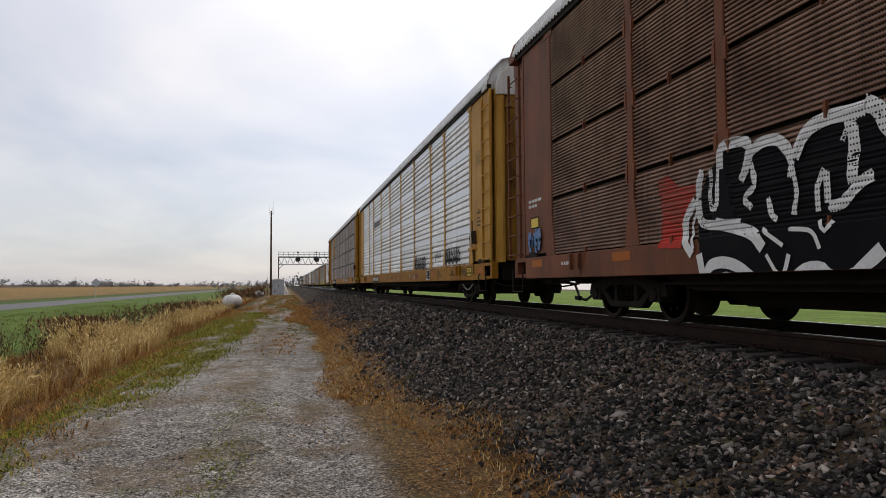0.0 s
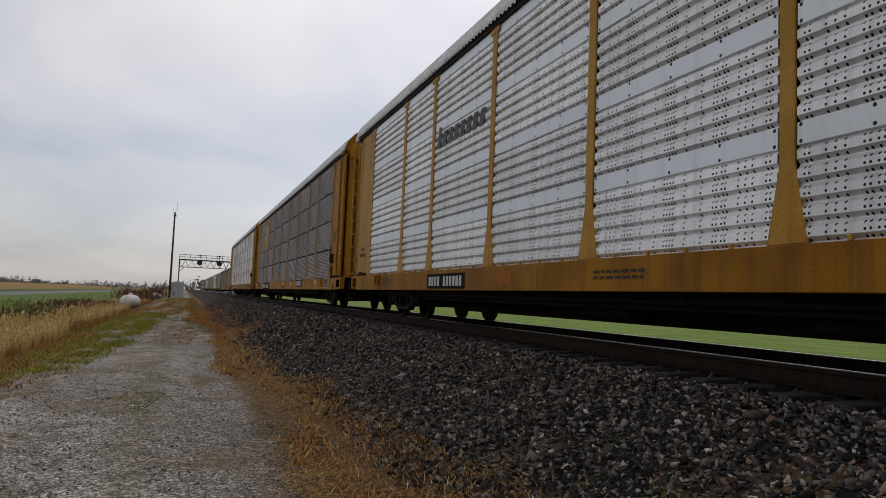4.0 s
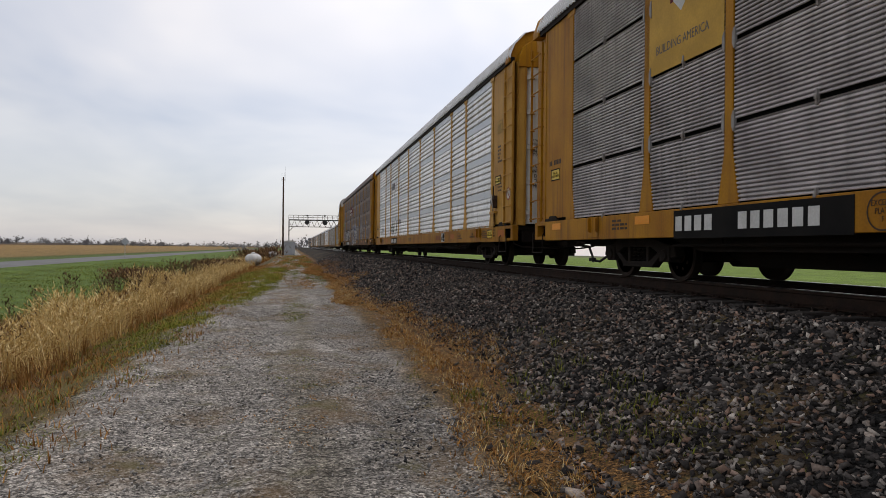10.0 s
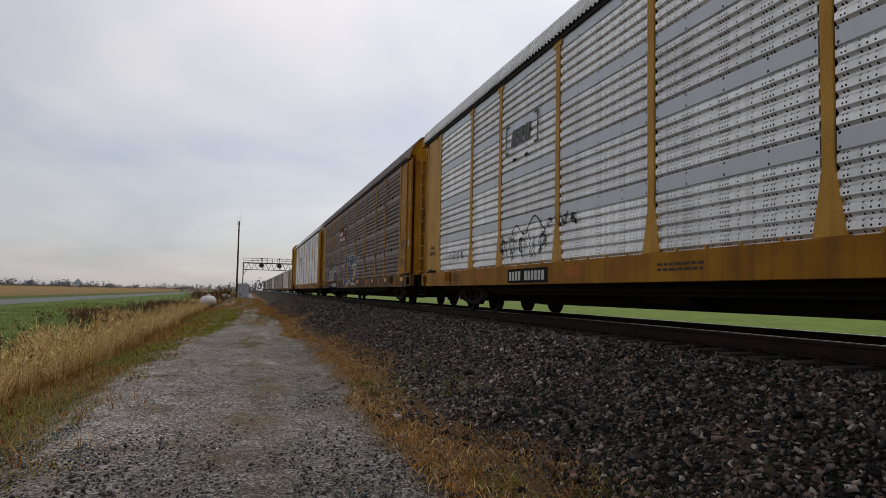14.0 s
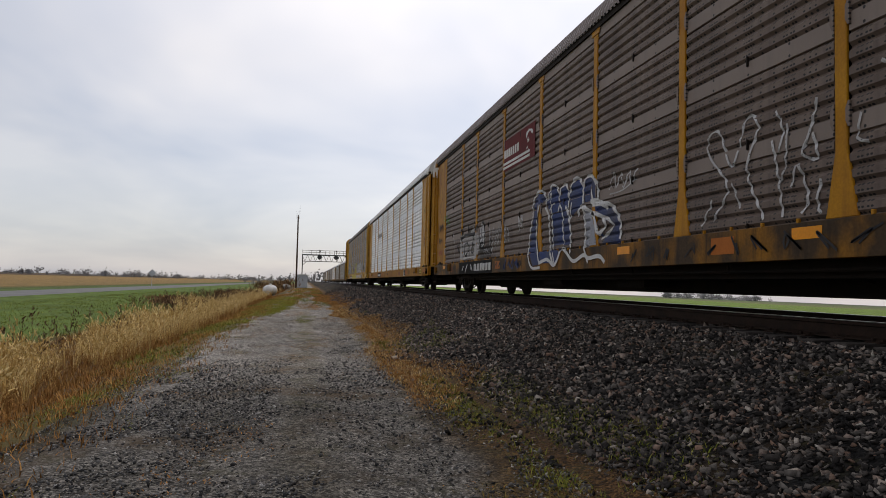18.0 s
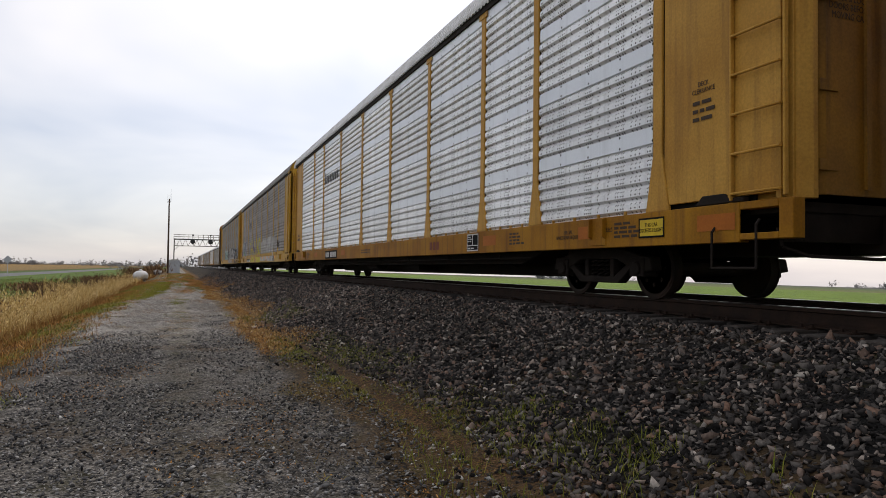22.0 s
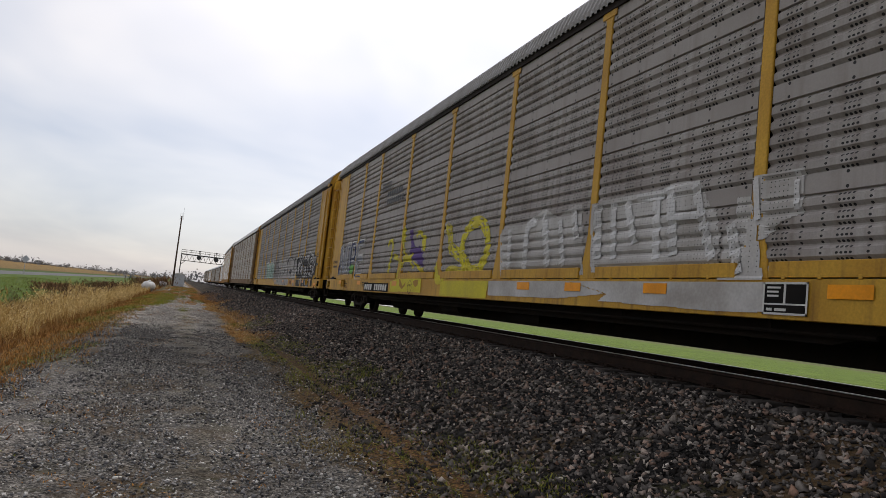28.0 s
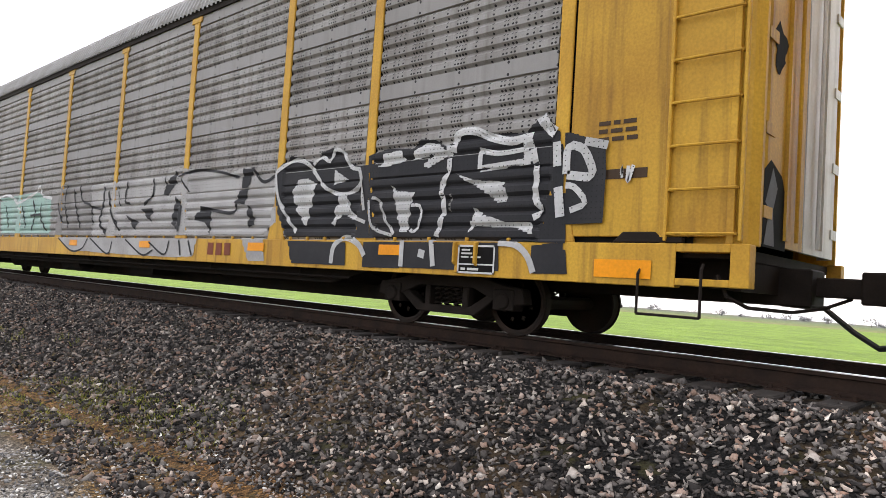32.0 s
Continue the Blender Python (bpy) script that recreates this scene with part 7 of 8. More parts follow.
# ---- track ----
def by_island(name, stops, rough=0.85, spec=0.3, along=()):
    """A material whose colour differs from piece to piece of a joined mesh."""
    mat = material(name, (0.1, 0.1, 0.1), rough, spec=spec)
    t = mat.node_tree
    n = t.nodes
    geo = n.new("ShaderNodeNewGeometry")
    ramp = n.new("ShaderNodeValToRGB")
    e = ramp.color_ramp.elements
    while len(e) < len(stops):
        e.new(0.5)
    for el, (p, c) in zip(e, stops):
        el.position = p
    for el, (p, c) in zip(e, stops):
        el.color = (*c, 1)
    link(t, geo.outputs["Random Per Island"], ramp.inputs[0])
    co = n.new("ShaderNodeTexCoord")
    tex = n.new("ShaderNodeTexNoise")
    tex.inputs["Scale"].default_value, tex.inputs["Detail"].default_value = 45, 3
    link(t, co.outputs["Object"], tex.inputs["Vector"])
    r = n.new("ShaderNodeMapRange")
    r.inputs[1].default_value, r.inputs[2].default_value, r.inputs[3].default_value, r.inputs[4].default_value = 0.3, 0.7, 0.7, 1.2
    link(t, tex.outputs[0], r.inputs[0])
    m = n.new("ShaderNodeMix")
    m.data_type, m.blend_type = "RGBA", "MULTIPLY"
    m.inputs[0].default_value = 1.0
    link(t, ramp.outputs[0], m.inputs[6])
    link(t, r.outputs[0], m.inputs[7])
    last = m.outputs[2]
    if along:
        # changing picture brightness along the line, put into the colour: (y, brightness)
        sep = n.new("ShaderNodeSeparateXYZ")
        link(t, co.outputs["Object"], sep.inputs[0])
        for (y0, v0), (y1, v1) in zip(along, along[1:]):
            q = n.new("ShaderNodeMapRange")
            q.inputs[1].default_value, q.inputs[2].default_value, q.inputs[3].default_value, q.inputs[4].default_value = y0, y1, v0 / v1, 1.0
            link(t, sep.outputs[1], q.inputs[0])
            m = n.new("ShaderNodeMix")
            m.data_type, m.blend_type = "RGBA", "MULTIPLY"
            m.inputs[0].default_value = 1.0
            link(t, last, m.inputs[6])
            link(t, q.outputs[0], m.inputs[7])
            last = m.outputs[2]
    link(t, last, n["Principled BSDF"].inputs["Base Color"])
    return mat


M["tie"] = material("creosoted_wood", (0.03, 0.023, 0.019), 0.9, 0, (0.05, 0.04, 0.033), 5, 0.35, 30, 0.006, 25, spread=0.3)
M["rail_side"] = material("rusty_rail", (0.035, 0.02, 0.014), 0.85, 0, (0.022, 0.014, 0.011), 6, 0.25, 40, spec=0.15)
M["railhead"] = material("polished_railhead", (0.55, 0.55, 0.56), 0.28, 1.0, (0.42, 0.41, 0.40), 3)
# the bank's brightness by stretch follows the exposure, painted into the stones
M["ballast"] = by_island("crushed_stone", [(0.0, (0.008, 0.0072, 0.0068)), (0.3, (0.028, 0.025, 0.0235)), (0.55, (0.070, 0.062, 0.057)), (0.75, (0.145, 0.130, 0.117)), (0.84, (0.145, 0.088, 0.064)), (0.90, (0.25, 0.225, 0.20)),
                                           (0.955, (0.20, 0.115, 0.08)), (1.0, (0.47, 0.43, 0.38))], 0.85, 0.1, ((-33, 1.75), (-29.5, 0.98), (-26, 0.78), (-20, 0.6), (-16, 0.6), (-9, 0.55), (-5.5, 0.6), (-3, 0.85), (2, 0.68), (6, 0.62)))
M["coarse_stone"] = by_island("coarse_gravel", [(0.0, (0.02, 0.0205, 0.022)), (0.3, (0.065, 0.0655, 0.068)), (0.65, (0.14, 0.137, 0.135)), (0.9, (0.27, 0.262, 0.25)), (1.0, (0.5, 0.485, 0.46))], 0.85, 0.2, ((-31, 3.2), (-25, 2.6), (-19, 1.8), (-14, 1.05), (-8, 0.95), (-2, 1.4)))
M["lane_stone"] = by_island("lane_gravel", [(0.0, (0.08, 0.075, 0.07)), (0.3, (0.19, 0.18, 0.168)), (0.7, (0.32, 0.305, 0.285)), (0.93, (0.42, 0.405, 0.38)), (1.0, (0.58, 0.565, 0.54))], 0.9, 0.15)


def rail_mesh(line, y0, y1, step):
    """A rail of real section along a line x(y)."""
    sec = [(-0.07, -0.185), (0.07, -0.185), (0.07, -0.172), (0.012, -0.15), (0.01, -0.05), (0.036, -0.042), (0.037, -0.008), (0.03, 0.0), (-0.03, 0.0), (-0.037, -0.008), (-0.036, -0.042), (-0.01, -0.05), (-0.012, -0.15), (-0.07, -0.172)]
    s = Shape()
    n = len(sec)
    ys = list(np.arange(y0, y1, step)) + [y1]
    verts = [(line(y) + u, y, RAIL + v) for y in ys for u, v in sec]
    faces = [(k * n + i, k * n + (i + 1) % n, (k + 1) * n + (i + 1) % n, (k + 1) * n + i) for k in range(len(ys) - 1) for i in range(n)]
    s.add(verts, faces)
    me = s.mesh("rail", M["rail_side"], M["railhead"])
    for p in me.polygons:
        if p.normal.z > 0.5 and p.center.z > RAIL - 0.009:
            p.material_index = 1
    return me


track = thing("railway_track", "ballasted railway track with rusty rails on wooden ties", "railway track", kind="structure")
for e in (-1, 1):
    part("rail", rail_mesh(lambda y: e * 0.755, -90, 420, 30), track, "rusty steel rail with a polished head")
siding = thing("second_track", "second railway track that joins at a turnout", "railway track", kind="structure")
for e in (-1, 1):
    part("rail", rail_mesh(lambda y: e * 0.755 + running_line(y), 70, 420, 6), siding)


def build_ties():
    rng = np.random.default_rng(5)
    tie = Shape().box(-1.3, 1.3, -0.115, 0.115, -0.17, 0).mesh("tie", M["tie"], bevel=0.012)
    plate = Shape()
    for e in (-1, 1):
        plate.box(e * 0.755 - 0.17, e * 0.755 + 0.17, -0.09, 0.09, 0, 0.014)
        for u in (-0.1, 0.1):
            for v in (-0.06, 0.06):
                plate.box(e * 0.755 + u - 0.014, e * 0.755 + u + 0.014, v - 0.014, v + 0.014, 0.014, 0.04)
    nail = Shape()
    for k in range(7):
        nail.box(-1.304, -1.3, -0.09 + k * 0.027, -0.077 + k * 0.027, -0.14, -0.03)
    pm = plate.mesh("tie_plate", M["rail_side"])
    nm = nail.mesh("end_plate", material("end_plate_steel", (0.2, 0.2, 0.2), 0.5, 0.7))
    y = -46.0
    far = Shape()
    k = 0
    while y < 240:
        top = RAIL - 0.199
        if y < 80:
            ob = part("tie", tie, track, at=pose(rng.normal(0, 0.025), y, top, 0, 0, rng.normal(0, 0.5)))
            if y < 30:
                part("tie_plate", pm, ob)
                part("end_plate", nm, ob)
        else:
            far.box(-1.3, 1.3, y - 0.115, y + 0.115, top - 0.17, top)
            c = running_line(y)
            if c > 2.7:
                far.box(c - 1.3, c + 1.3, y - 0.115, y + 0.115, top - 0.17, top)
        y += 0.5 + rng.normal(0, 0.012)
        k += 1
    tagged(part("far_ties", far.mesh("far_ties", M["tie"]), track), kind="stuff")


build_ties()


# ---- loose stone ----
def solid(kind):
    if kind == "ico":
        bm = bmesh.new()
        bmesh.ops.create_icosphere(bm, subdivisions=1, radius=1.0)
        v = np.array([p.co[:] for p in bm.verts])
        f = np.array([[q.index for q in p.verts] for p in bm.faces])
        bm.free()
        return v, f
    if kind == "block":
        v = np.array([(a, b, c) for a in (-0.8, 0.8) for b in (-0.8, 0.8) for c in (-0.7, 0.7)], float)
        return v, np.array([(0, 1, 3), (0, 3, 2), (4, 6, 7), (4, 7, 5), (0, 4, 5), (0, 5, 1), (2, 3, 7), (2, 7, 6), (0, 2, 6), (0, 6, 4), (1, 5, 7), (1, 7, 3)])
    v = np.array([(1, 0, 0), (0, 1, 0), (-1, 0, 0), (0, -1, 0), (0, 0, 1), (0, 0, -1)], float)
    return v, np.array([(0, 1, 4), (1, 2, 4), (2, 3, 4), (3, 0, 4), (1, 0, 5), (2, 1, 5), (3, 2, 5), (0, 3, 5)])


def scatter(name, kind, pts, size, flat, mat, label, sink=0.25, seed=1, tilt=0.7):
    """Many broken stones in one mesh, each with its own shape and turn."""
    rng = np.random.default_rng(seed)
    base, faces = solid(kind)
    n, k = len(pts), len(base)
    shape = base[None] * (1 + rng.uniform(-0.32, 0.32, (n, k, 1))) * rng.uniform(0.6, 1.35, (n, 1, 3))
    # broken faces: the stone is cut flat on a few sides
    for _ in range(3):
        cut = rng.normal(size=(n, 1, 3))
        cut /= np.linalg.norm(cut, axis=2, keepdims=True)
        over = np.clip((shape * cut).sum(2, keepdims=True) - rng.uniform(0.3, 0.6, (n, 1, 1)), 0, None)
        shape = shape - over * cut
    shape[:, :, 2] *= flat
    # a random turn for each
    q = rng.normal(size=(n, 4))
    q[:, 1:3] *= tilt
    q /= np.linalg.norm(q, axis=1, keepdims=True)
    w, x, y, z = q.T
    R = np.stack([1 - 2 * (y * y + z * z), 2 * (x * y - z * w), 2 * (x * z + y * w), 2 * (x * y + z * w), 1 - 2 * (x * x + z * z), 2 * (y * z - x * w),
                  2 * (x * z - y * w), 2 * (y * z + x * w), 1 - 2 * (x * x + y * y)], -1).reshape(n, 3, 3)
    s = size * np.exp(rng.normal(0, 0.28, n))
    v = np.einsum("nij,nkj->nki", R, shape) * s[:, None, None]
    pts = np.array(pts, float)
    pts[:, 2] += s * flat * (0.5 - sink)
    v += pts[:, None]
    f = faces[None] + (np.arange(n) * k)[:, None, None]
    return thing(name, label, "gravel", kind="stuff", mesh=stuff_mesh(name, v.reshape(-1, 3), f.reshape(-1, 3), mat))


def area(n, x0, x1, y0, y1, seed, keep=None):
    rng = np.random.default_rng(seed)
    x, y = rng.uniform(x0, x1, n), rng.uniform(y0, y1, n)
    if keep is not None:
        ok = keep(x, y, rng)
        x, y = x[ok], y[ok]
    return np.stack([x, y, ground_z(x, y)], -1)


def toe(y):
    """Where the foot of the stone bank lies."""
    return -4.02 + 0.28 * np.sin(y * 0.31) + 0.16 * np.sin(y * 0.83 + 1) - 0.45 * np.clip((-8 - y) / 12, 0, 1)


bank = lambda x, y, r: (x > toe(y) + r.exponential(0.10, len(x)) - r.exponential(0.16, len(x))) & ((np.abs(x) > 1.36) | (r.random(len(x)) < 0.3))
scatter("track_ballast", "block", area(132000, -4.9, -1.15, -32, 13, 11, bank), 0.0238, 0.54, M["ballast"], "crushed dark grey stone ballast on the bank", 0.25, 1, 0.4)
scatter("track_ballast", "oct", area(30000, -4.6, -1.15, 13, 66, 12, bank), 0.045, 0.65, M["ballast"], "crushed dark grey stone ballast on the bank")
scatter("track_ballast", "oct", area(12000, -1.3, 2.2, -40, 30, 13), 0.04, 0.65, M["ballast"], "crushed stone between the rails")
patch = lambda x, y: np.sin(x * 1.31 + y * 0.23 + 2) + np.sin(y * 0.47 - x * 0.6) + 0.6 * np.sin(x * 3.1 - y * 1.7)
coarse = lambda x, y, r: ((x < -4.3) | (y < -12)) & ((r.random(len(x)) < np.clip((-4.0 - y) / 4, 0, 1) * np.where(patch(x, y) > -0.9, 1, 0.35)) | (r.random(len(x)) < np.where(patch(x, y * 1.3) > 1.3, 0.5, 0.0)))
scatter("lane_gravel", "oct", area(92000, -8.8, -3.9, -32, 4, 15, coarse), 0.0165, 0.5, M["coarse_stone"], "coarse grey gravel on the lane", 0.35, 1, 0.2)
fine = lambda x, y, r: r.random(len(x)) < np.clip((y + 9.5) / 5, 0.12, 1) * np.clip((18 - y) / 14, 0, 1) * np.where(np.abs(x + 6.25) < 0.25, 0.5, 0.9)
scatter("lane_gravel", "oct", area(66000, -8.8, -4.3, -32, 18, 14, fine), 0.013, 0.5, M["lane_stone"], "loose pale gravel on the lane", 0.35, 1, 0.2)


# ---- grass ----
def grass(name, pts, h0, h1, width, lean, mat, label, seed=1, category="grass"):
    """Blades that bend over, joined in one mesh."""
    rng = np.random.default_rng(seed)
    n = len(pts)
    h = rng.uniform(h0, h1, n)
    a = rng.uniform(0, 2 * math.pi, n)
    d = np.stack([np.cos(a), np.sin(a), 0 * a], -1)
    s = np.stack([-np.sin(a + rng.normal(0, 0.6, n)), np.cos(a), 0 * a], -1)
    w = width * rng.uniform(0.6, 1.4, n)
    bend = lean * rng.uniform(0.2, 1.3, n) * h
    up = np.array([0, 0, 1.0])
    p0 = np.array(pts, float)
    p0[:, 2] -= 0.01
    p1 = p0 + up * (h * 0.6)[:, None] + d * (bend * 0.35)[:, None]
    p2 = p0 + up * h[:, None] + d * bend[:, None]
    v = np.stack([p0 - s * w[:, None], p0 + s * w[:, None], p1 - s * (w * 0.7)[:, None], p1 + s * (w * 0.7)[:, None], p2], 1)
    f = np.array([(0, 1, 3), (0, 3, 2), (2, 3, 4)])[None] + (np.arange(n) * 5)[:, None, None]
    return thing(name, label, category, kind="stuff", mesh=stuff_mesh(name, v.reshape(-1, 3), f.reshape(-1, 3), mat))


def clumps(n, per, x0, x1, y0, y1, spread, seed, keep=None):
    """Points gathered in tufts."""
    rng = np.random.default_rng(seed)
    c = area(n, x0, x1, y0, y1, seed + 100, keep)
    p = np.repeat(c, per, 0)
    p[:, :2] += rng.normal(0, spread, (len(p), 2))
    p[:, 2] = ground_z(p[:, 0], p[:, 1])
    return p


M["dry_grass"] = by_island("dry_straw_grass", [(0, (0.40, 0.24, 0.075)), (0.45, (0.62, 0.43, 0.16)), (1, (0.86, 0.69, 0.37))], 0.8, 0.15)
M["brown_grass"] = by_island("brown_dry_grass", [(0, (0.17, 0.075, 0.024)), (0.5, (0.31, 0.16, 0.05)), (1, (0.46, 0.28, 0.105))], 0.85, 0.1)
M["green_grass"] = by_island("green_grass", [(0, (0.09, 0.11, 0.014)), (0.5, (0.16, 0.18, 0.024)), (1, (0.27, 0.25, 0.055))], 0.8, 0.1)
M["lawn_grass"] = by_island("lawn_grass", [(0, (0.10, 0.13, 0.02)), (0.5, (0.17, 0.21, 0.034)), (1, (0.25, 0.26, 0.06))], 0.8, 0.1)
M["rust_grass"] = by_island("rust_brown_grass", [(0, (0.19, 0.082, 0.024)), (0.5, (0.34, 0.16, 0.045)), (1, (0.50, 0.27, 0.09))], 0.85, 0.1)
M["sward"] = by_island("short_green_grass", [(0, (0.11, 0.13, 0.014)), (0.5, (0.19, 0.21, 0.022)), (0.85, (0.28, 0.26, 0.04)), (1, (0.38, 0.25, 0.07))], 0.85, 0.1)
M["moss"] = by_island("brown_green_moss", [(0, (0.10, 0.062, 0.024)), (0.45, (0.20, 0.13, 0.045)), (0.75, (0.19, 0.18, 0.04)), (1, (0.34, 0.22, 0.08))], 0.85, 0.1)
M["weed"] = by_island("dark_dead_weeds", [(0, (0.05, 0.026, 0.016)), (0.6, (0.10, 0.055, 0.032)), (1, (0.19, 0.12, 0.065))], 0.9, 0.1)


def gold(x, y):
    """Where the tall straw stands thick: uneven patches along the lane."""
    return np.sin(y * 0.33 + x * 0.7) + np.sin(y * 0.13 - x * 1.1 + 1) + 0.7 * np.sin(y * 0.91 + x * 2.3) + 0.4 * np.sin(y * 2.1)


def tufts(name, n, x0, x1, y0, y1, per, h0, h1, width, heads, mat, label, seed, keep):
    """Grass that grows in tufts: blades fan out from a foot and arch over, some with feathery heads."""
    rng = np.random.default_rng(seed)
    c = area(n, x0, x1, y0, y1, seed + 200, keep)
    tall = (h0 + (h1 - h0) * np.clip(0.5 + 0.3 * gold(c[:, 0], c[:, 1]), 0, 1)) * np.exp(rng.normal(0, 0.22, len(c)))
    lean = rng.normal(0, 0.16, (len(c), 2))
    k = rng.poisson(per, len(c)) + 3
    i = np.repeat(np.arange(len(c)), k)
    m = len(i)
    a = rng.uniform(0, 2 * math.pi, m)
    fan = rng.uniform(0.05, 0.55, m)
    h = tall[i] * rng.uniform(0.55, 1.1, m)
    d = np.stack([np.cos(a) * fan + lean[i, 0], np.sin(a) * fan + lean[i, 1], 0 * a], -1)
    foot = c[i] + d * 0.12 * rng.uniform(0.2, 1, (m, 1))
    foot[:, 2] = ground_z(foot[:, 0], foot[:, 1]) - 0.01
    up = np.array([0, 0, 1.0])
    p1 = foot + up * (h * 0.62)[:, None] + d * (h * 0.4)[:, None]
    p2 = foot + up * (h * (1 - fan * 0.35))[:, None] + d * (h * 1.05)[:, None]
    s = np.stack([-np.sin(a + rng.normal(0, 0.7, m)), np.cos(a), 0 * a], -1) * (width * rng.uniform(0.6, 1.4, m))[:, None]
    v = np.stack([foot - s, foot + s, p1 - s * 0.7, p1 + s * 0.7, p2], 1)
    f = np.array([(0, 1, 3), (0, 3, 2), (2, 3, 4)])[None] + (np.arange(m) * 5)[:, None, None]
    V, F = [v.reshape(-1, 3)], [f.reshape(-1, 3)]
    if heads:
        pick = rng.random(m) < heads
        q, e, l = p2[pick], (p2 - p1)[pick], h[pick]
        e = e / (np.linalg.norm(e, axis=1, keepdims=True) + 1e-6)
        base = len(V[0])
        for j in range(3):
            o = rng.normal(0, 1, q.shape)
            o -= e * (o * e).sum(1, keepdims=True)
            o /= np.linalg.norm(o, axis=1, keepdims=True) + 1e-6
            at = q - e * (l * 0.05 * j)[:, None]
            w = (l * 0.022 + width)[:, None]
            tip = at + e * (l * 0.1)[:, None] + o * w * 1.2
            V.append(np.stack([at - o * w * 0.4, at + o * w, tip], 1).reshape(-1, 3))
            F.append(np.arange(len(q) * 3).reshape(-1, 3) + base)
            base += len(q) * 3
    return thing(name, label, "grass", kind="stuff", mesh=stuff_mesh(name, np.concatenate(V), np.concatenate(F), mat))


thick = lambda x, y, r: (gold(x, y) + r.normal(0, 0.5, len(x)) > 0.0) & (r.random(len(x)) < np.clip((-9.75 - x) / 0.9, 0, 1))
thin = lambda x, y, r: (gold(x, y) + r.normal(0, 0.5, len(x)) < 0.9) & (r.random(len(x)) < np.clip((-9.45 - x) / 0.6, 0, 1))
tufts("dry_grass", 5200, -14.0, -9.6, -34, 32, 12, 0.38, 0.8, 0.005, 0.6, M["dry_grass"], "tall straw-coloured dry grass with feathery heads", 21, thick)
tufts("dry_grass", 2600, -14.8, -9.6, 30, 100, 10, 0.4, 0.75, 0.012, 0.5, M["dry_grass"], "tall straw-coloured dry grass with feathery heads", 22, thick)
tufts("brown_grass", 5600, -14.5, -9.3, -34, 45, 9, 0.18, 0.42, 0.005, 0.3, M["brown_grass"], "rust-brown withered grass beside the lane", 23, thin)
tufts("brown_grass", 1500, -14.8, -9.4, 45, 100, 9, 0.2, 0.45, 0.012, 0.3, M["rust_grass"], "rust-brown withered grass beside the lane", 33, thin)
near_edge = lambda x, y, r: (np.sin(y * 0.62 + x) + np.sin(y * 0.21 + 1) + r.normal(0, 0.5, len(x)) > -0.2 + 1.2 * np.clip((6 - y) / 8, 0, 1)) & (r.random(len(x)) < np.where(x < -8.6, 0.9, 0.25))
grass("verge_grass", clumps(7500, 9, -10.3, -8.1, -34, 50, 0.12, 24, near_edge), 0.02, 0.08, 0.006, 1.6, M["green_grass"], "short olive-green grass along the lane's edge", 24)
grass("verge_grass", clumps(6400, 9, -10.2, -8.0, -34, 55, 0.14, 25, lambda x, y, r: ~near_edge(x, y, r) & (r.random(len(x)) < np.where(x < -8.6, 0.9, 0.3))), 0.03, 0.13, 0.0055, 1.1, M["rust_grass"], "short dry grass along the lane's edge", 25)


def strip(x, y, r):
    """The ribbon of dry grass at the foot of the stone bank."""
    mid = toe(y) - 0.25
    wide = 0.46 + 0.14 * np.sin(y * 0.6) + 0.08 * np.sin(y * 1.7) + np.clip(y - 14, 0, 30) * 0.025
    wide = np.where(y < -9 - 0.6 * np.sin(x * 5), 0.0, wide)
    return np.abs(x - mid) < wide


grass("dry_strip", clumps(24000, 9, -5.8, -2.9, -10, 60, 0.07, 26, strip), 0.015, 0.07, 0.0055, 1.9, M["rust_grass"], "rust-brown dry grass at the foot of the ballast", 26)
grass("dry_strip", clumps(2200, 8, -5.6, -3.2, -10, 24, 0.07, 27, strip), 0.03, 0.10, 0.003, 1.3, M["dry_grass"], "pale dry grass at the foot of the ballast", 27)
grass("dry_strip", clumps(14000, 8, -5.4, -3.2, -25, -9.5, 0.1, 47, lambda x, y, r: np.sin(x * 2.7 + y * 1.3) + np.sin(y * 2.2 - x * 1.1) + r.normal(0, 0.5, len(x)) > 0.2 + 2.2 * np.abs(x + 4.3)), 0.006, 0.035, 0.004, 2.6, M["moss"], "low brown-green matted growth over the stones", 47)
sward = lambda x, y, r: (x < np.interp(y, (6, 8, 14, 18, 26, 45), (-8.3, -8.1, -7.65, -7.35, -7.1, -7.0)) + r.normal(0, 0.12, len(x))) & (np.sin(y * 0.45 + x * 0.8 + 0.6) + 0.7 * np.sin(y * 1.3 - x * 2.1) + r.normal(0, 0.5, len(x)) > -0.75)
grass("verge_grass", clumps(11000, 10, -9.3, -6.9, 6.5, 45, 0.11, 49, sward), 0.015, 0.06, 0.008, 1.8, M["sward"], "short bright green grass along the lane's edge", 49)
grass("verge_moss", clumps(5200, 9, -9.5, -8.3, -17, 6, 0.1, 48, lambda x, y, r: np.sin(y * 1.05 + x) + np.sin(x * 3.1 - y * 0.6) + r.normal(0, 0.4, len(x)) > 0.5), 0.006, 0.03, 0.005, 2.4, M["green_grass"], "bright green moss at the lane's edge", 48)
sprouts = lambda x, y, r: (np.sin(x * 2.1 + 0.5) * np.sin(y * 0.83 + 0.4) + np.sin(y * 0.37 + 2) * 0.6) > 0.62
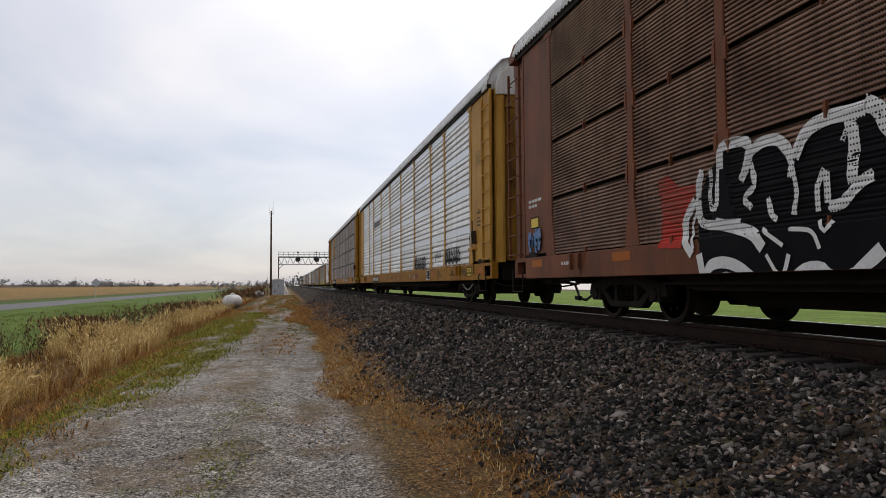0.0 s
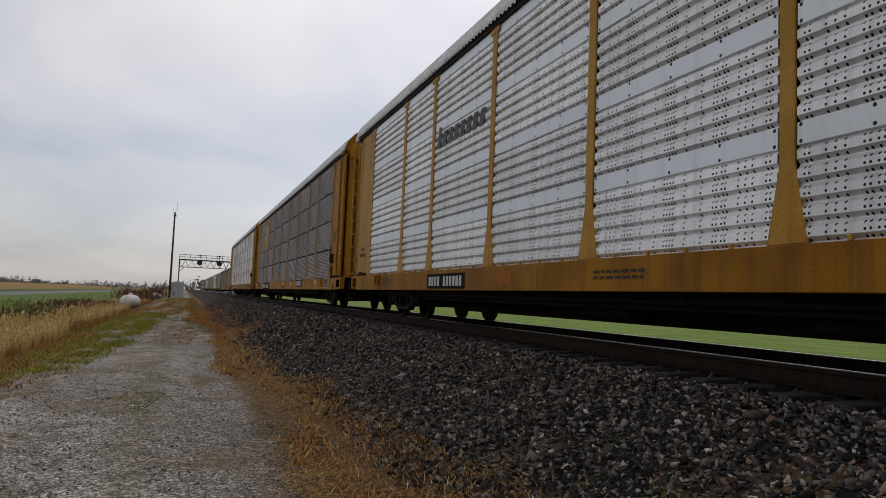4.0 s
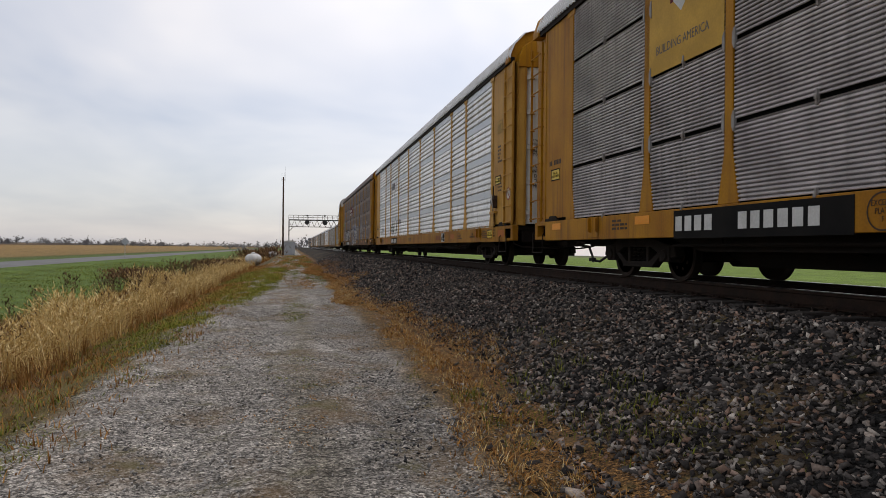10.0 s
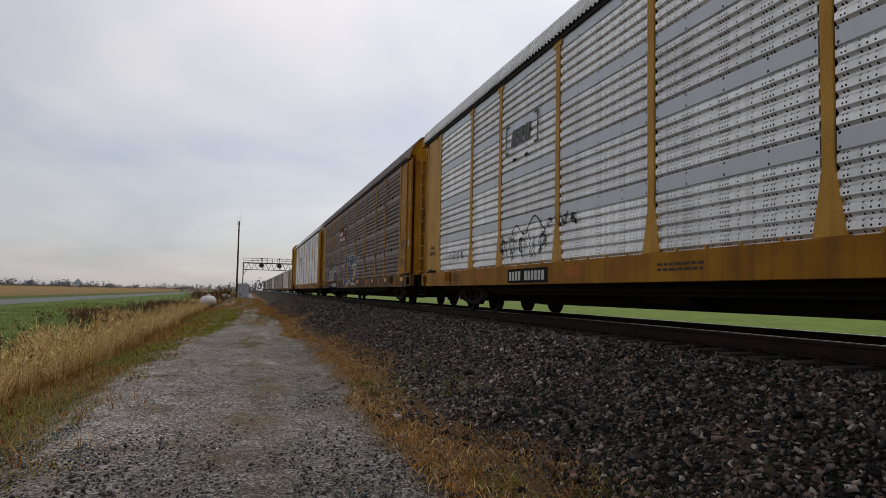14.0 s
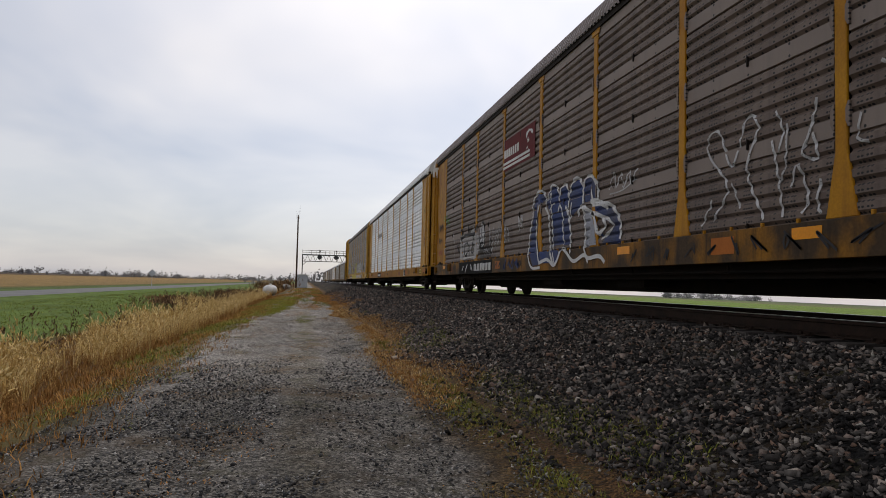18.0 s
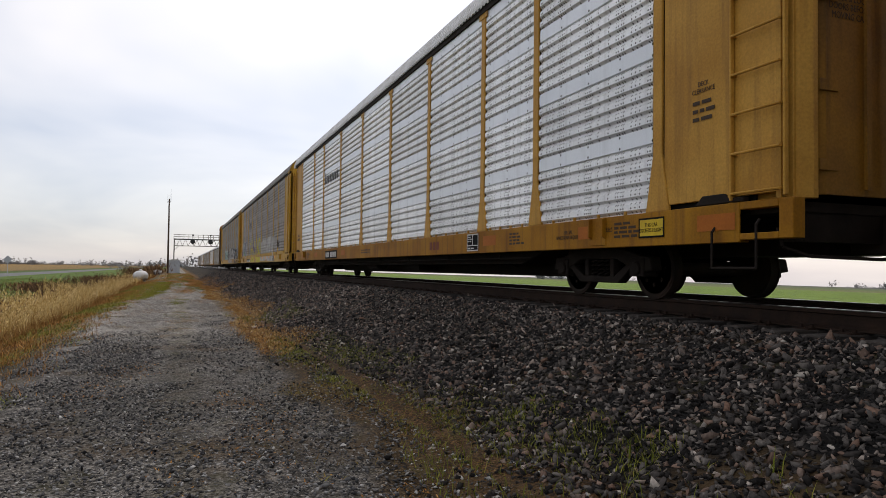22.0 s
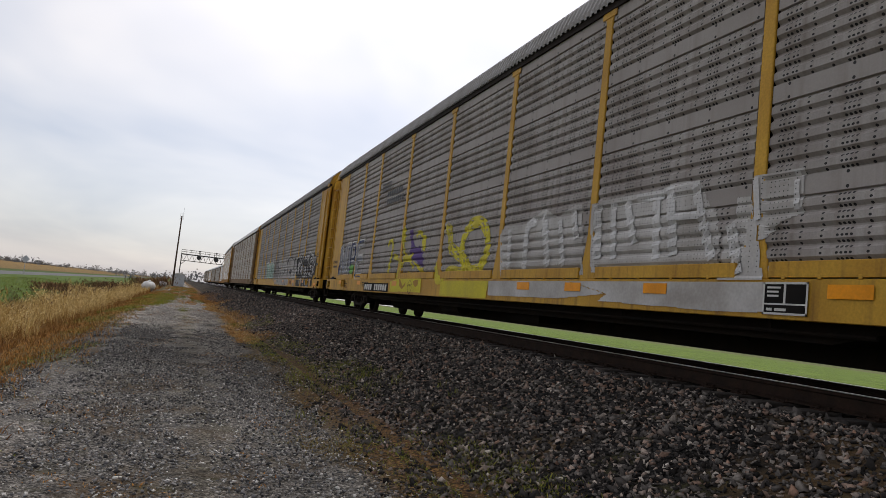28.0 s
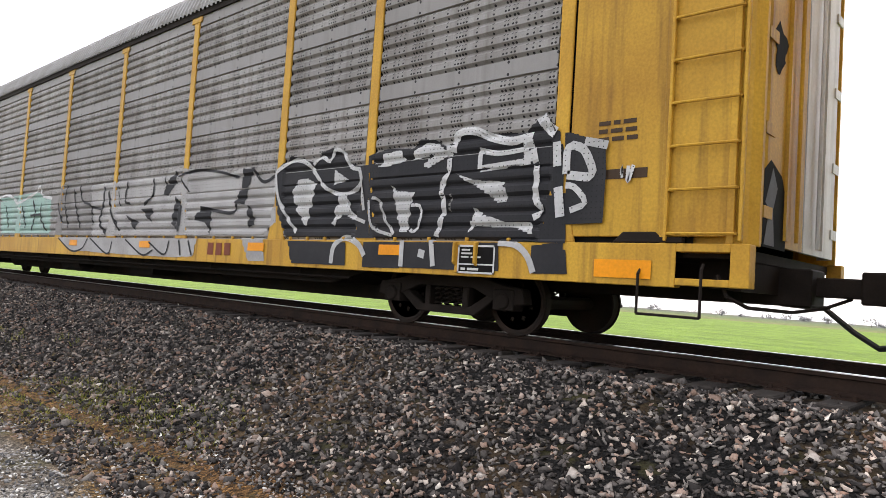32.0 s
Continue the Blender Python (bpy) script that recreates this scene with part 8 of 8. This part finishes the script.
grass("green_tufts", clumps(3800, 14, -4.9, -3.0, -26, -3, 0.09, 38, lambda x, y, r: (np.abs(x + 3.95 + 0.2 * np.sin(y * 0.5)) < 0.55) & (np.sin(x * 2.3 + y * 0.9) + np.sin(y * 0.41) + r.normal(0, 0.4, len(x)) > 0.1)), 0.015, 0.065, 0.004, 1.4, M["green_grass"], "yellow-green weeds creeping over the stones", 38)
grass("green_tufts", clumps(900, 14, -5.0, -3.0, -24, 12, 0.07, 28, sprouts), 0.03, 0.15, 0.0035, 0.8, M["green_grass"], "small green weeds among stones and dry grass", 28)
centre = lambda x, y, r: (np.abs(x + 6.3 + 0.12 * np.sin(y * 0.4)) < 0.3) & (np.sin(y * 0.71 + 1.4) + np.sin(y * 0.23) + 0.5 * np.sin(y * 1.9) + r.normal(0, 0.3, len(x)) > 0.75)
grass("lane_grass", clumps(5200, 9, -6.9, -5.6, -8, 70, 0.09, 29, centre), 0.008, 0.03, 0.006, 2.4, M["green_grass"], "thin green grass on the crown of the lane", 29)
matted = lambda x, y, r: (np.sin(y * 0.5 + x * 1.7) + np.sin(x * 2.9 - y * 0.83) + 0.6 * np.sin(y * 1.9 + x * 4.1) + r.normal(0, 0.35, len(x)) > 1.15 - 0.75 * np.clip((-9 - y) / 6, 0, 1) - 0.5 * np.clip((y - 25) / 25, 0, 1))
grass("lane_grass", clumps(9000, 8, -8.8, -4.6, -28, 60, 0.1, 30, matted), 0.004, 0.018, 0.006, 3.0, M["rust_grass"], "dry brown wisps of grass on the gravel lane", 30)
grass("lane_grass", clumps(4000, 8, -8.8, -7.9, -30, 40, 0.12, 39, lambda x, y, r: np.sin(y * 0.77) + np.sin(y * 1.9 + x * 3) + r.normal(0, 0.4, len(x)) > 0.6), 0.008, 0.03, 0.006, 2.4, M["green_grass"], "low green grass spreading into the lane", 39)
overgrown = lambda x, y, r: np.sin(y * 0.31 + x * 1.9) + np.sin(x * 3.3 - y * 0.17) + r.normal(0, 0.6, len(x)) > 1.1 - 1.4 * np.clip((y - 18) / 40, 0, 1)
grass("lane_grass", clumps(9000, 6, -8.6, -4.3, 18, 120, 0.2, 45, overgrown), 0.01, 0.06, 0.018, 1.3, M["rust_grass"], "thin brown grass over the far lane", 45)
grass("lane_grass", clumps(5000, 6, -8.6, -4.3, 18, 120, 0.2, 46, lambda x, y, r: overgrown(x, y + 9, r) & (np.abs(x + 6.3) < 1.9)), 0.01, 0.06, 0.018, 1.3, M["green_grass"], "thin olive grass over the far lane", 46)
grass("field_grass", clumps(5000, 8, -27, -13.5, -10, 90, 0.2, 31), 0.03, 0.1, 0.014, 1.2, M["lawn_grass"], "mown green grass between lane and road", 31)


def weeds(name, n, x0, x1, y0, y1, h0, h1, seed, label):
    """Dead stalks with branching seed heads."""
    rng = np.random.default_rng(seed)
    pts = area(n, x0, x1, y0, y1, seed)
    v, f = [], []

    def blade(p, q, w):
        k = len(v)
        s = np.cross(q - p, rng.normal(size=3))
        s = s / (np.linalg.norm(s) + 1e-6) * w
        v.extend([p - s, p + s, q + s * 0.5, q - s * 0.5])
        f.append((k, k + 1, k + 2))
        f.append((k, k + 2, k + 3))

    for p in pts:
        h = rng.uniform(h0, h1)
        top = p + np.array([rng.normal(0, 0.12) * h, rng.normal(0, 0.12) * h, h])
        blade(p, top, 0.008)
        for _ in range(12):
            u = rng.uniform(0.35, 1.0)
            a = p + (top - p) * u
            b = a + np.array([rng.normal(0, 0.13), rng.normal(0, 0.13), rng.uniform(0.05, 0.22)]) * h * (1.25 - u * 0.6)
            blade(a, b, 0.006)
            c = b + np.array([rng.normal(0, 0.03), rng.normal(0, 0.03), 0.07]) * h
            blade(b, c, 0.022 * h)
    return thing(name, label, "weeds", kind="stuff", mesh=stuff_mesh(name, np.array(v), np.array(f), M["weed"]))


weeds("dead_weeds", 150, -16.0, -12.3, 22, 52, 0.6, 1.25, 41, "dark brown dead weeds with seed heads")
weeds("dead_weeds", 90, -16.5, -12.5, 50, 76, 0.5, 1.3, 42, "dark brown dead weeds with seed heads")
weeds("dead_weeds", 110, -15.5, -11.5, -28, 24, 0.5, 1.15, 43, "scattered dark dead weeds in the grass")


# ---- trees and far land ----
M["bark"] = material("grey_bark", (0.07, 0.06, 0.052), 0.95, 0, (0.1, 0.09, 0.08), 4, 0.3, 20)
# pale blue-grey crowns: the haze of distance is mixed into the leaf colour
M["hazed_leaf"] = by_island("hazed_foliage", [(0, (0.17, 0.175, 0.19)), (0.5, (0.21, 0.215, 0.23)), (0.8, (0.25, 0.24, 0.235)), (1, (0.22, 0.23, 0.23))], 0.95, 0.1)


def woods(name, places, label, seed):
    """Distant trees: a trunk, limbs and many leaf clumps each, joined."""
    rng = np.random.default_rng(seed)
    base, faces = solid("oct")
    V, F, VT, FT = [], [], [], []
    k0 = 0
    for x, y, h, wide in places:
        z = float(ground_z(x, y)) - 0.3
        s = Shape().rod((x, y, z), (x + rng.normal(0, 0.2), y, z + h * 0.55), h * 0.02, 5, h * 0.01)
        for _ in range(4):
            a = rng.uniform(0, 6.28)
            s.rod((x, y, z + h * rng.uniform(0.15, 0.35)), (x + math.cos(a) * h * wide * 0.35, y + math.sin(a) * h * wide * 0.35, z + h * 0.75), h * 0.01, 4, h * 0.003)
        k = len(VT)
        VT += s.v
        FT += [tuple(i + k for i in q[:4]) for q in s.f if len(q) == 4]
        # several lobes of small leaf clumps, down to the ground
        n = int(48 * rng.uniform(0.7, 1.2))
        lobes = rng.uniform(-0.4, 0.4, (6, 3)) * np.array([h * wide, h * wide, h * 0.55]) + np.array([x, y, z + h * 0.48])
        lobes[:, 2] = np.minimum(lobes[:, 2], z + h * 0.8)
        c = lobes[rng.integers(0, 6, n)] + rng.normal(0, 0.16, (n, 3)) * np.array([h * wide * 0.8, h * wide * 0.8, h])
        r = h * 0.062 * rng.uniform(0.4, 1.6, n)
        vv = c[:, None] + base[None] * r[:, None, None] * (1 + 0.4 * rng.normal(size=(n, 6, 1)))
        V.append(vv.reshape(-1, 3))
        F.append((faces[None] + (np.arange(n) * 6)[:, None, None] + k0).reshape(-1, 3))
        k0 += n * 6
    ob = thing(name, label, "trees", kind="stuff")
    part("crowns", stuff_mesh("crowns", np.concatenate(V), np.concatenate(F), M["hazed_leaf"]), ob)
    part("trunks", stuff_mesh("trunks", np.array(VT), np.array(FT), M["bark"]), ob)
    return ob


def treeline(n, x0, x1, y0, y1, h0, h1, seed):
    rng = np.random.default_rng(seed)
    return [(x0 + (x1 - x0) * u + rng.normal(0, 8), y0 + (y1 - y0) * u + rng.normal(0, 12), rng.uniform(h0, h1), rng.uniform(0.7, 1.5)) for u in rng.uniform(0, 1, n)]


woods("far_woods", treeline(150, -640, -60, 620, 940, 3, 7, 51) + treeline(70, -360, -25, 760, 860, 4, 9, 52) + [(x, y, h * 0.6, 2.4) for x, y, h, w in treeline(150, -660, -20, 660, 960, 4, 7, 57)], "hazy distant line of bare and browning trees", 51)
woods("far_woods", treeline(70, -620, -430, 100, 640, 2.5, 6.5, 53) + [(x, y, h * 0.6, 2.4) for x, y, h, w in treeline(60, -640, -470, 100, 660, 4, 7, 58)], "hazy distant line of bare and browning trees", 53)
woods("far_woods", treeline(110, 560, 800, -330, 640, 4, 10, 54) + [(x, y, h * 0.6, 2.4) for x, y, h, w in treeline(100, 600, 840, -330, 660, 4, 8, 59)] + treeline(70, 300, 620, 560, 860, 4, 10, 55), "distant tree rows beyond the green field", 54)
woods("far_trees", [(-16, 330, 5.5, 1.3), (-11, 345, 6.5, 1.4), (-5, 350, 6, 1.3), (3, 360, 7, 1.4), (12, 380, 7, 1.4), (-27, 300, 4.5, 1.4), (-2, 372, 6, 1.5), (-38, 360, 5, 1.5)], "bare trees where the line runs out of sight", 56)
M["brush"] = by_island("russet_brush", [(0, (0.10, 0.05, 0.025)), (0.6, (0.19, 0.10, 0.045)), (1, (0.26, 0.16, 0.07))], 0.9)


def bush(x, y, h, w, seed, label, mat):
    rng = np.random.default_rng(seed)
    n = 900
    p = np.stack([x + rng.normal(0, w * 0.35, n), y + rng.normal(0, w * 0.4, n), np.zeros(n)], -1)
    p[:, 2] = ground_z(p[:, 0], p[:, 1]) + rng.uniform(0, h * 0.7, n)
    return grass("brush", p, 0.15 * h, 0.45 * h, 0.05, 1.0, mat, label, seed, "bush")


bush(-10.9, 116, 2.2, 3.4, 61, "russet leafless brush behind the tanks", M["brush"])
bush(-13.8, 121, 2.0, 4.0, 62, "russet leafless brush behind the tanks", M["brush"])
bush(-14.5, 72, 1.0, 4.5, 63, "low brown brush in the ditch", M["brush"])
bush(-17.0, 44, 0.8, 3.0, 64, "low brown brush in the ditch", M["brush"])


# ---- things along the line ----
M["pole_wood"] = material("pole_wood", (0.085, 0.05, 0.032), 0.9, 0, (0.055, 0.035, 0.025), 3, 0.3, 20, 0.004, 20)
M["grey_metal"] = material("painted_grey_metal", (0.42, 0.44, 0.46), 0.5, 0.1, (0.36, 0.38, 0.4), 2, 0.08, 20, streak=(0.25, 0.22, 0.2), streak_amount=0.3)
M["gantry_steel"] = material("dark_gantry_steel", (0.05, 0.05, 0.052), 0.6, 0.3, (0.08, 0.07, 0.06), 3, 0.2, 20)
M["tank_white"] = material("tank_white_paint", (0.62, 0.62, 0.61), 0.4, 0, (0.5, 0.49, 0.47), 2, 0.06, 30, streak=(0.3, 0.25, 0.2), streak_amount=0.3)

pole = thing("utility_pole", "tall dark wooden pole with whip antennas on top", "pole", pose(-8.25, 123.1, 0))
part("shaft", Shape().rod((0, 0, -0.2), (0, 0, 14.45), 0.19, 10, 0.13).mesh("shaft", M["pole_wood"], smooth=True), pole)
for dx, h in ((-0.28, 0.9), (0.3, 1.9), (0.12, 0.8)):
    part("antenna", Shape().rod((dx, 0, 13.7), (dx, 0, 14.45 + h), 0.03, 6, 0.015).rod((dx, 0, 13.95), (0, 0, 13.95), 0.03, 5).mesh("antenna", M["grey_metal"]), pole, "thin grey whip antenna")

shed = thing("equipment_shed", "small grey metal equipment shed beside the track", "shed", pose(-7.1, 128.3, 0.05))
part("body", Shape().box(-1.05, 1.05, -1.3, 1.3, 0, 2.5).mesh("body", M["grey_metal"], bevel=0.02), shed)
part("roof", Shape().prism([(-1.15, 2.5), (1.15, 2.5), (1.15, 2.58), (0, 2.8), (-1.15, 2.58)], -1.4, 1.4, "y").mesh("roof", M["white_paint"], bevel=0.01), shed)
part("door", Shape().box(-0.1, 0.85, -1.33, -1.3, 0.1, 2.1).mesh("door", M["grey_metal"], bevel=0.008), shed)
part("base", Shape().box(-1.15, 1.15, -1.4, 1.4, -0.5, 0.0).mesh("base", M["asphalt"]), shed)


def tank(x, y, z, size, turn, label):
    t = thing("propane_tank", label, "tank", pose(x, y, z, 0, 0, turn))
    r = 0.55 * size
    ends = [(-1.25, 0.03), (-1.2, 0.28), (-1.1, 0.42), (-0.95, 0.51), (-0.8, 0.55), (0.8, 0.55), (0.95, 0.51), (1.1, 0.42), (1.2, 0.28), (1.25, 0.03)]
    part("vessel", Shape().lathe([(a * size, b * size) for a, b in ends], (0, 0, r + 0.16), "x", 24).mesh("vessel", M["tank_white"], smooth=True), t)
    part("valve_dome", Shape().lathe([(0, 0.2 * size), (0.12, 0.19 * size), (0.19, 0.1 * size), (0.2, 0.02)], (0, 0, 2 * r + 0.13), "z", 14).mesh("valve_dome", M["tank_white"], smooth=True), t)
    for e in (-0.7, 0.7):
        part("saddle", Shape().box(e * size - 0.08, e * size + 0.08, -0.3, 0.3, 0, 0.3).mesh("saddle", M["grey_metal"]), t)
    return t


tank(-10.3, 64.1, float(ground_z(-10.3, 64.1)), 1.05, 74, "white propane tank with a dome in the dry grass")
tank(-9.9, 115, float(ground_z(-9.9, 115)) + 0.2, 0.62, 20, "small white propane tank by the brush")

sign = thing("road_sign", "diamond road sign on a post, seen from its grey back", "road sign", pose(-32, 107.7, float(ground_z(-32, 107.7)) - 0.05))
part("post", Shape().box(-0.035, 0.035, -0.03, 0.03, -0.2, 3.0).mesh("post", M["grey_metal"]), sign)
part("panel", Shape().prism([(-0.66, 2.55), (0, 1.89), (0.66, 2.55), (0, 3.21)], -0.045, -0.035, "y").mesh("panel", M["grey_metal"], bevel=0.004), sign)


def build_gantry():
    g = thing("signal_gantry", "dark steel signal gantry spanning both tracks", "signal gantry", pose(0, 175.7, 0))
    x0, x1, lo, hi = -7.6, 9.8, 6.8, 8.65
    for y in (-0.6, 0.6):
        part("chord", Shape().box(x0, x1, y - 0.06, y + 0.06, lo - 0.07, lo + 0.07).mesh("chord", M["gantry_steel"]), g)
        part("chord", Shape().box(x0, x1, y - 0.08, y + 0.08, hi - 0.22, hi).mesh("chord", M["gantry_steel"]), g)
        n = 12
        for i in range(n):
            a, b = x0 + (x1 - x0) * i / n, x0 + (x1 - x0) * (i + 1) / n
            m = (a + b) / 2
            part("brace", Shape().rod((a, y, hi - 0.1), (m, y, lo), 0.05, 4).rod((m, y, lo), (b, y, hi - 0.1), 0.05, 4).mesh("brace", M["gantry_steel"]), g)
        for k in range(15):
            x = x0 + (x1 - x0) * k / 14
            part("rail_post", Shape().rod((x, y * 1.3, hi), (x, y * 1.3, hi + 1.15), 0.03, 5).mesh("rail_post", M["gantry_steel"]), g)
        for h in (0.6, 1.15):
            part("handrail", Shape().rod((x0, y * 1.3, hi + h), (x1, y * 1.3, hi + h), 0.03, 5).mesh("handrail", M["gantry_steel"]), g)
    part("walkway", Shape().box(x0, x1, -0.8, 0.8, hi, hi + 0.05).mesh("walkway", M["grey_metal"]), g)
    for x in (x0 + 0.1, x1 - 0.1):
        for y in (-0.55, 0.55):
            part("leg", Shape().box(x - 0.13, x + 0.13, y - 0.13, y + 0.13, -0.3, hi).mesh("leg", M["gantry_steel"]), g)
        s = 1 if x < 0 else -1
        part("knee_brace", Shape().rod((x, 0, 5.6), (x + s * 1.2, 0, lo), 0.07, 5).mesh("knee_brace", M["gantry_steel"]), g)
    for x in (-2.9, 1.6):
        part("signal_head", Shape().lathe([(0, 0.62), (0.06, 0.62), (0.08, 0.2)], (x, -0.95, 7.95), "y", 20).rod((x, -0.9, 7.2), (x, -0.9, 9.7), 0.05, 6)
             .box(x - 0.25, x + 0.25, -1.0, -0.7, 7.7, 8.2).box(x - 0.2, x + 0.2, -1.0, -0.8, 9.5, 9.9).mesh("signal_head", M["rubber"]), g, "black round signal head")


build_gantry()


# ---- what moves ----
def car_pose(n, t):
    """Where car n (0 leads) stands."""
    y = FIRST + PITCH * n - PITCH / 2 - travel(t)
    a, b = running_line(y - 9.95), running_line(y + 9.95)
    return pose((a + b) / 2, y, RAIL, 0, 0, -math.degrees(math.atan2(b - a, 19.9)))


def motions():
    """The train rolls past, and its wheels turn."""
    for n, (car, wheels) in enumerate(CARS):
        walk(car, [(t, car_pose(n, t)) for t in np.arange(0.0, 32.01, 1.0)])
        if n > 9:
            continue
        turns = []
        t = 0.0
        while t < 32.0:
            turns.append(t)
            t += 3 / FPS
        turns.append(32.0)
        for w in wheels:
            at = w.matrix_basis.translation.copy()
            start = random.uniform(0, 360)
            walk(w, [(t, pose(*at, start + math.degrees(travel(t) / WHEEL_R))) for t in turns])


motions()
